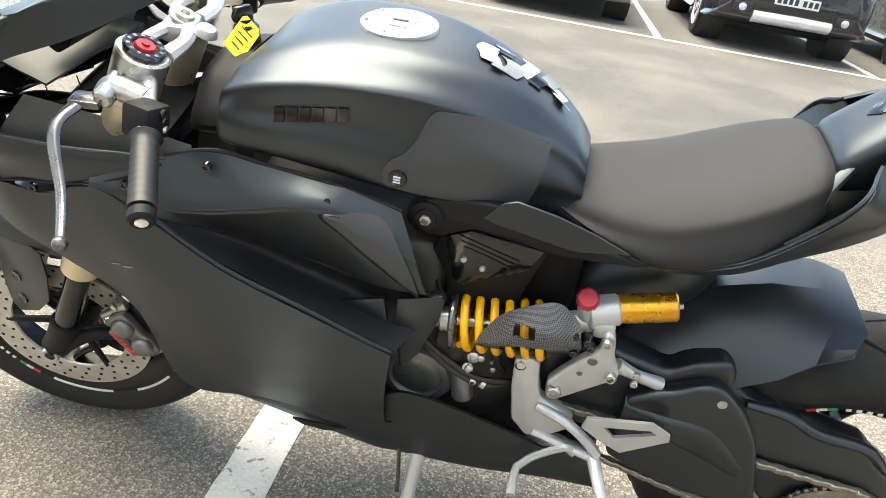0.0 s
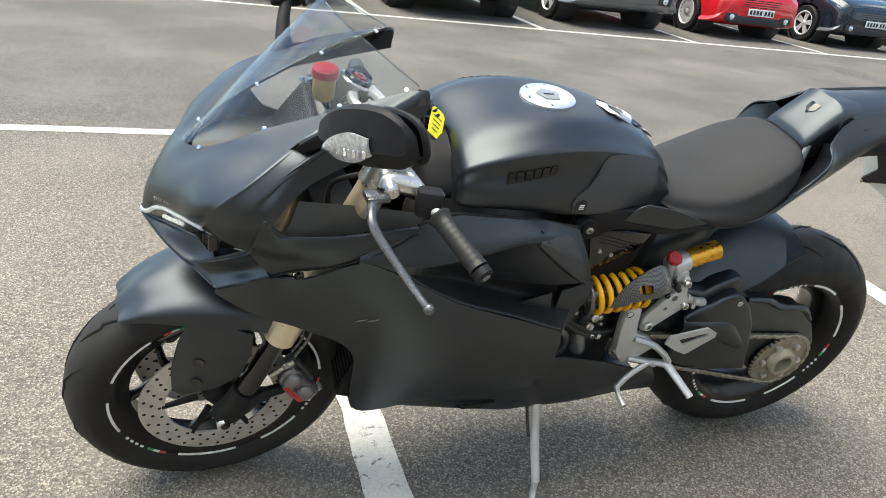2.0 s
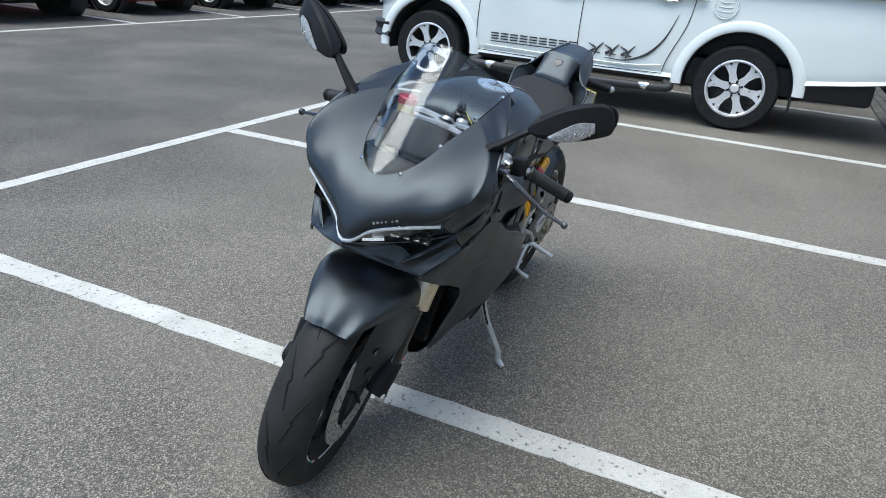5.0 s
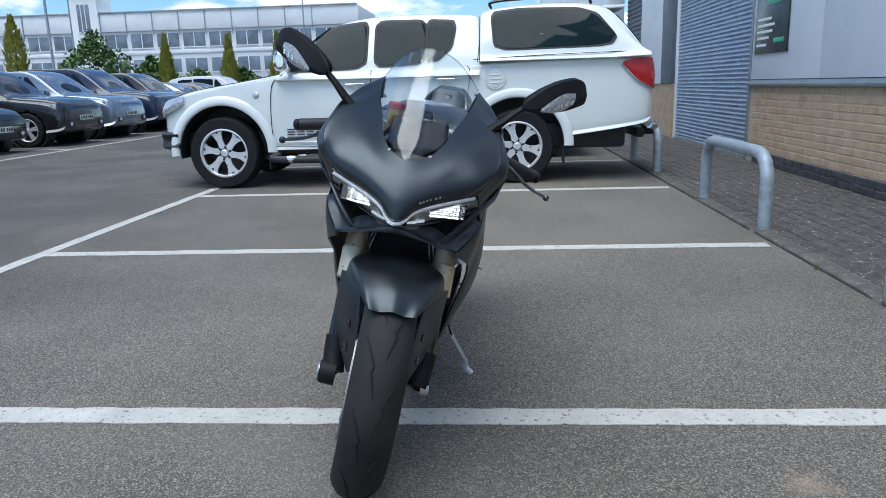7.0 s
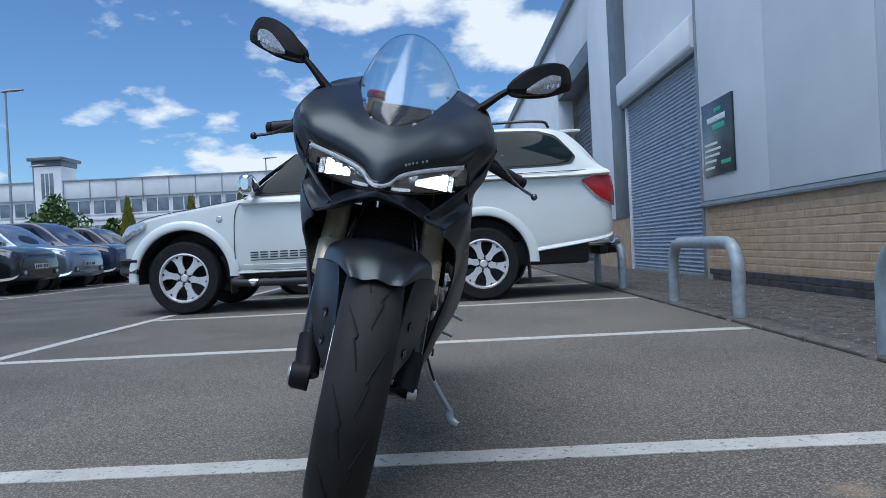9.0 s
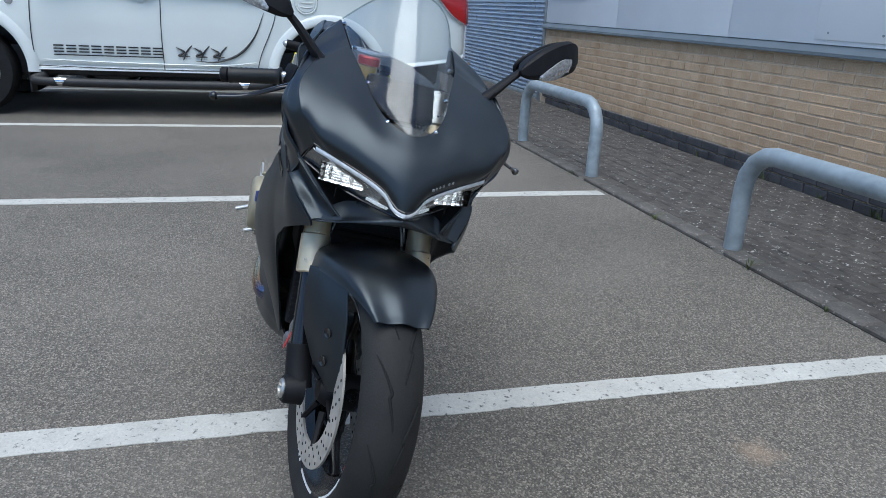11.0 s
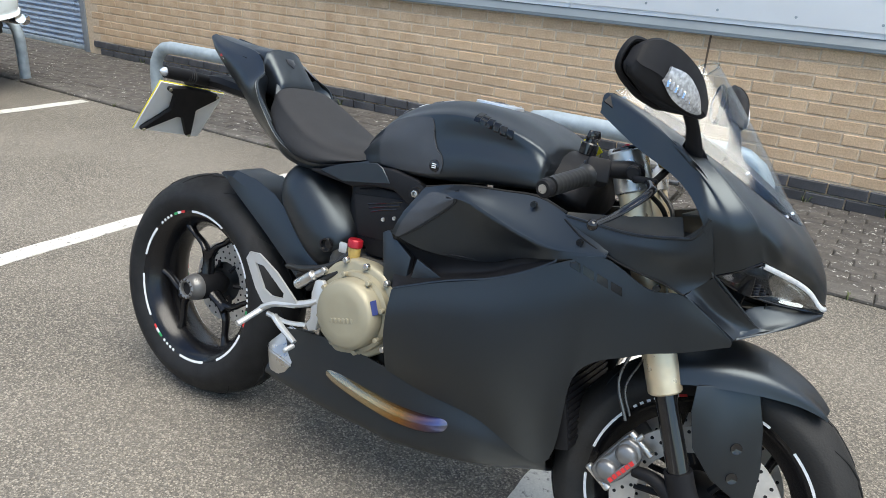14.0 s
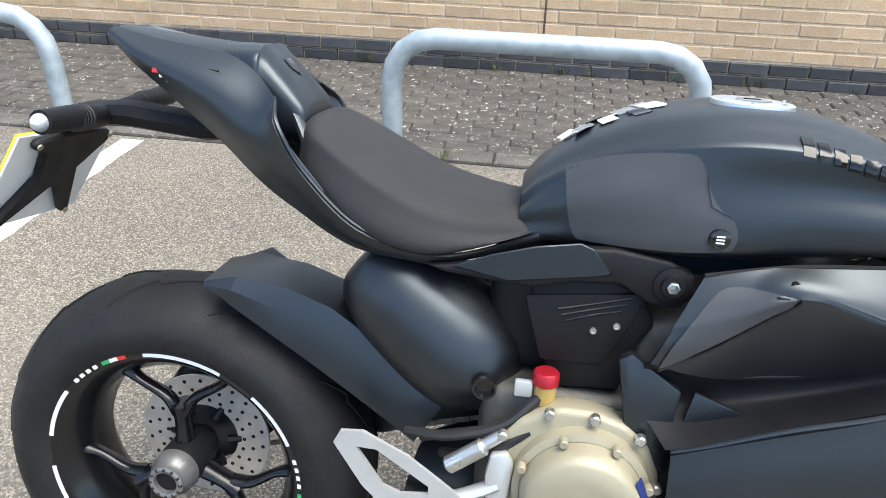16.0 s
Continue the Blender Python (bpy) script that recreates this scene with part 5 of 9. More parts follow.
part("plate_bracket", bm, M_MATT, plate)
for s in (1, -1):
    bm = B()
    tube(bm, [(-.125, s * .025, .918), (-.118, s * .10, .926), (-.118, s * .168, .929)], [.017, .018, .017], 12, 14)
    ind = part("indicator", bm, M_MATT, plate, "slim indicator on a rubber stalk")
    bm = B()
    lathe(bm, [(0, .016), (.008, .012), (.0125, .004), (.0125, -.002)], (-.118, s * .168, .929), (0, s, 0), 18)
    part("lens", bm, M_CLEARLENS, ind)
    for k in range(4):
        bm = B()
        lathe(bm, [(.0165, -.002), (.0195, 0), (.0165, .002)], (-.119, s * (.075 + .008 * k), .924), (0, s, 0), 14)
        part("rib", bm, M_HOSE, ind)
for y, z in ((-.086, -.012), (-.097, -.162), (.064, -.163), (.082, -.008)):
    bm = B()
    q = PM @ Vector((.015, y, z))
    cyl(bm, q, q + PM.to_3x3() @ Vector((.003, 0, 0)), .005, n=10)
    part("screw", bm, M_CHAMP, plate)
# ---- nose, screen and lamps ----
M_DRL = mat("daytime_led", (0.9, 0.9, 0.9), 0.3, emit=(1.0, 0.98, 0.95), emit_strength=1.2)
M_GUIDE = mat("light_guide", (0.72, 0.74, 0.76), 0.15, metal=0.1, var=0.15, scale=60, coat=0.5)
M_INNER = mat("unpainted_inner_plastic", (0.060, 0.057, 0.050), 0.6, var=0.2, scale=12, bump=0.1, bscale=300)
M_BOWL = mat("silver_lamp_bowl", (0.46, 0.47, 0.48), 0.2, metal=0.8, var=0.3, scale=60)
NOSE = [[(1.488, 0, .884), (1.524, 0, .847), (1.548, 0, .806), (1.558, 0, .776), (1.562, 0, .750)],
        [(1.459, .048, .900), (1.502, .056, .865), (1.526, .060, .831), (1.534, .057, .803), (1.531, .048, .783)],
        [(1.408, .076, .930), (1.464, .104, .898), (1.492, .119, .862), (1.502, .120, .832), (1.500, .107, .806)],
        [(1.352, .091, .962), (1.420, .142, .927), (1.464, .172, .886), (1.480, .174, .850), (1.480, .145, .817)],
        [(1.252, .119, 1.012), (1.330, .186, .976), (1.392, .217, .934), (1.438, .213, .888), (1.459, .178, .828)],
        [(1.205, .126, 1.033), (1.290, .197, .985), (1.366, .232, .925), (1.408, .232, .872), (1.428, .188, .806)],
        [(1.118, .134, 1.061), (1.225, .184, 1.016), (1.318, .212, .960), (1.372, .243, .886), (1.390, .191, .786)],
        [(1.110, .138, 1.022), (1.205, .187, .974), (1.303, .215, .930), (1.362, .243, .872), (1.388, .190, .784)]]
NOSE = creased_rows(NOSE, 4, .22)
bm = B()
sheet(bm, [[(x, -y, z) for x, y, z in r] for r in NOSE[:0:-1]] + NOSE, 150, 44, -.005)
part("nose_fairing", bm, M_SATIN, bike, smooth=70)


def lamp_top(f, s, lift=0.0, back=0.0):
    """A place along the lamp's upper edge: 0 at the middle of the nose, 1 at the outer corner."""
    q = cat([(1.563, 0, .747), (1.554, .020, .753), (1.531, .048, .780), (1.500, .107, .803), (1.459, .178, .825)], 61)[round(f * 60)]
    return Vector((q.x - back, s * q.y, q.z + lift))


def lamp_low(f, s, lift=0.0, back=0.0):
    """A place along the lamp's lower edge: 0 at the middle, 1 at the outer tip."""
    q = cat([(1.562, 0, .738), (1.538, .022, .738), (1.504, .056, .742), (1.448, .120, .755), (1.391, .187, .784)], 61)[round(f * 60)]
    return Vector((q.x - back, s * q.y, q.z + lift))


def nose_side(s):
    # dark side strip below the cockpit opening
    bm = B()
    sheet(bm, [[(1.373, s * .243, .884), (1.386, s * .226, .826), (1.388, s * .192, .782), (1.352, s * .200, .741)],
               [(1.326, s * .228, .838), (1.332, s * .226, .808), (1.328, s * .208, .778), (1.312, s * .201, .750)],
               [(1.245, s * .207, .822), (1.243, s * .210, .806), (1.238, s * .208, .788), (1.230, s * .204, .766)],
               [(1.098, s * .179, .821), (1.098, s * .182, .818), (1.098, s * .184, .815), (1.098, s * .185, .811)]], 40, 22, -.005 * s)
    part("nose_strip", bm, M_SATIN, bike)
    # folded top lip of the strip
    bm = B()
    tube(bm, [(1.371, s * .243, .884), (1.352, s * .234, .848), (1.326, s * .227, .838), (1.245, s * .206, .822), (1.16, s * .190, .821), (1.10, s * .179, .821)], .0032, 8, 44)
    part("strip_lip", bm, M_SATIN, bike)
    # dark inner panel, added to close off and darken the opening
    bm = B()
    sheet(bm, [[(1.340, s * .205, .800), (1.330, s * .195, .830), (1.310, s * .165, .868)], [(1.190, s * .160, .800), (1.190, s * .152, .822), (1.190, s * .140, .840)],
               [(1.085, s * .150, .800), (1.085, s * .142, .812), (1.085, s * .135, .822)]], 14, 8, .004 * s)
    part("inner_panel", bm, M_INNER, bike)
    # hollow cheek between the intake's edge and the flank
    bm = B()
    sheet(bm, [[(1.390, s * .190, .784), (1.376, s * .184, .770), (1.362, s * .184, .754), (1.354, s * .199, .740)],
               [(1.428, s * .152, .744), (1.412, s * .148, .727), (1.398, s * .154, .714), (1.396, s * .179, .708)],
               [(1.467, s * .108, .702), (1.459, s * .114, .694), (1.450, s * .126, .684), (1.440, s * .150, .675)]], 24, 20, -.005 * s)
    part("cheek_panel", bm, M_SATIN, bike, smooth=60)
    bm = B()
    tube(bm, [(1.391, s * .189, .786), (1.430, s * .150, .744), (1.467, s * .108, .702), (1.482, s * .092, .698)], [.0022, .0026, .0026, .001], 8, 30)
    tube(bm, [(1.354, s * .200, .741), (1.376, s * .191, .723), (1.398, s * .179, .708), (1.440, s * .150, .675)], [.0035, .0035, .003, .0015], 8, 30)
    part("cheek_edge", bm, M_SATIN, bike)
    # chin: shelf under the lamp that drops to a thin lip
    bm = B()
    sheet(bm, [[(1.530, 0, .738), (1.560, 0, .736), (1.562, 0, .728), (1.552, 0, .720), (1.50, 0, .716)],
               [(1.486, s * .058, .738), (1.518, s * .052, .722), (1.530, s * .053, .714), (1.520, s * .053, .707), (1.46, s * .05, .706)],
               [(1.450, s * .092, .728), (1.480, s * .088, .706), (1.494, s * .092, .699), (1.488, s * .094, .694), (1.43, s * .085, .694)],
               [(1.440, s * .118, .712), (1.466, s * .108, .701), (1.473, s * .108, .692), (1.470, s * .112, .685), (1.41, s * .11, .685)],
               [(1.420, s * .135, .700), (1.440, s * .140, .686), (1.446, s * .142, .680), (1.440, s * .149, .674), (1.39, s * .15, .676)]], 36, 24, -.004 * s)
    part("chin", bm, M_SATIN, bike, smooth=60)
    # dark throat of the intake behind the lamp's lower edge
    bm = B()
    sheet(bm, [[(1.389, s * .186, .784), (1.350, s * .170, .772), (1.345, s * .110, .770), (1.400, s * .030, .756)],
               [(1.428, s * .150, .742), (1.380, s * .135, .735), (1.375, s * .090, .745), (1.420, s * .030, .746)],
               [(1.466, s * .108, .700), (1.420, s * .100, .702), (1.410, s * .070, .722), (1.450, s * .025, .738)]], 18, 14, -.003 * s)
    duct = part("intake_duct", bm, M_GROOVE, bike, "dark air intake below the lamp")
    for f in (.58, .74):
        bm = B()
        p = lamp_low(f, s, -.002, .014)
        tube(bm, [p, p + Vector((-.004, 0, -.024))], .0012, 6, 4)
        part("vane", bm, M_GLOSSBLK, duct)
    # head lamp: pale bowl, reflector cups, lit modules, dark divider, light guide, clear lens
    bm = B()
    sheet(bm, [[lamp_top(f, s, -.004, .006), lamp_top(f, s, 0, .055).lerp(lamp_low(f, s, 0, .055), .4), lamp_low(f, s, .003, .008)] for f in (.25, .45, .65, .85, 1.0)], 26, 10, -.004 * s)
    lamp = part("head_lamp", bm, M_GLOSSBLK, bike, "slim LED head lamp with bright bowl and clear lens")
    bm = B()
    sheet(bm, [[lamp_top(f, s, -.006, .004).lerp(lamp_low(f, s, 0, .004), .04), lamp_top(f, s, 0, .014).lerp(lamp_low(f, s, 0, .014), .20), lamp_top(f, s, 0, .014).lerp(lamp_low(f, s, 0, .014), .75), lamp_top(f, s, 0, .006).lerp(lamp_low(f, s, .004, .006), .92)]
               for f in (.44, .60, .80, .985)], 60, 36, -.001 * s)
    cups = []
    for f, g, w, h in ((.755, .49, .045, .036),):
        cups.append((Matrix.Translation(lamp_top(f, s, 0, .006).lerp(lamp_low(f, s, 0, .006), g)) @ Matrix.Rotation(radians(s * 24), 4, 'Z'), w, h))
    inside = []
    for fc in bm.faces:
        for m_, w, h in cups:
            q = m_.inverted() @ fc.calc_center_median()
            if abs(q.y) < w and abs(q.z) < h / 2:
                inside.append(fc)
                break
    bmesh.ops.delete(bm, geom=inside, context='FACES')
    part("bowl", bm, M_BOWL, lamp, "silvered lamp bowl")
    for m_, w, h in cups:
        bm = B()
        D = -.034
        for x0, x1, y0, y1, z0, z1 in ((D, D + .002, -w, w, -h / 2, h / 2), (D, .002, -w - .0015, -w, -h / 2, h / 2), (D, .002, w, w + .0015, -h / 2, h / 2),
                                       (D, .002, -w - .0015, w + .0015, h / 2, h / 2 + .0015), (D, .002, -w - .0015, w + .0015, -h / 2 - .0015, -h / 2)):
            box(bm, (x0, y0, z0), (x1, y1, z1), 0, 1, m_)
        cup = part("reflector", bm, M_GLOSSBLK, lamp)
        # baffles added to limit the angles from which the LED's glow shows
        for k in range(1, 4):
            bm = B()
            y0 = -w + 2 * w * k / 4
            box(bm, (D + .007, -.0006, -h / 2), (.002, .0006, h / 2), 0, 1, m_ @ Matrix.Translation((0, y0, 0)) @ Matrix.Rotation(radians(-s * 24), 4, 'Z'))
            part("vane", bm, M_GLOSSBLK, cup)
        for k in range(1, 7):
            bm = B()
            box(bm, (D + .008, -w, -.0003), (.001, w, .0003), 0, 1, m_ @ Matrix.Translation((0, 0, -h / 2 + h * k / 7)) @ Matrix.Rotation(radians(5), 4, 'Y'))
            part("louvre", bm, M_GLOSSBLK, cup)
        bm = B()
        box(bm, (D + .0025, -w * .97, -h * .485), (D + .006, w * .97, h * .485), .001, 1, m_)
        part("light_module", bm, M_LED, cup, "lit white LED module")
    # daytime strip along the inner half of the lower edge
    bm = B()
    tube(bm, [lamp_low(f, s, .006, .006) for f in (.30, .42, .54)], [.0030, .0036, .0030], 8, 18)
    part("daytime_light", bm, M_DRL, lamp, "thin lit white light strip")
    # pale light guide that follows the whole upper edge, with fine teeth
    bm = B()
    sheet(bm, [[lamp_top(f, s, .001, -.002), lamp_top(f, s, -.004, -.003), lamp_top(f, s, -.008, .000)] for f in (0, .15, .3, .45, .6, .8, .98)], 44, 5, -.003 * s)
    part("light_guide", bm, M_GUIDE, lamp, "pale clear light guide along the brow")
    bm = B()
    sheet(bm, [[lamp_top(f, s, -.006, -.001), lamp_top(f, s, 0, -.006).lerp(lamp_low(f, s, 0, -.006), .5), lamp_low(f, s, 0, 0)] for f in (.04, .25, .5, .75, 1.0)], 26, 10, -.0015 * s)
    ln = part("lens", bm, M_LENS, lamp, "clear lamp lens")
    ln.visible_shadow = False
    bm = B()
    tube(bm, [lamp_top(f, s, .0035, .001) for f in (0, .1, .2, .35, .5, .75, 1.0)], .0022, 6, 44)
    tube(bm, [lamp_low(f, s, -.001, 0) for f in (0, .2, .4, .6, .8, 1.0)], .0024, 6, 36)
    tube(bm, [lamp_top(1, s), lamp_top(1, s).lerp(lamp_low(1, s), .5) + Vector((.004, s * .002, 0)), lamp_low(1, s)], .0018, 6, 12)
    part("lamp_rim", bm, M_GLOSSBLK, lamp)
    # maker's letters on the nose as bars
    if s > 0:
        for k in range(6):
            bm = B()
            p = lamp_top(.50 + .036 * k, s, .018, .004)
            box(bm, (-.004, -.0030, -.0028), (.0016, .0030, .0028), .0008, 1, Matrix.Translation(p + Vector((.010, .002, 0))))
            part("bar", bm, M_LOGOS, bike, "small pale bar in place of a maker's letter")


both(nose_side)

rows = []
for (ex, ew, ez), (px, pz) in (((1.488, .012, .886), (1.491, .887)), ((1.420, .068, .925), (1.447, .935)), ((1.345, .094, .966), (1.394, 1.005)),
                               ((1.240, .118, 1.019), (1.332, 1.080)), ((1.128, .130, 1.065), (1.272, 1.150))):
    E_, C_ = Vector((ex, ew, ez)), Vector((px, 0, pz))
    r = []
    for f in (0, .38, .72):
        q = E_.lerp(C_, 1 - (1 - f) ** 1.7)
        r.append(Vector((q.x, ew * (1 - f) ** .8, q.z)))
    rows.append(r + [C_] + [Vector((q.x, -q.y, q.z)) for q in reversed(r)])
bm = B()
sheet(bm, rows, 40, 41, .0025)
scr = part("windscreen", bm, M_SCREEN, bike, "clear double bubble windscreen", 60)
scr.visible_shadow = False
bm = B()
tube(bm, cat(rows[-1], 30), .0016, 6, 40)
part("screen_edge", bm, glass("screen_edge", (.75, .8, .8), .1), scr)
for s in (1, -1):
    for x, y, z in ((1.463, .050, .898), (1.362, .084, .955), (1.248, .108, 1.013), (1.147, .126, 1.055)):
        bm = B()
        lathe(bm, [(0, .003), (.0034, .0028), (.0046, .001), (.0046, -.004)], (x, s * y, z), (.55, s * .45, .7), 14)
        part("screen_screw", bm, M_CHROME, scr)
    # inner cockpit panel
    bm = B()
    sheet(bm, [[(1.245, s * .112, 1.008), (1.238, s * .124, .998), (1.232, s * .135, .988)], [(1.18, s * .122, 1.038), (1.172, s * .134, 1.027), (1.165, s * .144, 1.018)],
               [(1.126, s * .131, 1.060), (1.120, s * .142, 1.050), (1.117, s * .150, 1.042)]], 10, 8, .003 * s)
    part("cockpit_panel", bm, M_MATT, bike)
bm = B()
sheet(bm, [[(1.46, .05, .88), (1.475, 0, .875), (1.46, -.05, .88)], [(1.40, .10, .88), (1.40, 0, .89), (1.40, -.10, .88)], [(1.30, .13, .87), (1.30, 0, .87), (1.30, -.13, .87)]], 10, 10, .004)
part("cockpit_floor", bm, M_INNER, bike)
bm = B()
box(bm, (-.012, -.075, -.045), (.012, .075, .045), .008, 3, Matrix.Translation((1.30, 0, .93)) @ Matrix.Rotation(radians(-35), 4, 'Y'))
dash = part("dashboard", bm, M_MATT, bike)
bm = B()
box(bm, (-.014, -.062, -.034), (-.012, .062, .034), .001, 1, Matrix.Translation((1.30, 0, .93)) @ Matrix.Rotation(radians(-35), 4, 'Y'))
part("screen_glass", bm, M_DARKGLASS, dash)


# ---- mirrors ----
M_INDI = mat("indicator_lens", (0.30, 0.31, 0.32), 0.18, metal=0.4, color2=(0.62, 0.63, 0.65), scale=160, bump=0.4, bscale=300)


def mirror(s):
    bm = B()
    slab(bm, [(0, 0), (.022, .0), (.006, .036), (-.012, .05), (-.022, .02)], lambda a, b: (1.318 + a, s * (.176 + b * .55), .965 + b * .75), (-.012, s * .006, .004), .003)
    tube(bm, [(1.312, s * .160, .962), (1.308, s * .190, .984), (1.292 + (.012 if s < 0 else 0), s * .235, 1.028), (1.272 + (.022 if s < 0 else 0), s * .27, 1.056)], [.018, .016, .012, .011], 10, 16, flat=.7)
    st = part("mirror", bm, M_MATT, bike, "rear view mirror with clear indicator lens")
    ring = []
    dx = .022 if s < 0 else 0
    A = Vector((1.300 + dx, s * .250, 1.046)), Vector((1.215 + dx, s * .408, 1.108))
    d = (A[1] - A[0]).normalized()
    up = Vector((0.15, 0, 1))
    up = (up - d * up.dot(d)).normalized()
    fw = d.cross(up) * s

    def rear(f):
        return max(.008, (A[0].x + (A[1].x - A[0].x) * f) - (1.256 + dx - .046 * f)) if f > .05 else .006
    for f, hh, ft in ((0.0, .006, .006), (.10, .020, .018), (.32, .036, .030), (.58, .045, .030), (.82, .043, .024), (.95, .034, .016), (1.0, .020, .010)):
        c = A[0].lerp(A[1], f) + up * (.004 if .2 < f < .9 else 0)
        ring.append([c + up * hh, c + up * hh * .92 + fw * ft * .45, c + up * hh * .88 + fw * ft * .55, c + fw * ft - up * hh * .1, c + fw * ft * .98 - up * hh * .2, c - up * hh * .66 + fw * ft * .74, c - up * hh * .74 + fw * ft * .5, c - up * hh * .74, c - up * hh * .66 - Vector((rear(f) - .006, 0, 0)), c - up * hh * .60 - Vector((rear(f), 0, 0)), c - Vector((rear(f), 0, 0)), c + up * hh * .78 - Vector((rear(f), 0, 0)), c + up * hh * .9 - Vector((rear(f) - .008, 0, 0))])
    bm = B()
    loft(bm, ring, 30, 32)
    part("shell", bm, M_MATT, st, smooth=70)
    bm = B()
    g = []
    for f, z0, z1, ft in ((.20, -.014, -.006, .0265), (.36, -.021, .010, .0325), (.56, -.021, .021, .0318), (.74, -.008, .016, .0280)):
        c = A[0].lerp(A[1], f)
        g.append([c + up * z1 + fw * (ft + .001), c + up * (z0 + z1) / 2 + fw * (ft + .0035), c + up * z0 + fw * (ft - .001)])
    sheet(bm, g, 16, 8, -.004 * s)
    bm2 = B()
    gl = []
    for f, hh in ((.08, .014), (.34, .034), (.66, .042), (.97, .027)):
        c = A[0].lerp(A[1], f) + up * .004 - Vector((rear(f) + .013, 0, 0))
        gl.append([c + up * hh * .9, c - Vector((.001, 0, 0)), c - up * hh * .68])
    sheet(bm2, gl, 14, 8, .002 * s)
    part("mirror_glass", bm2, M_CHROME, st, "silvered mirror glass")
    bm2 = B()
    rim = [c[0] + Vector((.002, 0, 0)) for c in gl] + [c[2] + Vector((.002, 0, 0)) for c in reversed(gl)]
    tube(bm2, rim + rim[:2], .005, 8, 60)
    part("bezel", bm2, M_MATT, st)
    lens = part("indicator", bm, M_INDI, st, "clear faceted indicator lens")
    for k in range(10):
        f = .27 + .046 * k
        c = A[0].lerp(A[1], f) + up * -.006 + fw * (.0345 - abs(f - .5) * .02)
        bm = B()
        box(bm, (-.0028, -.0028, -.006), (.0028, .0028, .006), .001, 1, Matrix.Translation(c))
        part("facet", bm, M_CHROME if k % 2 else M_INDI, lens)


both(mirror)


# ---- side fairings ----
def fairing(s):
    # upper flank from the tank seam to the sharp fold, then the hollow that leads into the air outlet
    flank = [[(.770, s * .158, .800), (.752, s * .172, .765), (.738, s * .181, .738), (.726, s * .184, .712), (.716, s * .183, .690)],
             [(.828, s * .163, .817), (.820, s * .180, .795), (.812, s * .188, .770), (.802, s * .182, .728), (.790, s * .166, .672)],
             [(.874, s * .165, .825), (.876, s * .190, .814), (.878, s * .198, .803), (.882, s * .172, .740), (.878, s * .150, .672)],
             [(.960, s * .166, .833), (.965, s * .190, .803), (.968, s * .201, .782), (.965, s * .172, .735), (.958, s * .152, .688)],
             [(1.034, s * .165, .838), (1.035, s * .194, .788), (1.036, s * .204, .765), (1.035, s * .186, .744), (1.028, s * .172, .718)],
             [(1.102, s * .176, .822), (1.104, s * .199, .774), (1.105, s * .205, .757), (1.107, s * .204, .748), (1.108, s * .203, .739)],
             [(1.205, s * .200, .776), (1.206, s * .202, .774), (1.206, s * .203, .772), (1.206, s * .204, .770), (1.206, s * .204, .768)]]
    flank = [list(r) for r in zip(*creased_rows([list(c) for c in zip(*flank)], 2, .12))]
    bm = B()
    sheet(bm, flank, 60, 40, -.005 * s)
    skin = BVHTree.FromBMesh(bm)
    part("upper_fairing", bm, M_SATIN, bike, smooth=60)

    def drape(x, z, lift):
        hit = skin.ray_cast(Vector((x, s * .5, z)), Vector((0, -s, 0)))[0]
        return Vector((x, (hit.y if hit else s * .185) + s * lift, z))
    # smooth grey insert and its edge
    D = dense([[(.866, 0, .802), (.866, 0, .797), (.864, 0, .790)], [(.828, 0, .803), (.82, 0, .775), (.808, 0, .742)], [(.790, 0, .795), (.779, 0, .755), (.766, 0, .708)],
               [(.760, 0, .755), (.752, 0, .725), (.742, 0, .690)], [(.742, 0, .722), (.735, 0, .705), (.728, 0, .684)]], 24, 14)
    D = [[drape(p.x, p.z, .0028) for p in r] for r in D]
    bm = B()
    sheet(bm, D, 24, 14, -.002 * s)
    part("fairing_insert", bm, M_PAD, bike, "dark grey rubber protective insert", 60)
    bm = B()
    tube(bm, [drape(x, z, .002) for x, z in ((.872, .802), (.870, .792), (.845, .768), (.811, .738), (.768, .704), (.728, .680))], .0013, 6, 40)
    part("panel_gap", bm, M_GROOVE, bike)
    # floor of the air outlet
    bm = B()
    sheet(bm, [[(.716, s * .180, .690), (.712, s * .160, .665), (.715, s * .150, .61), (.752, s * .196, .572)],
               [(.790, s * .166, .674), (.79, s * .148, .662), (.80, s * .142, .615), (.80, s * .206, .591)],
               [(.958, s * .152, .690), (.95, s * .146, .684), (.945, s * .150, .655), (.94, s * .208, .647)],
               [(1.028, s * .172, .720), (1.03, s * .170, .714), (1.03, s * .172, .698), (1.03, s * .208, .684)],
               [(1.108, s * .203, .739), (1.110, s * .202, .736), (1.112, s * .203, .735), (1.114, s * .206, .733)]], 36, 22, -.004 * s)
    part("air_outlet", bm, M_MATT, bike, "scooped dark air outlet", 60)
    # rolled lip of the main panel
    bm = B()
    tube(bm, [(.757, s * .204, .575), (.80, s * .209, .594), (.89, s * .212, .632), (.985, s * .212, .664), (1.05, s * .211, .695), (1.095, s * .209, .723), (1.112, s * .207, .738), (1.100, s * .204, .750)], [.003, .004, .004, .004, .004, .004, .003, .002], 8, 60)
    part("panel_lip", bm, M_SATIN, bike)
    # main panel
    bm = B()
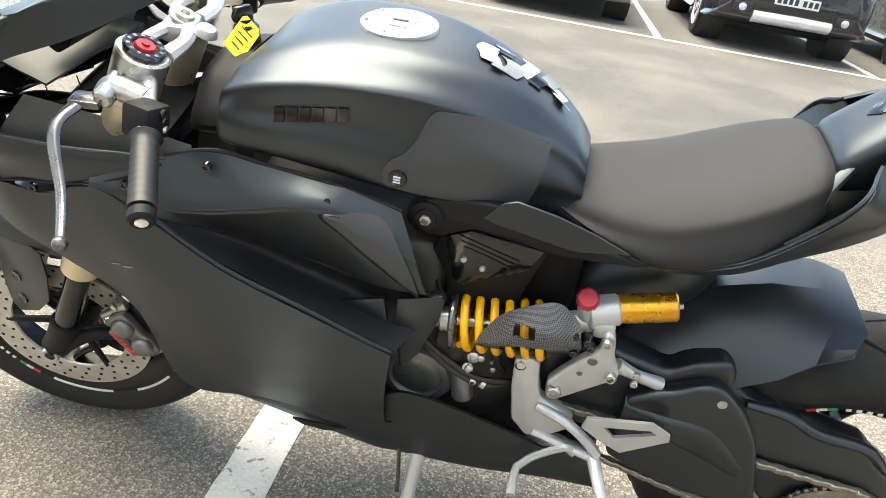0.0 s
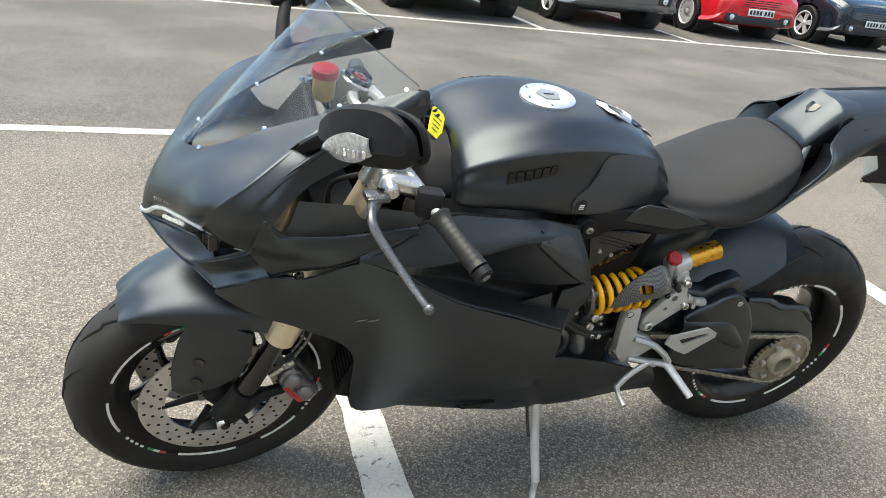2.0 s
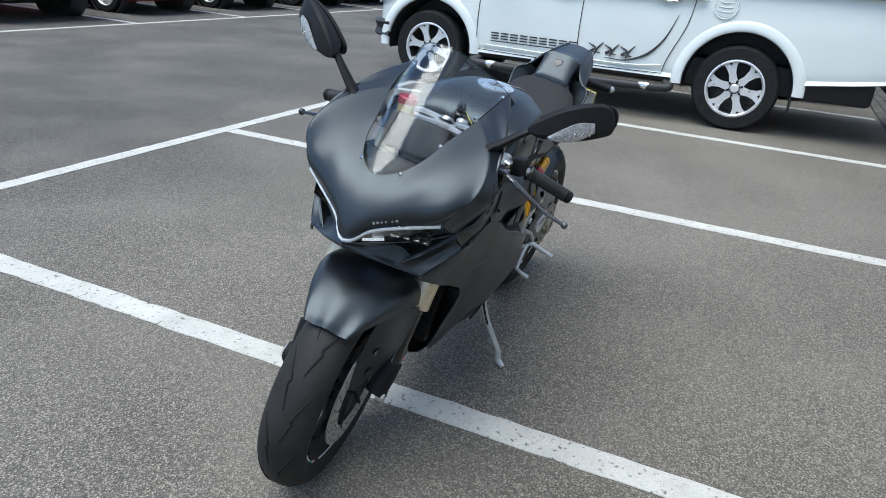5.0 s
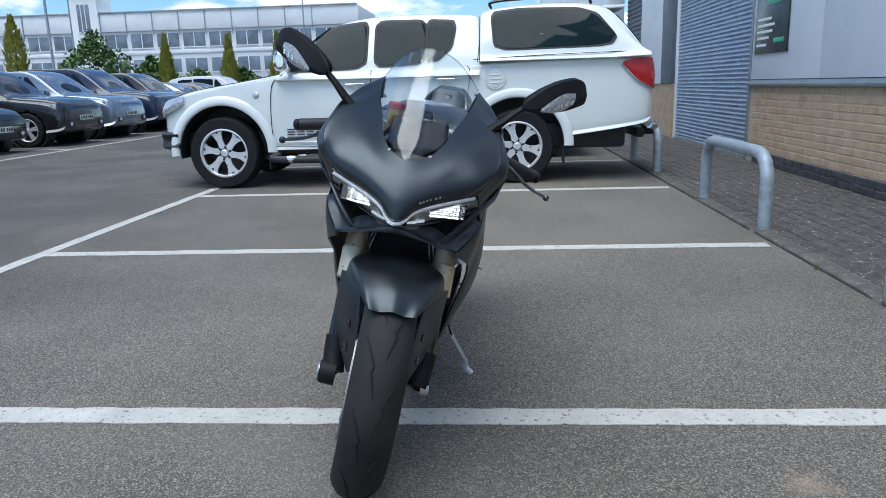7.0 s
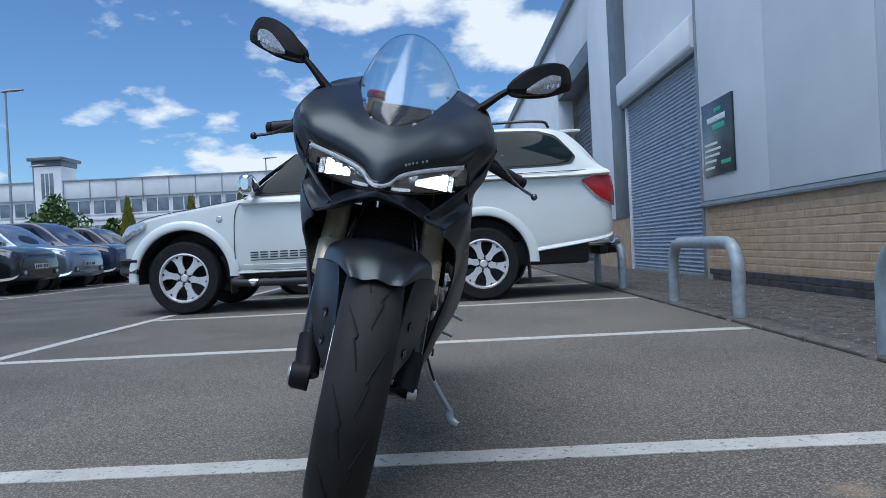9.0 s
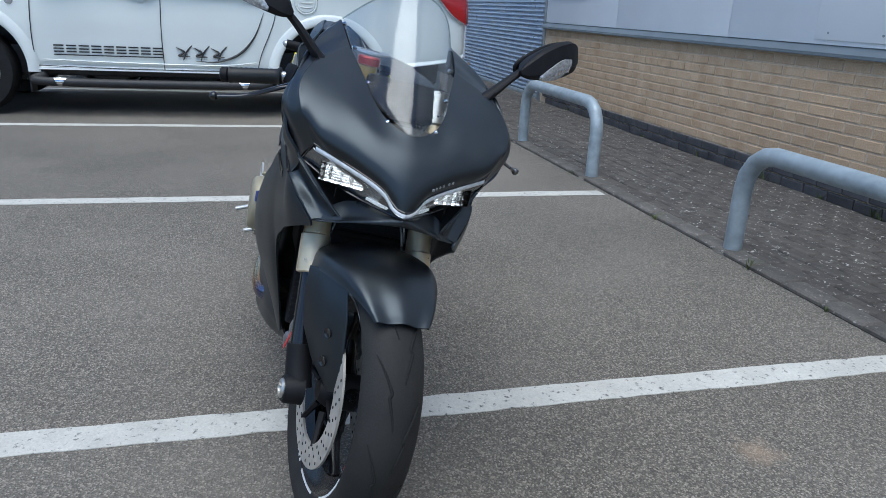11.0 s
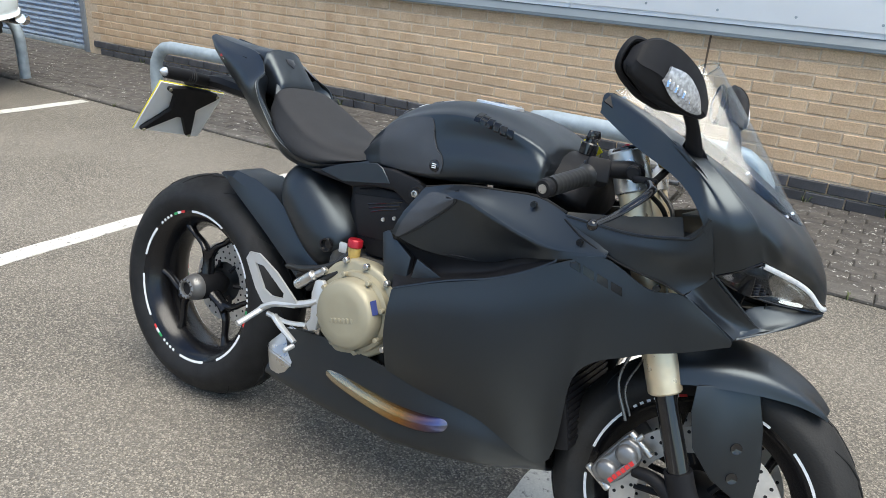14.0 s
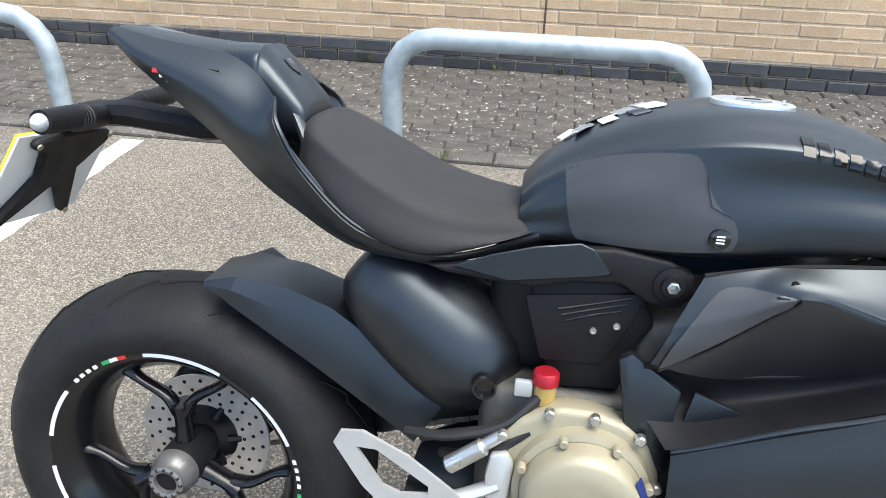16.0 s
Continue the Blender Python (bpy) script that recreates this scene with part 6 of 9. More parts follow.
    sheet(bm, [[(.757, s * .205, .573), (.758, s * .214, .51), (.758, s * .206, .45), (.758, s * .178, .380)],
               [(.870, s * .214, .622), (.865, s * .223, .55), (.86, s * .212, .455), (.86, s * .172, .362)],
               [(1.010, s * .214, .674), (1.005, s * .223, .58), (1.0, s * .208, .465), (.99, s * .158, .348)],
               [(1.118, s * .210, .735), (1.122, s * .214, .62), (1.138, s * .188, .48), (1.150, s * .130, .300)],
               [(1.200, s * .204, .767), (1.200, s * .206, .69), (1.195, s * .196, .60), (1.188, s * .180, .525)],
               [(1.290, s * .198, .733), (1.290, s * .197, .695), (1.290, s * .192, .645), (1.290, s * .184, .602)],
               [(1.352, s * .199, .739), (1.354, s * .197, .705), (1.357, s * .190, .670), (1.360, s * .180, .632)],
               [(1.400, s * .177, .705), (1.401, s * .176, .690), (1.402, s * .172, .672), (1.404, s * .166, .650)],
               [(1.440, s * .150, .674), (1.440, s * .149, .671), (1.440, s * .148, .668), (1.438, s * .147, .664)]], 60, 36, -.005 * s)
    side = BVHTree.FromBMesh(bm)
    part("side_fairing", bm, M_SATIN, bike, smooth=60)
    for x, y, z in ((.866, .1895, .812), (1.036, .187, .828), (1.150, .207, .783), (1.304, .199, .738)):
        screwhead(x, s * (y + .001), z, s, bike)
    # model mark on the right as slanted bars, a small signature on the left
    def on_side(x, z, lift):
        hit = side.ray_cast(Vector((x, s * .5, z)), Vector((0, -s, 0)))[0]
        return (x, (hit.y if hit else s * .2) + s * lift, z)
    for k in range(4 if s < 0 else 2):
        x0, z0, l, h = (1.140 + .028 * k, .744 - .0075 * k, .022, .016) if s < 0 else (1.155 + .022 * k, .640 - .003 * k, .018, .004)
        bm = B()
        sheet(bm, [[on_side(x0 + l * i / 2 + j * .002, z0 - .0032 * i + h * (.5 - j / 2), .0016) for j in range(3)] for i in range(3)], 4, 4, .001 * s)
        part("bar", bm, M_LOGO if s < 0 else M_LOGOS, bike, "gloss black bar in place of a model mark" if s < 0 else "thin pale signature bar")


def seams(s):
    """Dark gaps between the panels."""
    for pts, r in (([(.770, s * .159, .804), (.870, s * .166, .828), (.960, s * .167, .837), (1.034, s * .166, .842), (1.102, s * .177, .826)], .0032),
                   ([(1.104, s * .186, .815), (1.153, s * .199, .790), (1.230, s * .2055, .765), (1.312, s * .2025, .750), (1.352, s * .2015, .740)], .0018),
                   ([(.748, s * .180, .384), (.86, s * .174, .366), (.99, s * .160, .352), (1.08, s * .146, .33), (1.150, s * .131, .303)], .0016)):
        bm = B()
        tube(bm, pts, r, 6, len(pts) * 8)
        part("panel_gap", bm, M_GROOVE, bike)


both(fairing)
both(seams)
# lower fairing and belly in two shells
for s, up_, out_ in ((1, .028, 0.0), (-1, 0.0, 1.0)):
    bm = B()
    k_ = .045 * out_
    sheet(bm, [[(1.150, s * .128, .302), (1.150, s * .105, .270), (1.148, s * .06, .250), (1.148, 0, .245)],
               [(.990, s * .156, .348), (.99, s * (.148 + k_ * .3), .285 + up_), (.985, s * (.098 + k_ * .7), .222 + up_), (.98, 0, .20 + up_)],
               [(.80, s * .176, .376 + up_ * 1.2), (.80, s * (.162 + k_ * .3), .275 + up_), (.80, s * (.110 + k_), .200 + up_), (.80, 0, .182 + up_)],
               [(.735, s * .177, .382 + up_ * 2.8), (.735, s * (.161 + k_ * .3), .278 + up_), (.735, s * (.110 + k_), .200 + up_), (.735, 0, .182 + up_)],
               [(.60, s * .170, .388 + up_ * 1.5), (.60, s * (.158 + k_ * .3), .280 + up_), (.60, s * (.108 + k_), .200 + up_), (.60, 0, .182 + up_)],
               [(.47, s * .150, .370), (.47, s * (.144 + k_ * .3), .285 + up_), (.46, s * (.10 + k_), .206 + up_), (.46, 0, .19 + up_)],
               [(.395, s * .118, .345), (.375, s * .128, .275 + up_), (.36, s * (.10 + k_ * .8), .212 + up_), (.36, 0, .20 + up_)]], 44, 24, -.005 * s)
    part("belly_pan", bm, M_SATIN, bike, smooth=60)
    bm = B()
    if s > 0:   # slim slot
        slab(bm, [(.83, .318), (.93, .316), (.91, .306), (.87, .304)], xz(.1635), (0, .006, 0), .001)
        part("slot", bm, M_GROOVE, bike)
    else:
        slab(bm, [(.745, .335), (.79, .345), (.775, .318), (.755, .315)], xz(-.170), (0, -.006, 0), .001)
        part("slot", bm, M_GROOVE, bike)
        screwhead(.79, -.170, .318, -1, bike, .012, M_CHAMP)
# exhaust on the right
bm = B()
tube(bm, [(.55, -.138, .306), (.60, -.158, .301), (.70, -.171, .291), (.80, -.174, .285), (.885, -.163, .294), (.95, -.125, .326)], .0215, 20, 44)
part("exhaust_pipe", bm, M_TI, bike, "heat-tinted steel exhaust pipe", 60)
bm = B()
hull = [(.330, -.125, .287), (.382, -.105, .350), (.440, -.118, .345), (.372, -.158, .289), (.450, -.160, .274), (.412, -.152, .220), (.366, -.142, .214), (.330, -.06, .287), (.366, -.06, .214), (.44, -.06, .34), (.44, -.06, .22)]
bmesh.ops.convex_hull(bm, input=[bm.verts.new(p) for p in hull])
bmesh.ops.bevel(bm, geom=bm.edges[:], offset=.003, segments=2, affect='EDGES')
out = part("silencer_end", bm, M_STEEL, bike, "brushed silencer outlet", 30)
bm = B()
lathe(bm, [(.0, -.004), (.022, -.003), (.024, .001)], (.3445, -.098, .250), (-.87, -.25, -.43), 20)
part("outlet_hole", bm, M_GROOVE, out)

# radiator and engine
bm = B()
box(bm, (-.02, -.13, -.17), (.02, .13, .17), .006, 2, Matrix.Translation((1.13, 0, .50)) @ Matrix.Rotation(radians(-16), 4, 'Y'))
rad = part("radiator", bm, M_MATT, bike, "black finned radiator")
RM = Matrix.Translation((1.13, 0, .50)) @ Matrix.Rotation(radians(-16), 4, 'Y')
for k in range(24):
    z = -.155 + .0135 * k
    bm = B()
    box(bm, (.019, -.125, z), (.0235, .125, z + .007), m=RM)
    part("fin", bm, M_MATT, rad)
bm = B()
box(bm, (-.02, -.12, -.05), (.02, .12, .05), .006, 2, Matrix.Translation((1.235, 0, .66)) @ Matrix.Rotation(radians(-10), 4, 'Y'))
oc = part("oil_cooler", bm, M_MATT, bike)
for k in range(8):
    bm = B()
    box(bm, (.019, -.11, -.045 + .012 * k), (.023, .11, -.04 + .012 * k), m=Matrix.Translation((1.235, 0, .66)) @ Matrix.Rotation(radians(-10), 4, 'Y'))
    part("fin", bm, M_MATT, oc)
bm = B()
box(bm, (.50, -.135, .30), (.80, .078, .60), .03, 3)
part("crankcase", bm, M_ENGINE, bike)
bm = B()
box(bm, (.70, -.11, .42), (1.05, .11, .72), .03, 3)
part("cylinder", bm, M_ENGINE, bike)
bm = B()
box(bm, (.50, -.085, .60), (.72, .085, .80), .03, 3)
part("air_box", bm, M_MATT, bike)
bm = B()
lathe(bm, [(0, .006), (.046, .008), (.071, .006), (.078, .0), (.082, -.012), (.084, -.05)], (.640, -.229, .484), (0, -1, .0), 56)
clutch = part("clutch_cover", bm, M_CHAMP, bike, "champagne coloured round clutch cover", 50)
bm = B()
lathe(bm, [(.084, .0), (.094, -.004), (.096, -.02), (.102, -.06), (.10, -.10)], (.640, -.195, .484), (0, -1, 0), 40)
part("clutch_housing", bm, M_CHAMP, clutch)
for k in range(8):
    a = 2 * math.pi * k / 8 + .35
    bm = B()
    p = Vector((.640 + .091 * math.cos(a), -.198, .484 + .091 * math.sin(a)))
    cyl(bm, p, p + Vector((0, -.014, 0)), .0062, n=10, bevel=.0012)
    part("bolt", bm, M_CHAMP, clutch)
for k in range(6):
    bm = B()
    box(bm, (.610 + .011 * k, -.2375, .459 + .003 * k), (.618 + .011 * k, -.235, .470 + .003 * k), .001)
    part("bar", bm, M_CHAMP, clutch)
bm = B()
sheet(bm, [[(.7165, -.2255, .506), (.7195, -.221, .507), (.7235, -.214, .508)], [(.704, -.2255, .535), (.707, -.221, .537), (.711, -.214, .539)]], 4, 6, .0015)
part("sticker", bm, M_BLUE, clutch, "small blue sticker")
bm = B()
slab(bm, [(.530, .540), (.560, .575), (.610, .600), (.660, .600), (.705, .585), (.735, .560), (.755, .515), (.758, .46), (.735, .41), (.690, .375), (.60, .365), (.545, .40), (.525, .46)], xz(-.130), (0, -.045, 0), .010, 2)
case = part("engine_case", bm, M_CHAMP, bike, "cast engine side case", 50)
for x, z in ((.540, .552), (.600, .594), (.660, .594), (.722, .572), (.752, .500), (.740, .420), (.535, .430)):
    bm = B()
    cyl(bm, (x, -.172, z), (x, -.186, z), .0075, n=10, bevel=.002)
    part("bolt", bm, M_STEEL, case)
# clutch slave hose cluster and pump, right
bm = B()
for pts in ([(.40, -.15, .52), (.47, -.17, .535), (.54, -.165, .56), (.585, -.15, .60)], [(.42, -.13, .50), (.50, -.16, .54), (.58, -.16, .562), (.68, -.15, .575)],
            [(.45, -.12, .47), (.52, -.17, .515), (.60, -.165, .575)]):
    tube(bm, pts, .0075, 8, 24)
part("hose", bm, M_HOSE, bike)
bm = B()
cyl(bm, (.455, -.185, .495), (.505, -.185, .535), .013, n=14, bevel=.003)
cyl(bm, (.50, -.18, .53), (.525, -.175, .548), .009, n=12)
part("rear_master_cylinder", bm, M_STEEL, bike)
bm = B()
lathe(bm, [(0, .0), (.014, .0), (.0155, .006), (.0155, .028), (.0, .028)], (.577, -.142, .590), (0, 0, 1), 20)
pot = part("fluid_pot", bm, M_FLUID, bike, "amber fluid pot with red cap")
bm = B()
lathe(bm, [(0.016, .0), (.0185, .002), (.0185, .017), (.016, .020), (0, .020)], (.577, -.142, .618), (0, 0, 1), 24)
part("cap", bm, M_RED, pot)
bm = B()
box(bm, (.535, -.150, .597), (.56, -.140, .622), .003)
part("tab", bm, M_SILVER, pot)

# ---- frame, silencer shroud, swing arm ----
def subframe(s):
    up = .018 if s > 0 else .008       # the left frame rail sits higher

    def lift(pts):
        return [(x, z + up) for x, z in pts]
    bm = B()
    slab(bm, lift([(.405, .765), (.50, .778), (.575, .806), (.65, .812), (.72, .803), (.752, .786), (.756, .758), (.735, .738), (.70, .742), (.66, .765), (.60, .762), (.545, .748), (.49, .752), (.43, .757)]), xz(s * .118), (0, s * .022, 0), .007, 3)
    fr = part("subframe", bm, M_MATT, bike)
    bm = B()
    slab(bm, lift([(.545, .745), (.60, .757), (.66, .760), (.70, .738), (.715, .70), (.69, .66), (.68, .60), (.60, .595), (.575, .63)]), xz(s * .104), (0, s * .014, 0), .005, 2)
    part("battery_cover", bm, M_MATT, bike)
    bm = B()
    slab(bm, [(.697, .751), (.660, .769), (.552, .760), (.569, .719), (.666, .666), (.677, .676)] if s > 0 else [(.539, .739), (.701, .758), (.674, .685), (.649, .647), (.568, .645)], xz(s * .118), (0, s * .006, 0), .004, 2)
    part("cover_panel", bm, M_GLOSSBLK if s > 0 else M_MATT, bike)
    for x, z in ((.635, .690), (.665, .700)):
        screwhead(x, s * .125, z + up, s, fr, .005, M_STEEL)
    bm = B()
    lathe(bm, [(0, .004), (.007, .004), (.009, .009), (.014, .009), (.016, .004), (.024, .002), (.026, -.01)], (.725, s * .141, .772 + up), (0, s, 0), 24)
    pv = part("pivot", bm, M_MATT, fr)
    bm = B()
    lathe(bm, [(0, .0), (.004, .0), (.006, .008), (.0085, .007), (.0085, 0)], (.725, s * .146, .772 + up), (0, s, 0), 6)
    part("bolt", bm, M_STEEL, pv)
    bm = B()
    slab(bm, [(x - .012, z + (.020 if s > 0 else 0)) for x, z in ((.452, .777), (.503, .798), (.560, .815), (.617, .825), (.635, .818), (.661, .787), (.640, .781), (.528, .763))], xz(s * .139), (0, s * .0035, 0), .0015, 1)
    part("frame_insert", bm, M_SATIN, fr)
    for k in range(3):
        bm = B()
        tube(bm, [(.585 + .006 * k, s * .1245, .716 + up - .008 * k), (.63, s * .1245, .728 + up - .008 * k), (.68 - .006 * k, s * .1245, .742 + up - .010 * k)], .0016, 5, 10)
        part("rib", bm, M_GLOSSBLK, fr)
    # wedge plate by the outlet
    bm = B()
    wedge = [(.680, .680), (.697, .690), (.766, .643), (.763, .602), (.762, .571), (.764, .514), (.756, .518), (.706, .554)]
    if s > 0:
        wedge = [(.690, .664), (.696, .674), (.762, .650), (.764, .60), (.748, .507), (.740, .510), (.720, .545), (.697, .618)]
    slab(bm, wedge, xz(s * .150), (0, s * .018, 0), .004, 2)
    part("frame_plate", bm, M_SATIN, bike)
    bm = B()
    slab(bm, [(.782, .646), (.853, .620), (.776, .567), (.770, .582)], xz(s * .160), (0, s * .008, 0), .003, 2)
    part("inner_flap", bm, M_SATIN, bike)


both(subframe)
bm = B()
c0, c1 = Vector((.344, -.040, .711)), Vector((.496, -.050, .586))
d = (c1 - c0).normalized()
u = Vector((0, 1, 0)) - d * d.y
u.normalize()
v = d.cross(u)
rings = []
for f, r in ((-.26, .015), (-.24, .046), (-.14, .068), (.05, .086), (.3, .093), (.55, .096), (.8, .095), (1.02, .085), (1.16, .062), (1.25, .038), (1.27, .012)):
    c = c0.lerp(c1, f)
    rings.append([c + (u * math.cos(2 * math.pi * k / 10) * r * 1.0 + v * math.sin(2 * math.pi * k / 10) * r) for k in range(10)])
loft(bm, rings, 40, 40)
ram = part("silencer_shroud", bm, M_SATIN, bike, "rounded matt black silencer shroud", 60)
bm = B()
lathe(bm, [(0, -.006), (.013, -.006), (.014, .003), (.017, .003), (.018, -.004)], (.508, -.147, .602), (.05, -1, -.02), 22)
part("port", bm, M_GLOSSBLK, ram)
bm = B()
tube(bm, [c0 + v * -.081 + d * .03 - u * .02, c0 + v * -.060 + d * .045 - u * .062, c0 + v * -.01 + d * .035 - u * .0825, c0 + v * .04 + d * .0 - u * .068], .0013, 5, 24)
part("seam", bm, M_GROOVE, ram)
bm = B()
lathe(bm, [(0, .004), (.006, .003), (.007, 0)], (.408, -.072, .722), (.3, -.6, .6), 12)
part("bolt", bm, M_PLATEW, ram)

# swing arm on the left, chain, sprocket
bm = B()
slab(bm, [(.55, .44), (.55, .56), (.44, .600), (.40, .588), (.335, .572), (.306, .597), (.254, .622), (.236, .606), (.230, .578), (.199, .552), (.15, .547), (.083, .522), (.043, .515), (.0, .506), (-.07, .445), (-.115, .375), (-.11, .30), (-.06, .262), (.0, .258), (.06, .285), (.12, .345), (.21, .362), (.32, .362), (.42, .405)],
     xz(.060), (0, .055, 0), .016, 3)
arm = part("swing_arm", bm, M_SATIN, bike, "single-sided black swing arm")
bm = B()
slab(bm, [(.385, .43), (.385, .525), (.350, .548), (.318, .560), (.290, .582), (.262, .590), (.243, .580), (.205, .545), (.168, .488), (.143, .421), (.125, .36), (.112, .322), (.239, .331), (.342, .360), (.385, .385)], xz(.110), (0, .032, 0), .015, 4)
part("arm_cover", bm, M_SATIN, arm)
bm = B()
loft(bm, [[(.385, .128, .520), (.385, .146, .505), (.385, .146, .47), (.385, .128, .455)], [(.32, .130, .510), (.32, .150, .496), (.32, .148, .465), (.32, .130, .450)],
          [(.24, .130, .500), (.24, .149, .482), (.24, .146, .44), (.24, .130, .425)], [(.17, .128, .440), (.17, .142, .425), (.17, .140, .395), (.17, .128, .38)]], 20, 20)
part("arm_ridge", bm, M_SATIN, arm)
bm = B()
tube(bm, [(.205, .118, .552), (.14, .118, .546), (.083, .116, .520), (.0, .112, .506), (-.05, .108, .462)], [.008, .011, .012, .011, .008], 10, 30, flat=.8)
part("arm_edge", bm, M_SATIN, arm)
for x, z, y in ((.248, .561, .141),):
    screwhead(x, y, z, 1, arm, .008, M_STEEL)
bm = B()
SPK = AXLE_R + Vector((0, .128, 0))
lathe(bm, [(.045, -.004), (.082, -.004), (.082, .004), (.045, .004)], SPK, (0, 1, 0), 48, closed=True)
for k in range(38):
    a = 2 * math.pi * k / 38
    box(bm, (.080, -.003, -.0035), (.088, .003, .0035), .001, 1, Matrix.Translation(SPK) @ Matrix.Rotation(a, 4, 'Y'))
spr = part("sprocket", bm, M_CHAIN, bike, "worn steel rear sprocket")
bm = B()
lathe(bm, [(.026, .022), (.036, .022), (.040, .016), (.044, .004), (.066, .002), (.066, -.006)], SPK, (0, 1, 0), 36)
lathe(bm, [(.026, .022), (.024, -.01)], SPK, (0, 1, 0), 36)
part("sprocket_carrier", bm, M_CHAMP, spr)
for k in range(6):
    a = 2 * math.pi * k / 6
    bm = B()
    p = SPK + Vector((.058 * math.cos(a), .002, .058 * math.sin(a)))
    cyl(bm, p, p + Vector((0, .012, 0)), .009, n=6, bevel=.001)
    part("nut", bm, M_STEEL, spr)
# chain links round sprocket and along both runs
bm = B()
front_c, fr_r, re_r = Vector((.515, .128, .43)), .036, .087
ang = [math.pi / 2 + math.pi * i / 21 for i in range(22)]
loop = [SPK + Vector((math.cos(a) * re_r, 0, math.sin(a) * re_r)) for a in ang]
loop += [Vector(loop[-1]).lerp(front_c + Vector((.0, 0, -fr_r)), i / 34) for i in range(1, 34)]
loop += [front_c + Vector((math.cos(a) * fr_r, 0, math.sin(a) * fr_r)) for a in [-math.pi / 2 + math.pi * i / 8 for i in range(9)]]
loop += [(front_c + Vector((0, 0, fr_r))).lerp(loop[0], i / 34) for i in range(1, 34)]
for i, p in enumerate(loop):
    q = loop[(i + 1) % len(loop)]
    mid = (p + q) / 2
    dd = (q - p)
    a = math.atan2(-dd.z, dd.x)
    w = .0075 if i % 2 else .0055
    box(bm, (-dd.length * .62, -w, -.0058), (dd.length * .62, w, .0058), .002, 1, Matrix.Translation(mid) @ Matrix.Rotation(a, 4, 'Y'))
tagged(part("drive_chain", bm, M_CHAIN, bike, "steel drive chain"))
# right side hub nut
bm = B()
lathe(bm, [(.019, .0), (.020, .010), (.026, .012), (.030, .009), (.032, -.004), (.037, -.010), (.040, -.03)], AXLE_R + Vector((0, -.098, 0)), (0, -1, 0), 32)
lathe(bm, [(.019, .0), (.018, -.05), (0, -.05)], AXLE_R + Vector((0, -.098, 0)), (0, -1, 0), 32)
nut = part("hub_nut", bm, M_CAL, bike, "large machined hub nut")
bm = B()
for k in range(12):
    a = 2 * math.pi * k / 12
    box(bm, (.023, -.0125, -.0025), (.0295, -.009, .0025), .001, 1, Matrix.Translation(AXLE_R + Vector((0, -.098, 0))) @ Matrix.Rotation(a, 4, 'Y'))
part("notch", bm, M_GLOSSBLK, nut)
# rear hugger
rows = []
for lx, lz, ux, uz, ax_, az_ in ((.082, .682, .071, .688, .098, .684), (.112, .664, .122, .701, .138, .655), (.180, .620, .200, .692, .178, .612), (.245, .578, .268, .668, .228, .578),
                             (.305, .537, .345, .615, .300, .530), (.351, .505, .400, .570, .350, .500), (.40, .47, .442, .528, .40, .465)):
    rows.append([(lx + .004, -.099, lz), (lx * .4 + ux * .6, -.098, lz * .4 + uz * .6), (ux, -.088, uz), (ux + .004, 0, uz + .007), (ux - .010, .046, uz - .012), (ux * .4 + ax_ * .6, .092, uz * .4 + az_ * .6 - .008), (ax_, .112, az_ - .004)])
bm = B()
sheet(bm, rows, 7, 7, -.004)
part("rear_hugger", bm, M_SATIN, bike, "angular black rear mudguard", 22)

# ---- rear shock on the left ----
def ring_plate(bm, outer, inner, place, depth):
    """A flat plate with a hole: outer and inner outlines are star-shaped about the hole's middle."""
    cx, cz = sum(p[0] for p in inner) / len(inner), sum(p[1] for p in inner) / len(inner)

    def reach(poly, a):
        dx, dz, best = math.cos(a), math.sin(a), 0
        for (x0, z0), (x1, z1) in zip(poly, poly[1:] + poly[:1]):
            ex, ez = x1 - x0, z1 - z0
            det = dx * -ez + ex * dz
            if abs(det) > 1e-12:
                t = ((x0 - cx) * -ez + ex * (z0 - cz)) / det
                u = (dx * (z0 - cz) - dz * (x0 - cx)) / det
                if t > 0 and -1e-6 <= u <= 1 + 1e-6:
                    best = max(best, t)
        return (cx + dx * best, cz + dz * best)
    angles = sorted(math.atan2(z - cz, x - cx) for x, z in outer + inner)
    dv = Vector(depth)
    loops = [[bm.verts.new(Vector(place(*reach(p, a))) + o) for a in angles] for p, o in ((outer, Vector()), (inner, Vector()), (inner, dv), (outer, dv))]
    n = len(angles)
    for la, lb in zip(loops, loops[1:] + loops[:1]):
        for i in range(n):
            bm.faces.new((la[i], la[(i + 1) % n], lb[(i + 1) % n], lb[i]))
    bmesh.ops.recalc_face_normals(bm, faces=bm.faces)


S0, S1 = Vector((.664, .128, .600)), Vector((.536, .126, .615))
d = S1 - S0
u, v = frame_of(d)
bm = B()
pts = []
for i in range(85):
    t = i / 84
    a = 2 * math.pi * 6.0 * t + 1.2
    w = max(0, t - .10) / .90 if t > .10 else 0
    pts.append(S0 + d * (t * .5 if t < .1 else .05 + .95 * w) + (u * math.cos(a) + v * math.sin(a)) * .041)
tube(bm, pts, .0066, 10, 340)
shock = part("rear_shock", bm, M_YELLOW, bike, "rear shock with yellow coil spring", 70)
n_ = d.normalized()
bm = B()
cyl(bm, S0 - n_ * .016, S0 - n_ * .006, .046, n=32, bevel=.003)
part("spring_seat", bm, M_DGREY, shock)
bm = B()
cyl(bm, S0 - n_ * .034, S0 - n_ * .016, .020, n=24, bevel=.003)
cyl(bm, S0 - n_ * .040, S0 - n_ * .034, .014, n=20)
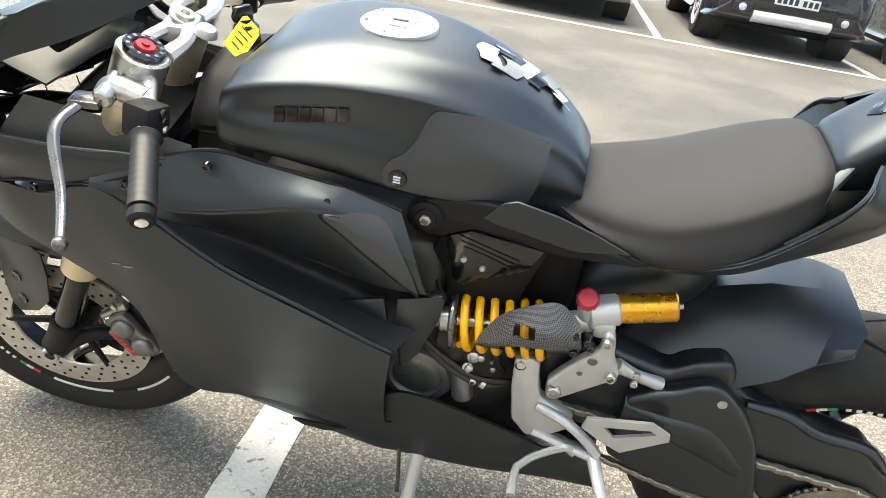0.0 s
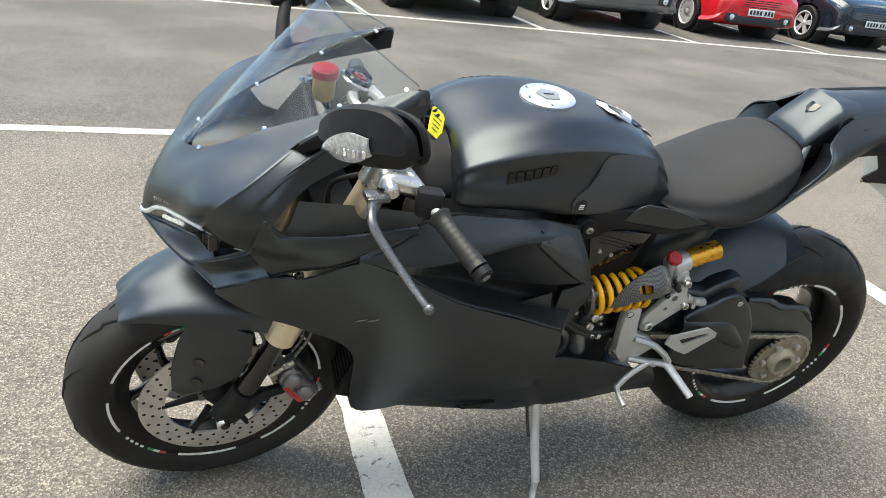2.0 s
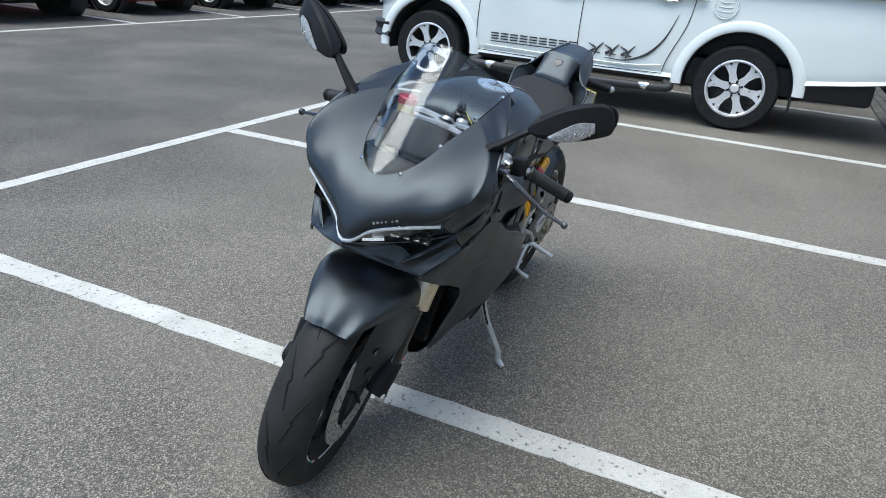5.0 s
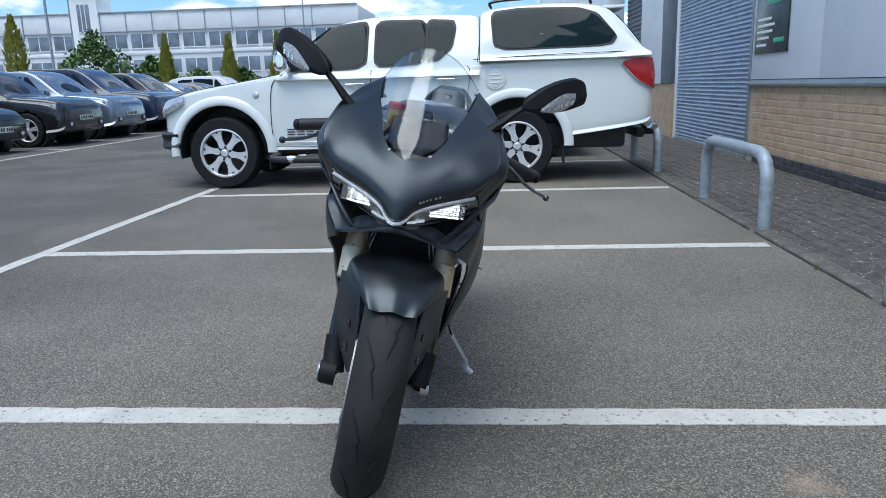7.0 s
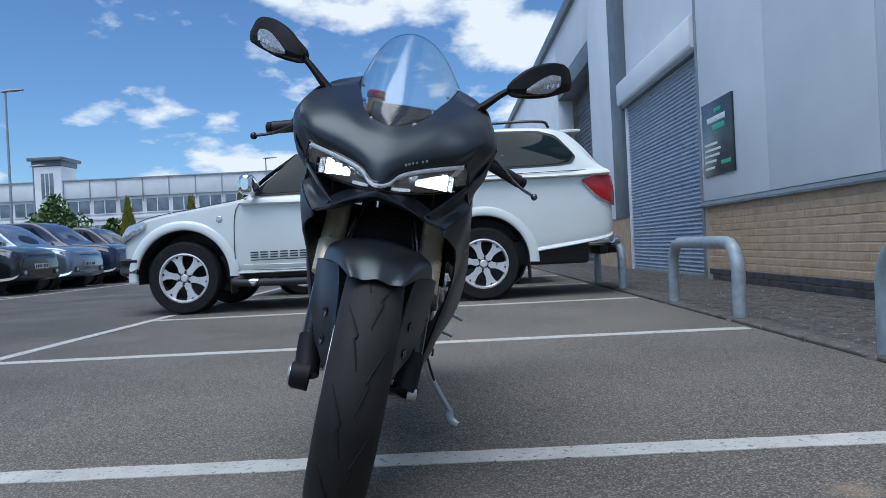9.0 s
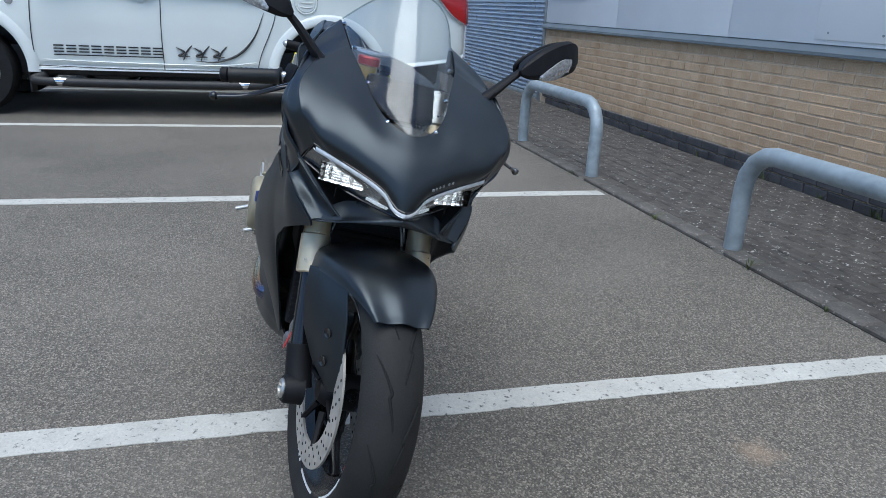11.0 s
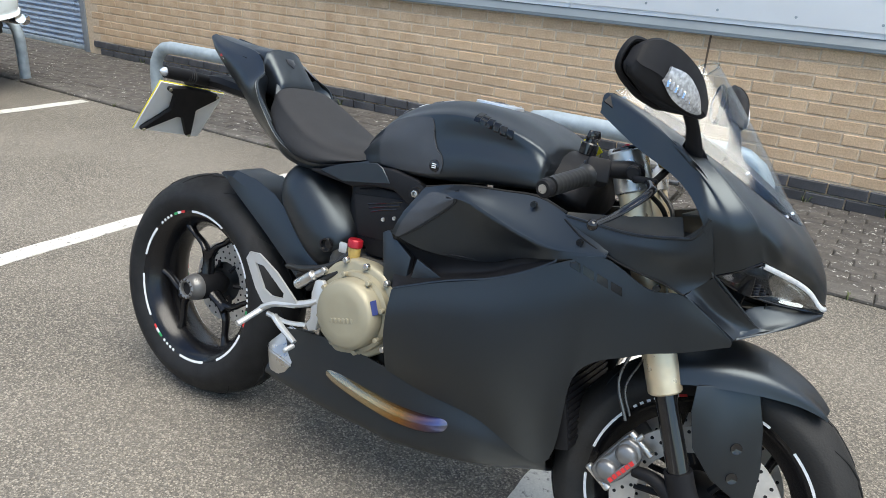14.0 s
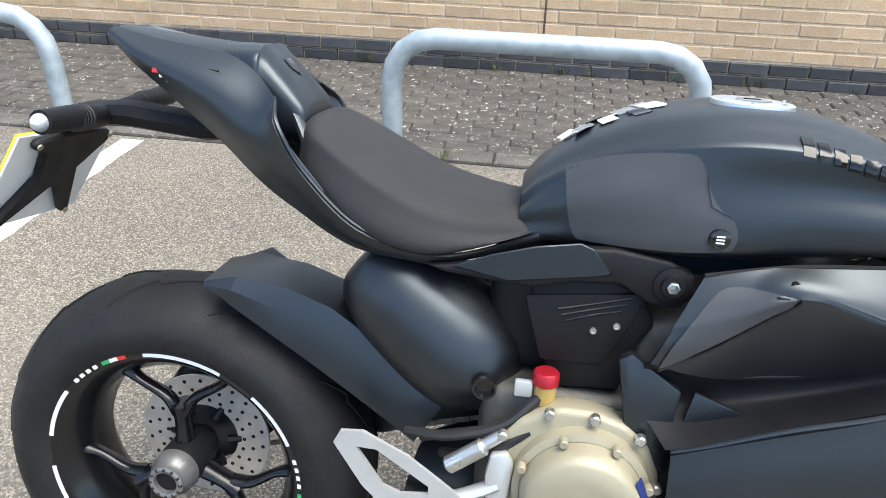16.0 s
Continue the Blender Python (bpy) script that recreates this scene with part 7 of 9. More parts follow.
part("damper_end", bm, M_STEEL, shock)
bm = B()
cyl(bm, S0 - n_ * .006, S0.lerp(S1, .5), .0085, n=18)
part("damper_rod", bm, M_STEEL, shock)
bm = B()
cyl(bm, S0.lerp(S1, .45), S1 + n_ * .012, .026, n=24, bevel=.003)
cyl(bm, S1 + n_ * .004, S1 + n_ * .016, .040, n=28, bevel=.003)
part("damper_body", bm, M_HOSE, shock)
bm = B()
tube(bm, [S1 + n_ * .012, (.505, .126, .638), (.478, .125, .655)], [.024, .020, .016], 14, 14)
cyl(bm, (.478, .122, .640), (.487, .128, .695), .0150, n=24, bevel=.002)
cyl(bm, (.482, .124, .668), (.438, .114, .679), .0245, n=28, bevel=.003)
box(bm, (.438, .128, .640), (.470, .146, .668), .006, 2)
part("valve_body", bm, M_SILVER, shock, "cast silver valve body")
bm = B()
K0, K1 = Vector((.487, .128, .693)), Vector((.489, .136, .705))
cyl(bm, K0, K1, .0165, n=28, bevel=.003)
knob = part("adjuster", bm, M_RED, shock, "red anodised adjuster knob")
for k in range(10):
    bm = B()
    a = 2 * math.pi * k / 10
    kd = (K1 - K0).normalized()
    ku, kv = frame_of(kd)
    p = K0 + (ku * math.cos(a) + kv * math.sin(a)) * .0163
    cyl(bm, p + kd * .003, p + kd * .011, .0016, n=6)
    part("grip_rib", bm, M_RED, knob)
bm = B()
R0, R1 = Vector((.442, .113, .677)), Vector((.357, .106, .701))
cyl(bm, R0, R1, .0225, n=32, bevel=.003)
res = part("reservoir", bm, M_ORANGEGOLD, shock, "gold anodised reservoir")
bm = B()
rd = (R1 - R0).normalized()
cyl(bm, R1, R1 + rd * .008, .0045, n=12, bevel=.001)
part("filler_screw", bm, M_STEEL, res)
# woven guard wrapped round the spring, with open slots
bm = B()
sheet(bm, [[(.626, .152, .583), (.634, .172, .602), (.628, .170, .628)], [(.600, .152, .584), (.602, .184, .622), (.604, .168, .668)], [(.565, .152, .590), (.566, .186, .638), (.567, .158, .686)],
           [(.530, .152, .597), (.530, .184, .645), (.532, .150, .695)], [(.496, .150, .606), (.504, .174, .644), (.510, .148, .682)], [(.478, .148, .614), (.484, .160, .638), (.492, .147, .662)]], 60, 48, -.0025)
slots = ((.553, .584, .646, .663), (.530, .556, .608, .630), (.560, .576, .606, .628), (.580, .597, .604, .624))
gone = []
for fc in bm.faces:
    q = fc.calc_center_median()
    if any(a0 < q.x < a1 and b0 < q.z < b1 for a0, a1, b0, b1 in slots):
        gone.append(fc)
bmesh.ops.delete(bm, geom=gone, context='FACES')
guard = part("carbon_guard", bm, M_CARBON, shock, "woven carbon shock guard")
for x, z in ((.495, .650), (.474, .645), (.490, .618), (.468, .634)):
    bm = B()
    cyl(bm, (x, .146, z), (x, .168, z), .0062, n=12, bevel=.001)
    cyl(bm, (x, .168, z), (x, .169, z), .0030, n=6)
    part("screw", bm, M_GLOSSBLK, guard)
# rocker plate, pull rod
bm = B()
slab(bm, [(.512, .508), (.513, .538), (.500, .560), (.476, .596), (.452, .622), (.455, .655), (.446, .662), (.435, .655), (.427, .612), (.412, .584), (.414, .568), (.424, .562), (.488, .503), (.502, .500)], xz(.134), (0, .020, 0), .006, 3)
link = part("shock_link", bm, M_SILVER, bike, "cast aluminium suspension rocker")
for x, z, rr in ((.500, .522, .0125), (.425, .580, .0095), (.446, .645, .0095)):
    bm = B()
    lathe(bm, [(0, .005), (rr * .45, .005), (rr * .5, .011), (rr * .8, .011), (rr, .008), (rr, 0)], (x, .153, z), (0, 1, 0), 20)
    part("bolt", bm, M_STEEL, link)
for x, z, rr in ((.457, .600, .008), (.470, .570, .005)):
    bm = B()
    lathe(bm, [(0, .001), (rr * .8, .0015), (rr, 0)], (x, .154, z), (0, 1, 0), 16)
    part("plug", bm, M_DGREY, link)
bm = B()
tube(bm, [(.418, .138, .590), (.382, .130, .570), (.340, .120, .553)], [.012, .0095, .012], 12, 14)
rod = part("pull_rod", bm, M_SILVER, bike, "short silver suspension rod")
for dz in (-.010, .008):
    bm = B()
    cyl(bm, (.384, .138, .572 + dz), (.384, .146, .572 + dz), .0062, n=12, bevel=.001)
    part("nut", bm, M_STEEL, rod)

# ---- foot controls ----
bm = B()
slab(bm, [(.571, .573), (.545, .582), (.532, .575), (.525, .53), (.516, .497), (.487, .485), (.456, .463), (.454, .446), (.485, .418), (.500, .408), (.526, .404), (.554, .437), (.566, .51)], xz(.132), (0, .026, 0), .006, 2)
hang = part("foot_hanger", bm, M_SILVER, bike, "cast aluminium left footrest hanger")
bm = B()
lathe(bm, [(0, -.002), (.0075, -.001), (.0085, .001)], (.560, .1585, .562), (0, 1, 0), 18)
part("hole", bm, M_GROOVE, hang)
for pts, rs in (([(.520, .156, .484), (.470, .164, .468), (.430, .168, .440), (.405, .170, .412)], [.011, .010, .010, .011]), ([(.515, .156, .420), (.470, .162, .412), (.410, .170, .404)], [.010, .009, .011])):
    bm = B()
    tube(bm, pts, rs, 10, 18, flat=.8)
    part("arm", bm, M_SILVER, hang)
bm = B()
ring_plate(bm, [(.444, .478), (.440, .501), (.343, .521), (.312, .504), (.310, .491), (.374, .440), (.408, .455)], [(.412, .490), (.342, .506), (.332, .499), (.392, .471)], xz(.172), (0, .006, 0))
part("heel_guard", bm, M_SILVER, hang, smooth=25)
bm = B()
tube(bm, [(.41, .168, .408), (.396, .210, .394), (.378, .256, .376)], [.012, .011, .010], 12, 12, flat=.75)
part("foot_peg", bm, M_SILVER, hang, "silver left foot peg")
bm = B()
tube(bm, [(.440, .168, .402), (.458, .168, .410), (.501, .172, .375), (.524, .176, .342)], [.008, .008, .007, .007], 8, 18)
tube(bm, [(.524, .174, .342), (.528, .20, .336), (.527, .226, .330)], [.007, .007, .008], 8, 10)
part("gear_lever", bm, M_SILVER, hang)
bm = B()
slab(bm, [(.545, .512), (.535, .53), (.512, .525), (.506, .49), (.512, .43), (.50, .41), (.512, .395), (.535, .405), (.54, .45)], xz(-.176), (0, -.016, 0), .005, 2)
tube(bm, [(.525, -.182, .475), (.500, -.186, .462), (.46, -.192, .448), (.40, -.195, .432), (.362, -.196, .410)], [.013, .013, .012, .012, .012], 10, 22, flat=.7)
tube(bm, [(.50, -.185, .405), (.44, -.19, .395), (.38, -.195, .40)], [.006, .006, .007], 8, 14)
hang = part("foot_hanger", bm, M_SILVER, bike, "silver right footrest hanger")
bm = B()
o_ = [(.293, .520), (.303, .540), (.335, .543), (.40, .512), (.475, .458), (.47, .442), (.40, .428), (.365, .425), (.335, .455)]
i_ = [(.325, .518), (.355, .517), (.43, .468), (.43, .455), (.39, .450), (.365, .460)]
ring_plate(bm, o_, i_, xz(-.196), (0, -.006, 0))
part("heel_guard", bm, M_SILVER, hang, smooth=25)
bm = B()
tube(bm, [(.362, -.196, .408), (.354, -.228, .390), (.349, -.262, .375)], [.010, .009, .0095], 12, 12, flat=.75)
part("foot_peg", bm, M_SILVER, hang, "silver right foot peg")
bm = B()
tube(bm, [(.405, -.198, .402), (.44, -.202, .382), (.486, -.205, .360)], [.010, .009, .008], 8, 14, flat=.8)
cyl(bm, (.485, -.203, .352), (.480, -.232, .342), .0065, n=10, bevel=.002)
part("brake_pedal", bm, M_SILVER, hang)

# engine side on the left: pump, hoses, small fittings, round cover, belly of the crankcase
for pts, rr in (([(.735, .12, .575), (.712, .135, .545), (.666, .140, .515), (.621, .142, .497), (.564, .125, .488)], .0058), ([(.730, .12, .565), (.706, .136, .533), (.670, .142, .505), (.615, .142, .484), (.560, .120, .476)], .0058),
                ([(.72, .10, .66), (.690, .112, .60), (.672, .118, .560), (.640, .118, .530)], .0045), ([(.60, .10, .60), (.590, .112, .560), (.598, .116, .525), (.58, .11, .49)], .0050)):
    bm = B()
    tube(bm, pts, rr, 8, 24)
    part("hose", bm, M_HOSE, bike)
bm = B()
cyl(bm, (.650, .118, .488), (.640, .130, .428), .0185, n=24, bevel=.005)
cyl(bm, (.640, .105, .50), (.637, .125, .540), .011, n=16, bevel=.002)
pump = part("water_pump", bm, M_CAL, bike, "small cast grey pump")
for x, y, z, rr in ((.640, .136, .515, .009), (.634, .136, .540, .010), (.622, .138, .543, .006), (.628, .140, .488, .006), (.676, .120, .545, .006), (.600, .120, .505, .005), (.604, .118, .520, .004)):
    bm = B()
    lathe(bm, [(0, .006), (rr * .5, .006), (rr * .6, .010), (rr, .008), (rr, 0)], (x, y, z), (0, 1, .2), 12)
    part("fitting", bm, M_STEEL, pump)
for x, z in ((.640, .516), (.612, .486)):
    bm = B()
    lathe(bm, [(.0068, -.005), (.0085, -.004), (.0085, .004), (.0068, .005)], (x, .142, z), (1, 0, .45), 14, closed=True)
    part("hose_clip", bm, M_STEEL, pump)
bm = B()
lathe(bm, [(0, .012), (.036, .012), (.042, .008), (.046, .016), (.058, .014), (.066, .002), (.070, -.04)], (.724, .112, .448), (0, 1, 0), 40)
part("alternator_cover", bm, M_CAL, bike, "round cast generator cover")
bm = B()
loft(bm, [[(.56, .07, .36), (.56, .07, .58), (.56, -.02, .58), (.56, -.02, .36)], [(.62, .095, .35), (.62, .090, .56), (.62, -.02, .56), (.62, -.02, .35)], [(.70, .100, .37), (.70, .088, .55), (.70, -.02, .55), (.70, -.02, .37)]], 14, 20)
part("gear_case", bm, M_ENGINE, bike)

# ---- side stand ----
bm = B()
foot = Matrix.Rotation(radians(LEAN), 4, 'X') @ Vector((.716, .268, .008))
tube(bm, [(.700, .128, .285), (.702, .17, .21), (.703, foot.y - .01, foot.z + .045)], [.016, .013, .011], 10, 20, flat=.75)
tube(bm, [(.703, foot.y - .012, foot.z + .05), (.706, foot.y - .002, foot.z + .018), (.716, foot.y + .022, foot.z + .005)], [.011, .012, .010], 8, 10, flat=.5)
stand = part("side_stand", bm, M_SILVER, bike, "silver side stand folded out to the ground")
bm = B()
box(bm, (.675, .10, .265), (.735, .14, .315), .008, 2)
part("stand_bracket", bm, M_STEEL, stand)
bm = B()
tube(bm, [(.735, .145, .29), (.728, .165, .24), (.722, .185, .20)], .004, 6, 14)
part("stand_spring", bm, M_GLOSSBLK, stand)

# ---- bars, grips, levers ----
def bars(s):
    a, b = Vector((1.152, s * .135, .925)), Vector((1.082, s * .352, .866))
    d = (b - a).normalized()
    bm = B()
    cyl(bm, a, b - d * .02, .0125, n=18)
    bar = bpart("handlebar", bm, M_STEEL, bike, "clip-on handlebar")
    bm = B()
    p0, p1 = b - d * .125, b - d * .008
    prof = [(0.0, 0.0), (.019, 0.0), (.0215, .004), (.0175, .010)]
    for k in range(9):
        prof += [(.0172, .014 + .011 * k), (.0165, .018 + .011 * k), (.0172, .022 + .011 * k)]
    prof += [(.018, .116), (.0, .118)]
    lathe(bm, prof, p0, d, 24)
    bpart("grip", bm, M_HOSE, bar, "black ribbed rubber grip")
    bm = B()
    cyl(bm, p1, p1 + d * .018, .0165, n=22, bevel=.003)
    bpart("bar_end", bm, M_MATT, bar)
    bm = B()
    cyl(bm, p1 + d * .0178, p1 + d * .0195, .008, n=14)
    bpart("bar_end_bolt", bm, M_STEEL, bar)
    bm = B()
    q = a + d * .082
    box(bm, (-.022, -.022, -.022), (.022, .022, .024), .007, 2, Matrix.Translation(q) @ Matrix.Rotation(radians(-20 * s), 4, 'Z') @ Matrix.Rotation(radians(16 * s), 4, 'X'))
    sw = bpart("switch_pod", bm, M_MATT, bar)
    for k in range(3):
        bm = B()
        box(bm, (-.026, -.006, -.014 + .012 * k), (-.020, .006, -.006 + .012 * k), .002, 1, Matrix.Translation(q))
        bpart("switch", bm, M_GLOSSBLK if k else M_STEEL, sw)
    # master cylinder and lever
    m0 = a + d * .035 + Vector((.042, 0, .004))
    bm = B()
    tube(bm, [a + d * .045, m0, m0 + Vector((.015, s * .012, -.01))], [.016, .017, .013], 12, 12)
    cyl(bm, m0 + Vector((.0, -s * .03, .004)), m0 + Vector((.006, s * .03, -.004)), .0135, n=16, bevel=.003)
    mc = bpart("master_cylinder", bm, M_STEEL if s > 0 else M_MATT, bike)
    bm = B()
    box(bm, (-.012, -.014, -.006), (.03, .016, .006), .004, 2, Matrix.Translation(m0 + Vector((.02, s * .02, -.012))))
    bpart("lever_perch", bm, M_DGREY if s > 0 else M_MATT, mc)
    bm = B()
    tip = Vector((1.176, s * .376, .826))
    tube(bm, [m0 + Vector((.035, s * .022, -.012)), m0 + Vector((.05, s * .075, -.028)), m0.lerp(tip, .7) + Vector((.022, 0, -.006)), tip], [.010, .0085, .007, .006], 10, 26, flat=.65)
    bmesh.ops.create_uvsphere(bm, u_segments=12, v_segments=8, radius=.0095, matrix=Matrix.Translation(tip))
    bpart("lever", bm, M_DGREY if s > 0 else M_GLOSSBLK, bike, "clutch lever in bare aluminium" if s > 0 else "black brake lever")
    bm = B()
    tube(bm, [m0 + Vector((-.005, -s * .03, 0)), m0 + Vector((.02, -s * .07, -.03)), Vector((1.25, s * .06, .84)), Vector((1.24, s * .05, .74))], .005, 8, 24)
    bpart("hose", bm, M_HOSE, bike)


both(bars)
bm = B()
lathe(bm, [(0, 0), (.018, 0), (.021, .006), (.021, .042), (0, .042)], (1.244, -.072, .940), (0, 0, 1), 24)
pot = part("fluid_pot", bm, M_FLUID, bike, "amber brake fluid pot with dark red cap")
bm = B()
lathe(bm, [(.02, 0), (.0245, .002), (.0245, .016), (.021, .020), (0, .020)], (1.244, -.072, .982), (0, 0, 1), 28)
part("cap", bm, M_RED, pot)
bm = B()
tube(bm, [(1.244, -.072, .941), (1.225, -.10, .91), (1.19, -.13, .905)], .007, 8, 14)
part("bracket", bm, M_MATT, pot)
# brake lines at the front wheel
for s in (1, -1):
    bm = B()
    tube(bm, [(1.24, s * .05, .76), (1.27, s * .09, .62), (1.255, s * .105, .52), (1.285, s * .10, .44)], .0035, 6, 28)
    part("brake_line", bm, M_DGREY, bike)
    bm = B()
    tube(bm, [(1.25, s * .05, .74), (1.29, s * .085, .60), (1.27, s * .10, .51), (1.29, s * .095, .45)], .0025, 6, 28)
    part("brake_line", bm, M_DGREY, bike)
# the tail and the right-hand engine parts sit a little further forward on the frame
for ob in list(bike.children):
    if ob.name.split(".")[0] in {"seat", "tail_panel", "seat_surround", "tail_lip", "tail_top", "seat_cowl", "undertray", "tail_lamp", "plate_arm", "subframe", "battery_cover",
                                 "cover_panel", "clutch_cover", "rear_master_cylinder", "silencer_end", "exhaust_pipe"}:
        ob.location.x = 0.012
    if ob.name.split(".")[0] in {"foot_hanger", "fluid_pot"} and ob.data.vertices[0].co.y < -.1:
        ob.location.x = 0.014

# ---- vehicles: each is built about its own centre, x forward, y to its left ----
def body_side(st, x, f):
    """A place on the flank at x: f = 0 at the belt line, 1 at the roof rail."""
    st = sorted(st)
    xs = [s[0] for s in st]
    zb, wb, zt, wt = (float(np.interp(x, xs, [s[i] for s in st])) for i in (2, 3, 4, 5))
    return Vector((x, wb * .985 + (wt - wb * .985) * f, zb + (zt - .045 - zb) * f))


def road_wheel(parent, x, y, r, w, s, spokes=6, rim=.68):
    bm = B()
    rr = r * rim
    lathe(bm, [(rr, -w / 2), (r * .93, -w / 2), (r * .985, -w * .40), (r, -w * .25), (r, w * .25), (r * .985, w * .40), (r * .93, w / 2), (rr, w / 2)], (x, y, r), (0, 1, 0), 44)
    t = part("tyre", bm, M_TYRE, parent)
    bm = B()
    lathe(bm, [(rr + .004, s * w * .49), (rr - .012, s * w * .50), (rr - .03, s * w * .25), (rr - .03, -s * w * .4), (.06, -s * w * .4), (0, -s * w * .4)], (x, y, r), (0, 1, 0), 40)
    rimo = part("rim", bm, M_ENGINE, t)
    bm = B()
    lathe(bm, [(rr + .004, s * w * .49), (rr - .014, s * w * .515), (rr - .028, s * w * .42)], (x, y, r), (0, 1, 0), 40)
    for k in range(spokes):
        a = 2 * math.pi * k / spokes + .2
        e, q = Vector((math.cos(a), 0, math.sin(a))), Vector((-math.sin(a), 0, math.cos(a)))
        c = Vector((x, y + s * w * .40, r))
        o = [c + e * .035 - q * .030, c + e * (rr - .012) - q * .052, c + e * (rr - .012) - q * .016, c + e * rr * .62, c + e * (rr - .012) + q * .016, c + e * (rr - .012) + q * .052, c + e * .035 + q * .030]
        if spokes == 6:
            o = [c + e * .05 - q * .040, c + e * rr * .50 - q * .030, c + e * rr * .72 - q * .042, c + e * (rr - .010) - q * .080, c + e * (rr - .010) - q * .030, c + e * rr * .80, c + e * (rr - .010) + q * .030, c + e * (rr - .010) + q * .080, c + e * rr * .72 + q * .042, c + e * rr * .50 + q * .030, c + e * .05 + q * .040]
        vs = [bm.verts.new(p) for p in o]
        f = bm.faces.new(vs)
        ex = bmesh.ops.extrude_face_region(bm, geom=[f])
        for v in [g for g in ex["geom"] if isinstance(g, bmesh.types.BMVert)]:
            v.co.y -= s * .02
    lathe(bm, [(0, s * w * .46), (.030, s * w * .46), (.042, s * w * .42), (.045, s * w * .36)], (x, y, r), (0, 1, 0), 24)
    part("alloy_face", bm, M_ALLOY, rimo, "silver alloy wheel face")
    if spokes == 6:
        for k in range(6):
            a = 2 * math.pi * (k + .5) / 6 + .2
            bm = B()
            p = Vector((x + .066 * math.cos(a), y + s * w * .36, r + .066 * math.sin(a)))
            cyl(bm, p, p + Vector((0, s * w * .08, 0)), .012, n=8)
            part("wheel_nut", bm, M_BLKPLASTIC, rimo)
    return t


def plate_bars(parent, m, material=None):
    """A number plate with dark bars in place of its characters."""
    bm = B()
    box(bm, (-.006, -.26, -.055), (.006, .26, .055), .004, 1, m)
    p = part("number_plate", bm, material or M_PLATEW, parent, "number plate with dark bars")
    for k in range(7):
        y = -.21 + .066 * k + (.03 if k > 3 else 0)
        bm = B()
        box(bm, (.006, y - .022, -.034), (.009, y + .022, .034), .002, 1, m)
        part("bar", bm, M_BAR, p)


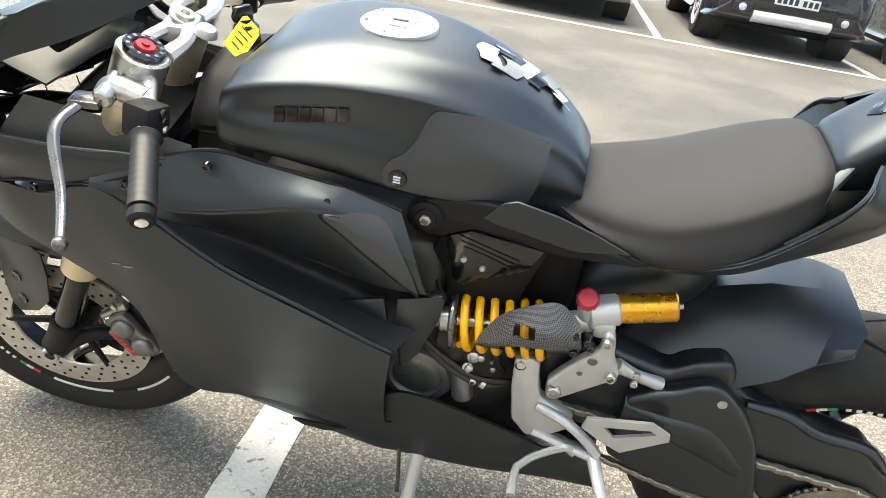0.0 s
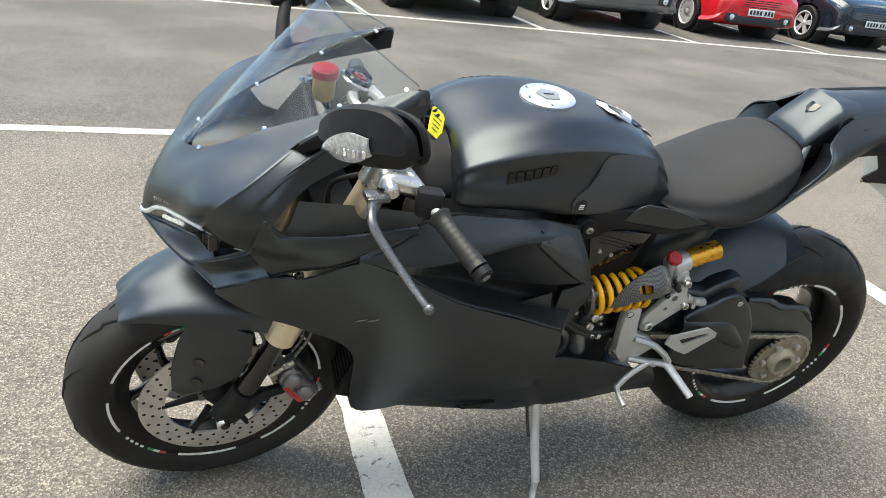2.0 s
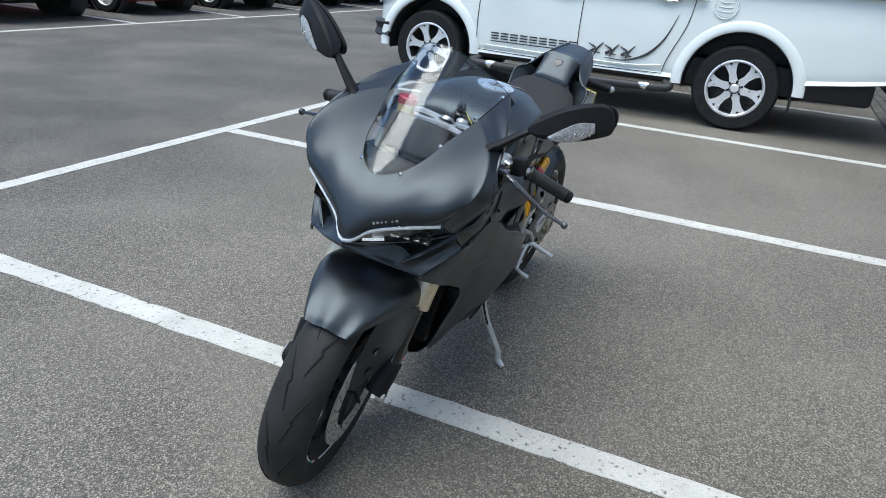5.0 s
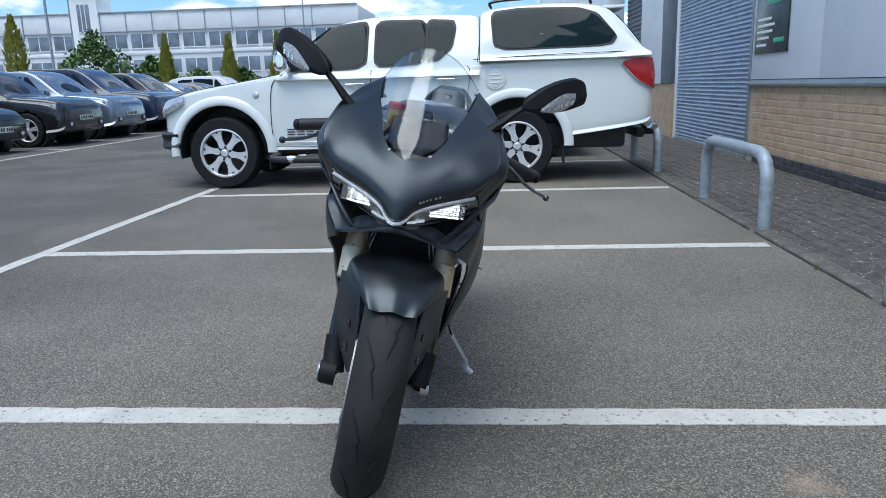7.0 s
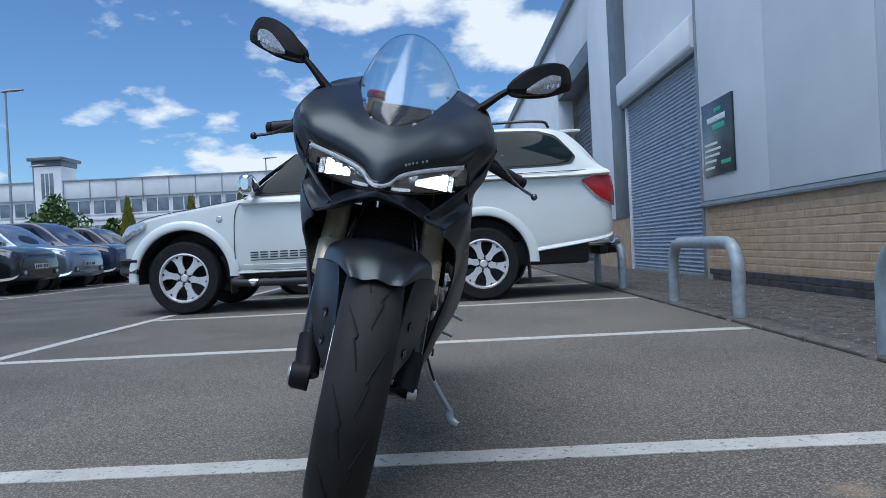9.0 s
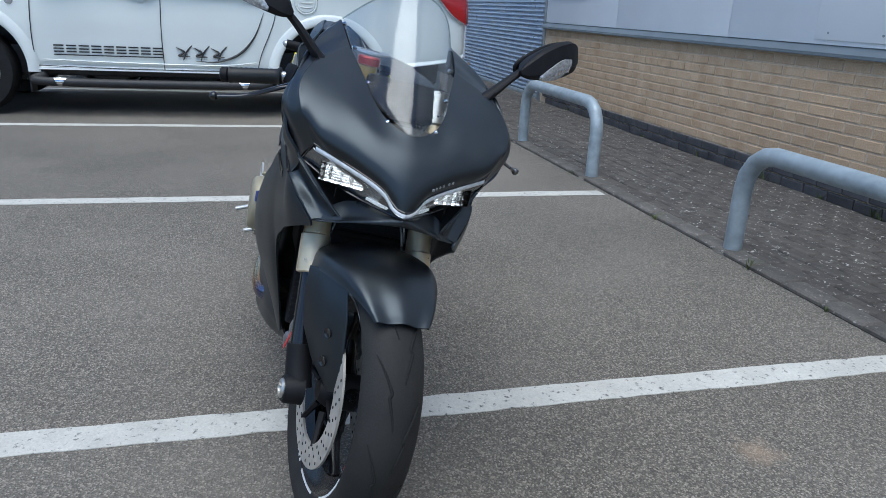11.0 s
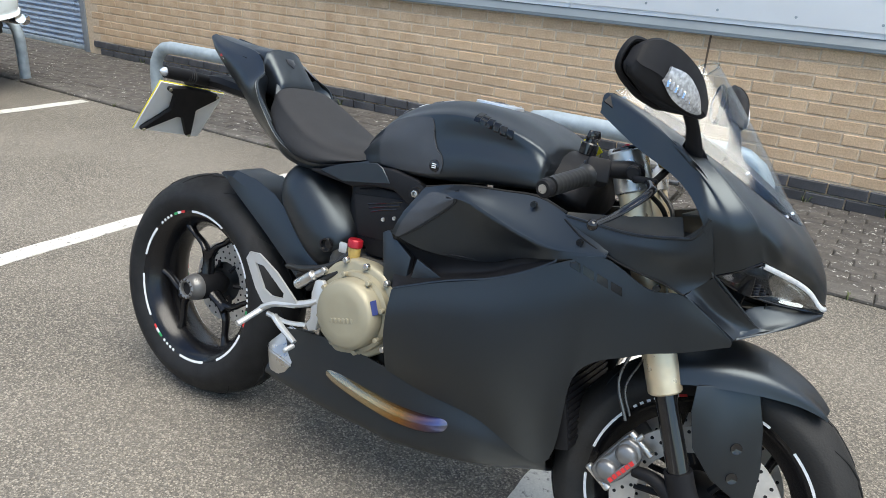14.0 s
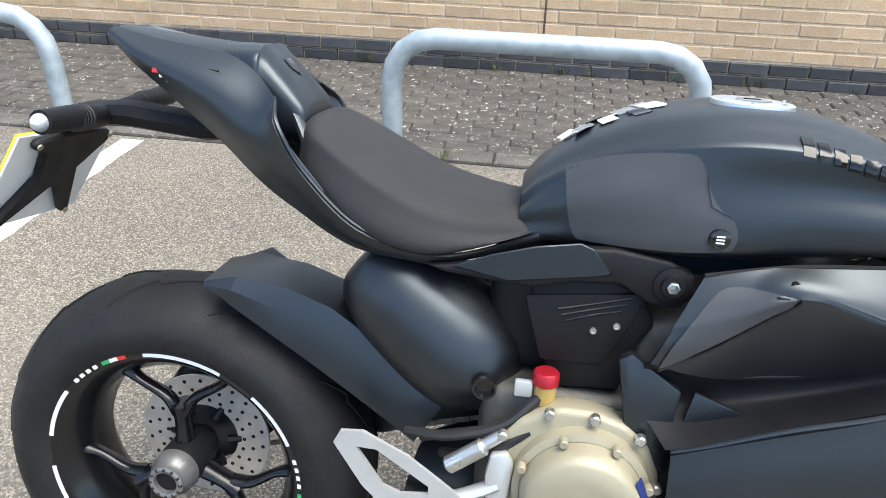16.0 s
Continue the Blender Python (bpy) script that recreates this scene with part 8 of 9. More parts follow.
def vehicle(name, label, category, st, m, paint, wheels, r, windows, screen, lamps, grille, mirrors, group="", chrome=False, spokes=5):
    """A car: lofted body, wells and wheels, glass, lamps, grille, plate and mirrors."""
    th = empty(name, m, label=label, category=category, group=group)
    rings = []
    for x, zb, zl, wb, zt, wt in st:
        rings.append(half([(x, 0, zt), (x, wt * .6, zt - .006), (x, wt * .93, zt - .022), (x, wt, zt - .045), (x, wt + (wb * .985 - wt) * .33, zt - .045 + (zl - zt + .045) * .33), (x, wt + (wb * .985 - wt) * .67, zt - .045 + (zl - zt + .045) * .67), (x, wb * .985, zl), (x, wb, (zl * .6 + zb * .4)), (x, wb * .985, zb + .12), (x, wb * .95, zb + .02), (x, 0, zb)]))
    bm = B()
    loft(bm, rings, len(st) * 16, 84)
    gone = [f for f in bm.faces if abs(f.calc_center_median().y) > .45 and f.calc_center_median().z < .95
            and min((Vector((f.calc_center_median().x - x, f.calc_center_median().z - r)).length for x in wheels)) < r + .055]
    bmesh.ops.delete(bm, geom=gone, context='FACES')
    part("body", bm, paint, th, smooth=35)
    wm = max(s[3] for s in st)
    for x in wheels:
        wb = float(np.interp(x, [s[0] for s in st[::-1]], [s[3] for s in st[::-1]]))
        for s in (1, -1):
            bm = B()
            lathe(bm, [(r + .052, -s * .012), (r + .066, -s * .006), (r + .075, -s * .03), (r + .075, -s * .32), (0, -s * .32)], (x, s * wb, r), (0, 1, 0), 40)
            part("wheel_well", bm, M_BLKPLASTIC, th)
            road_wheel(th, x, s * (wb - .095), r, .215, s, spokes)
    bm = B()
    box(bm, (wheels[1] - .2, -wm * .82, .20), (wheels[0] + .2, wm * .82, .42), .03)
    part("chassis", bm, M_BLKPLASTIC, th)
    for x0b, x1b, x0t, x1t, f0, f1 in windows:
        for s in (1, -1):
            g = []
            for i in range(5):
                u = i / 4
                row = []
                for j in range(4):
                    v = j / 3
                    x = (x0b + (x1b - x0b) * u) * (1 - v) + (x0t + (x1t - x0t) * u) * v
                    p = body_side(st, x, f0 + (f1 - f0) * v)
                    row.append((p.x, s * (p.y + .012), p.z))
                g.append(row)
            bm = B()
            sheet(bm, g, 12, 8, -.008 * s)
            part("side_window", bm, M_DARKGLASS, th)
    for (xb, zb, wb), (xt, zt, wt) in screen:
        k = .02 if xb > xt else -.02
        bm = B()
        sheet(bm, [[(xb + k, wb, zb), (xb + k + .05 * (1 if k > 0 else -1), 0, zb + .005), (xb + k, -wb, zb)],
                   [((xb + xt) / 2 + k, (wb + wt) / 2, (zb + zt) / 2 + .022), ((xb + xt) / 2 + k * 2.2, 0, (zb + zt) / 2 + .03), ((xb + xt) / 2 + k, -(wb + wt) / 2, (zb + zt) / 2 + .022)],
                   [(xt + k, wt, zt), (xt + k * 1.5, 0, zt + .008), (xt + k, -wt, zt)]], 10, 14, .01 if k > 0 else -.01)
        part("windscreen", bm, M_DARKGLASS, th)
    for x, y, z, l, h in lamps:
        for s in (1, -1):
            bm = B()
            loft(bm, [[(x + .03, s * (y - l / 2), z - h * .4), (x + .03, s * (y - l / 2), z + h * .4), (x - .02, s * (y - l / 2), z + h * .4), (x - .02, s * (y - l / 2), z - h * .4)],
                      [(x + .02, s * y, z - h / 2), (x + .0, s * y, z + h / 2), (x - .06, s * y, z + h / 2), (x - .06, s * y, z - h / 2)],
                      [(x - .07, s * (y + l / 2), z - h * .4), (x - .09, s * (y + l / 2), z + h * .5), (x - .16, s * (y + l / 2), z + h * .5), (x - .16, s * (y + l / 2), z - h * .4)]], 10, 16)
            part("head_lamp", bm, M_CLEARLENS, th)
    x, z0, z1, w, low0, low1 = grille
    bm = B()
    box(bm, (x - .05, -w, z0), (x + .012, w, z1), .02, 2)
    gr = part("grille", bm, M_BLKPLASTIC, th)
    for k in range(4):
        bm = B()
        z = z0 + (z1 - z0) * (k + .5) / 4
        box(bm, (x + .008, -w * .95, z - .008), (x + .022, w * .95, z + .008), .004, 1)
        part("slat", bm, M_CHROME if chrome else M_GLOSSBLK, gr)
    bm = B()
    box(bm, (x - .08, -w * 1.5, low0), (x + .02, w * 1.5, low1), .03, 2)
    part("lower_intake", bm, M_BLKPLASTIC, th)
    plate_bars(th, pose(x + .045, 0, (z0 + low1) / 2 + .0))
    xm, zm, wmir = mirrors
    for s in (1, -1):
        bm = B()
        loft(bm, [[(xm + .05, s * wmir, zm - .03), (xm + .05, s * wmir, zm + .03), (xm - .04, s * wmir, zm + .03), (xm - .04, s * wmir, zm - .03)],
                  [(xm + .07, s * (wmir + .09), zm - .07), (xm + .07, s * (wmir + .09), zm + .08), (xm - .05, s * (wmir + .09), zm + .08), (xm - .05, s * (wmir + .09), zm - .07)],
                  [(xm + .03, s * (wmir + .19), zm - .05), (xm + .03, s * (wmir + .19), zm + .06), (xm - .03, s * (wmir + .19), zm + .06), (xm - .03, s * (wmir + .19), zm - .05)]], 8, 16)
        part("door_mirror", bm, paint if not chrome else M_CHROME, th)
    return th


SUV = [(2.22, .42, .60, .70, .80, .62), (2.14, .30, .72, .84, .93, .74), (1.85, .26, .86, .90, 1.04, .82), (1.15, .25, .96, .91, 1.11, .84), (.85, .25, .99, .91, 1.16, .82),
       (.12, .25, 1.02, .92, 1.66, .70), (-.6, .25, 1.03, .92, 1.72, .70), (-1.5, .26, 1.04, .91, 1.70, .68), (-2.05, .30, 1.02, .88, 1.55, .66), (-2.25, .40, .95, .80, 1.10, .66)]
HATCH = [(2.05, .40, .55, .64, .66, .56), (1.98, .26, .63, .80, .76, .66), (1.7, .20, .74, .86, .86, .76), (1.05, .20, .84, .87, .96, .80), (.75, .20, .87, .87, 1.02, .78),
         (-.05, .20, .89, .88, 1.39, .62), (-.7, .20, .91, .88, 1.43, .62), (-1.4, .22, .93, .86, 1.38, .60), (-1.9, .28, .92, .80, 1.05, .60), (-2.0, .38, .85, .74, .95, .60)]
SWIN = [(.68, -.05, .05, -.05, .06, .88), (-.12, -.95, -.12, -.95, .06, .88), (-1.02, -1.78, -1.02, -1.6, .06, .86)]
HWIN = [(.55, -.15, -.10, -.15, .06, .86), (-.22, -1.0, -.22, -.95, .06, .86), (-1.06, -1.55, -1.02, -1.35, .08, .8)]


def car_row(x, kind, color, label, y=-8.45, metal=0.0, chrome=False, spokes=5, scale=1.0, bumper=False):
    paint = mat("car_paint", color, 0.25, metal=metal, var=0.04, scale=3, coat=0.7)
    suv = kind == "suv"
    st = [tuple(v * scale for v in s) for s in (SUV if suv else HATCH)]
    L = st[0][0]
    m = pose(x, y - L, 0, 0, 0, 90)
    sc = scale
    car = vehicle("parked_car", label, "car", st, m, paint, (1.38 * sc, -1.35 * sc) if suv else (1.28 * sc, -1.27 * sc), .36 if suv else .315,
                   [tuple(v * sc if i < 4 else v for i, v in enumerate(w)) for w in (SWIN if suv else HWIN)],
                   [((.80 * sc, 1.14 * sc, .72), (.14 * sc, 1.61 * sc, .60))] if suv else [((.72 * sc, 1.0 * sc, .70), (-.03 * sc, 1.34 * sc, .54))],
                   [(2.10 * sc, .66, .82 * sc, .36, .17)] if suv else [(1.95 * sc, .62, .66 * sc, .36, .13)],
                   (2.19 * sc, .66 * sc, .86 * sc, .42, .40 * sc, .55 * sc) if suv else (2.03 * sc, .52 * sc, .66 * sc, .40, .26 * sc, .40 * sc),
                   (.62, 1.10, .90) if suv else (.52, .98, .86), group="row of parked cars", chrome=chrome, spokes=spokes)
    # fog lamps in the bumper, and on some a dark or silver skid panel
    xf, zf, yf = (2.22 * sc, .47 * sc, .60) if suv else (2.05 * sc, .36 * sc, .55)
    for s in (1, -1):
        bm = B()
        box(bm, (xf - .10, s * yf - .11, zf - .06), (xf + .014, s * yf + .11, zf + .06), .012, 2)
        fog = part("fog_recess", bm, M_BLKPLASTIC, car)
        bm = B()
        lathe(bm, [(0, .012), (.035, .010), (.045, .002), (.048, -.02)], (xf + .018, s * yf, zf), (1, 0, 0), 20)
        part("fog_lamp", bm, M_CLEARLENS, fog)
    if bumper or chrome:
        bm = B()
        loft(bm, [[(xf - .05, y, zf - .15), (xf + .060 - abs(y) * .05, y, zf - .12), (xf + .068 - abs(y) * .05, y, zf - .03 - abs(y) * .02), (xf - .05, y, zf - .02)] for y in (-.46, -.25, 0, .25, .46)], 24, 16)
        part("skid_plate", bm, M_ALLOY if chrome else M_BLKPLASTIC, car, "silver skid plate" if chrome else "black lower bumper")
    return car


car_row(3.20, "hatch", (.012, .065, .30), "bright blue hatchback car parked nose out", y=-8.6, metal=.3, scale=1.04)
car_row(.70, "hatch", (.40, .41, .43), "silver saloon car with black lower bumper", y=-8.55, metal=.2, scale=1.1, bumper=True)
car_row(-2.10, "suv", (.012, .012, .013), "black off-road car with chrome bumper trim", y=-8.35, chrome=True, spokes=6, scale=1.06)
car_row(-4.75, "suv", (.15, .155, .16), "mid grey off-road car parked nose out", y=-8.55, metal=.3, scale=1.04)
car_row(-7.34, "hatch", (.62, .012, .018), "bright red hatchback car parked nose out", y=-8.75, spokes=10)
car_row(-9.92, "hatch", (.016, .023, .032), "slate blue hatchback car parked nose out", y=-8.80, metal=.3)
car_row(-12.45, "suv", (.014, .015, .017), "black crossover car parked nose out", y=-8.6, scale=.97)
car_row(-14.75, "suv", (.22, .27, .33), "silver blue off-road car parked nose out", y=-8.7, metal=.6, scale=.98)
car_row(-17.3, "suv", (.012, .02, .05), "dark blue off-road car parked nose out", y=-8.8, scale=1.05)
car_row(-19.9, "suv", (.02, .021, .024), "dark grey off-road car parked nose out", y=-8.8)
car_row(-22.4, "hatch", (.30, .31, .33), "silver hatchback car parked nose out", y=-8.8, metal=.6)
car_row(-24.9, "hatch", (.03, .03, .035), "dark hatchback car parked nose out", y=-8.8)
car_row(-27.5, "suv", (.6, .6, .6), "white estate car parked nose out", y=-8.8)

# ---- white pickup with hard top: x forward, y to its left ----
M_CARGLASS = mat("green_tinted_glass", (0.010, 0.020, 0.022), 0.02, var=0.2, scale=2, spec=0.14)
TRUCK_WHEELS, TRUCK_R = (1.62, -1.545), .388


def chaikin(pts, n=2):
    """Rounds the corners of a closed outline."""
    for _ in range(n):
        out = []
        for i, p in enumerate(pts):
            q = pts[(i + 1) % len(pts)]
            out += [(p[0] * .88 + q[0] * .12, p[1] * .88 + q[1] * .12), (p[0] * .12 + q[0] * .88, p[1] * .12 + q[1] * .88)]
        pts = out
    return pts


def cab_y(z):
    """Half width of the cab's flank above the belt."""
    return .872 - .225 * max(0.0, (z - 1.20) / .55) ** 1.15


def canopy_y(z):
    return .876 - .20 * max(0.0, (z - 1.28) / .55) ** 1.6


truck = empty("pickup_truck", pose(-5.36, -.90, 0, 0, 0, -90), label="white double-cab pickup truck with white hard top", category="pickup truck")
bm = B()
rings = []
for x, zt, w, zb in ((2.36, .76, .50, .52), (2.33, .86, .66, .44), (2.24, .96, .78, .40), (2.08, 1.03, .845, .40), (1.85, 1.08, .872, .40), (1.50, 1.135, .885, .40), (1.15, 1.185, .890, .40), (.95, 1.215, .890, .40),
                     (.50, 1.225, .890, .40), (-.9, 1.235, .890, .40), (-1.15, 1.27, .890, .41), (-1.8, 1.29, .890, .45), (-2.4, 1.30, .890, .52), (-2.74, 1.30, .878, .57), (-2.88, 1.28, .845, .60), (-2.94, 1.15, .78, .64)):
    k = (zt - zb)
    rings.append(half([(x, 0, zt + .012), (x, w * .55, zt + .006), (x, w * .86, zt - .012), (x, w * .955, zt - .035), (x, w * .985, zt - .075), (x, w * .998, zb + k * .62), (x, w, zb + k * .42), (x, w * .992, zb + k * .16),
                       (x, w * .972, zb + k * .06), (x, w * .93, zb), (x, 0, zb)]))
loft(bm, rings, 260, 120)
ARCH_R, ARCH_Z = .495, .405


def in_arch(p):
    return abs(p.y) > .40 and min(Vector((p.x - x, p.z - ARCH_Z)).length for x in TRUCK_WHEELS) < ARCH_R


bmesh.ops.delete(bm, geom=[f for f in bm.faces if in_arch(f.calc_center_median())], context='FACES')
for e in bm.edges:
    if e.is_boundary:
        for v in e.verts:
            if abs(v.co.y) > .5 and v.co.z > .44:
                x = min(TRUCK_WHEELS, key=lambda q: abs(q - v.co.x))
                d = Vector((v.co.x - x, v.co.z - ARCH_Z))
                d = d.normalized() * ARCH_R
                v.co.x, v.co.z = x + d.x, ARCH_Z + d.y
part("body", bm, M_WHITE, truck, smooth=35)
bm = B()
loft(bm, [half([(x, 0, z + .01), (x, w * .7, z), (x, w * .94, z - .02), (x, w, z - .05), (x, (w + .872) / 2 + .018, (z + 1.15) / 2), (x, .872, 1.19), (x, .872, 1.12), (x, 0, 1.12)])
          for x, z, w in ((.98, 1.235, .80), (.90, 1.29, .775), (.70, 1.455, .715), (.46, 1.64, .655), (.36, 1.70, .640), (.15, 1.752, .632), (-.2, 1.785, .630), (-.7, 1.785, .630), (-1.0, 1.772, .632), (-1.13, 1.755, .636), (-1.16, 1.70, .65))], 80, 60)
part("cab", bm, M_WHITE, truck, "white cab with a rounded roof", 40)
bm = B()
loft(bm, [half([(x, 0, z + .01), (x, w * .7, z), (x, w * .93, z - .022), (x, w, z - .06), (x, (w + .880) / 2 + .028, (z + 1.30) / 2), (x, .882, 1.315), (x, .880, 1.26), (x, 0, 1.26)])
          for x, z, w in ((-1.17, 1.755, .655), (-1.20, 1.785, .665), (-1.35, 1.825, .672), (-1.8, 1.855, .675), (-2.25, 1.842, .672), (-2.48, 1.79, .668), (-2.64, 1.66, .69), (-2.78, 1.49, .73), (-2.88, 1.345, .79), (-2.90, 1.29, .82))], 70, 60)
part("canopy", bm, M_WHITE, truck, "white moulded hard top over the load bed", 40)


def truck_pane(name, outline, ys, s, lift, depth, material, label=""):
    bm = B()
    slab(bm, outline, lambda a, b: (a, s * (ys(b) + lift), b), (0, s * depth, 0), .003, 1)
    return part(name, bm, material, truck, label)


def grown(pts, g):
    """An outline pushed outwards from its middle by about g."""
    cx, cz = sum(p[0] for p in pts) / len(pts), sum(p[1] for p in pts) / len(pts)
    return [(x + g * (1 if x > cx else -1), z + g * (1 if z > cz else -1)) for x, z in pts]


for s in (1, -1):
    for pts, ys, nm in (([(.88, 1.235), (.62, 1.455), (.40, 1.632), (.30, 1.675), (.02, 1.705), (.04, 1.25)], cab_y, "front_window"),
                        ([(-.07, 1.255), (-.09, 1.705), (-.60, 1.70), (-.60, 1.285)], cab_y, "rear_window"),
                        ([(-.63, 1.29), (-.63, 1.70), (-.88, 1.685), (-.905, 1.60), (-.86, 1.44), (-.76, 1.31)], cab_y, "quarter_window"),
                        ([(-1.33, 1.385), (-1.30, 1.745), (-1.62, 1.778), (-2.16, 1.765), (-2.36, 1.70), (-2.55, 1.50), (-2.50, 1.425), (-2.36, 1.40)], canopy_y, "canopy_window")):
        o = chaikin(pts)
        fr = truck_pane(nm, chaikin(grown(pts, .022)), ys, s, -.016, .024, M_BLKPLASTIC, "black rubber window frame")
        bm = B()
        slab(bm, o, lambda a, b: (a, s * (ys(b) + .006), b), (0, s * .006, 0), .002, 1)
        part("pane", bm, M_CARGLASS, fr, "tinted window glass")
    # wheel arch lining and the broad white flare
    for xa in TRUCK_WHEELS:
        bm = B()
        ring = [[(xa + rr * math.cos(radians(a)), s * y, ARCH_Z + rr * math.sin(radians(a))) for rr, y in ((ARCH_R - .004, .872), (ARCH_R - .02, .70), (ARCH_R - .02, .50), (.12, .50))] for a in range(-8, 189, 7)]
        sheet(bm, ring, len(ring), 4, .004 * s)
        part("arch_lining", bm, M_BLKPLASTIC, truck)
        bm = B()
        ring = [[(xa + rr * math.cos(radians(a)), s * y, ARCH_Z + rr * math.sin(radians(a))) for rr, y in ((ARCH_R - .006, .865), (ARCH_R - .004, .905), (ARCH_R + .030, .915), (ARCH_R + .075, .903), (ARCH_R + .095, .884))] for a in range(-4, 185, 6)]
        sheet(bm, ring, len(ring) * 2, 14, .006 * s)
        part("arch_flare", bm, M_WHITE, truck, "white wheel arch flare", 50)
        road_wheel(truck, xa, s * .775, TRUCK_R, .25, s, 6)
        bm = B()
        box(bm, (xa - .50, s * .80 - .10, .20), (xa - .48, s * .80 + .07, .56), .006, 1)
        part("mud_flap", bm, M_BLKPLASTIC, truck)
    bm = B()
    tube(bm, [(1.02, s * .86, .36), (.93, s * .955, .31), (-.80, s * .955, .31), (-.92, s * .86, .36)], .040, 12, 44)
    st_ = part("side_step", bm, M_BLKPLASTIC, truck, "black side step with chrome tips")
    for xa in (.86, -.73):
        bm = B()
        tube(bm, [(xa + .10, s * .952, .312), (xa, s * .956, .312), (xa - .10, s * .952, .312)], [.030, .044, .030], 14, 14)
        part("step_tip", bm, M_CHROME, st_)
    for pts in ([(1.06, s * .893, .46), (1.07, s * .896, .75), (1.04, s * .888, 1.08), (.92, s * .876, 1.205)], [(-.02, s * .894, .43), (-.01, s * .896, .75), (-.02, s * .888, 1.12), (-.03, s * .874, 1.22)],
                [(-.86, s * .894, .44), (-.90, s * .896, .60), (-1.02, s * .894, .90), (-1.06, s * .886, 1.16), (-1.03, s * .874, 1.235)],
                [(1.04, s * .892, .445), (.4, s * .895, .432), (-.4, s * .895, .432), (-.86, s * .892, .44)], [(-1.10, s * .890, 1.288), (-1.8, s * .894, 1.312), (-2.50, s * .890, 1.322), (-2.86, s * .845, 1.325)],
                [(-1.14, s * .882, 1.26), (-1.165, s * .80, 1.50), (-1.17, s * .672, 1.73)], [(2.10, s * .850, 1.00), (1.9, s * .872, 1.055), (1.4, s * .872, 1.13), (.95, s * .868, 1.20)]):
        bm = B()
        tube(bm, pts, .0042, 6, 30)
        part("panel_gap", bm, M_BAR, truck)
    bm = B()
    tube(bm, [(1.0, s * .896, .50), (.3, s * .902, .486), (-.5, s * .902, .486), (-.85, s * .897, .52)], [.006, .012, .012, .006], 8, 30, flat=.6)
    part("sill_crease", bm, M_WHITE, truck)
    for xa, za in ((.15, 1.075), (-.81, 1.10)):
        bm = B()
        lathe(bm, [(0, -.006), (.045, -.004), (.056, .004), (.060, .002)], (xa, s * .888, za), (0, s, 0), 24)
        part("handle_cup", bm, M_WHITE, truck)
        bm = B()
        tube(bm, [(xa + .115, s * .894, za), (xa + .08, s * .918, za + .002), (xa - .08, s * .918, za + .002), (xa - .115, s * .894, za)], [.015, .016, .016, .015], 10, 20, flat=.7)
        part("door_handle", bm, M_CHROME, truck, "chrome door handle")
    bm = B()
    lathe(bm, [(0, .010), (.085, .010), (.092, .004), (.096, .004), (.100, .012), (.108, .010), (.112, -.01)], (-1.325, s * .890, 1.09), (0, s, 0), 34)
    fc = part("fuel_cap", bm, M_WHITE, truck)
    for dz in (-.045, -.005, .035):
        bm = B()
        tube(bm, [(-1.385, s * .901, 1.09 + dz + .008), (-1.325, s * .904, 1.09 + dz), (-1.265, s * .901, 1.09 + dz + .008)], .005, 6, 10)
        part("rib", bm, M_PLATEW, fc)
    bm = B()
    lathe(bm, [(0, .01), (.028, .008), (.036, 0)], (1.22, s * .888, .99), (0, s, 0), 18)
    part("side_repeater", bm, M_CLEARLENS, truck)
    # tail lamp, a leaf shaped red lens on the corner with a clear rim
    bm = B()
    sheet(bm, [[(-2.62, s * .886, 1.215), (-2.63, s * .892, 1.19), (-2.66, s * .892, 1.16)], [(-2.74, s * .876, 1.255), (-2.76, s * .892, 1.15), (-2.78, s * .886, 1.04)],
               [(-2.87, s * .846, 1.262), (-2.89, s * .866, 1.12), (-2.90, s * .852, .97)], [(-2.935, s * .76, 1.25), (-2.955, s * .78, 1.10), (-2.955, s * .77, .94)]], 18, 14, .014 * s)
    tl = part("tail_lamp", bm, M_REDLENS, truck, "red tail lamp")
    bm = B()
    tube(bm, [(-2.90, s * .858, 1.262), (-2.74, s * .884, 1.258), (-2.615, s * .894, 1.215), (-2.66, s * .899, 1.150), (-2.78, s * .894, 1.030), (-2.90, s * .862, .965)], .008, 6, 40)
    part("lamp_rim", bm, M_CLEARLENS, tl)
    # wrap-round head lamp
    bm = B()
    sheet(bm, [[(2.02, s * .862, 1.00), (2.02, s * .874, .96), (2.03, s * .872, .92)], [(2.18, s * .820, .97), (2.20, s * .838, .90), (2.21, s * .828, .83)],
               [(2.30, s * .70, .91), (2.325, s * .715, .85), (2.33, s * .71, .79)], [(2.345, s * .52, .87), (2.365, s * .52, .82), (2.365, s * .52, .77)]], 18, 12, .012 * -s)
    part("head_lamp", bm, M_CLEARLENS, truck)
    # edition name as letter-sized dark shapes with an underline, then the slanted mark and its flourish
    for k in range(9):
        x0 = .905 - .104 * k
        bm = B()
        z0 = .565
        for xa_, xb_, za_, zb_ in ((0, .084, .053, .066), (.0, .084, .026, .038), (0, .084, .0, .012)):
            box(bm, (x0 - xb_, s * .8965 - .001, z0 + za_), (x0 - xa_, s * .8965 + .001, z0 + zb_))
        part("bar", bm, M_BAR, truck, "dark bars in place of a letter")
    bm = B()
    box(bm, (-.02, s * .8965 - .001, .538), (.905, s * .8965 + .001, .548))
    part("underline", bm, M_BAR, truck)
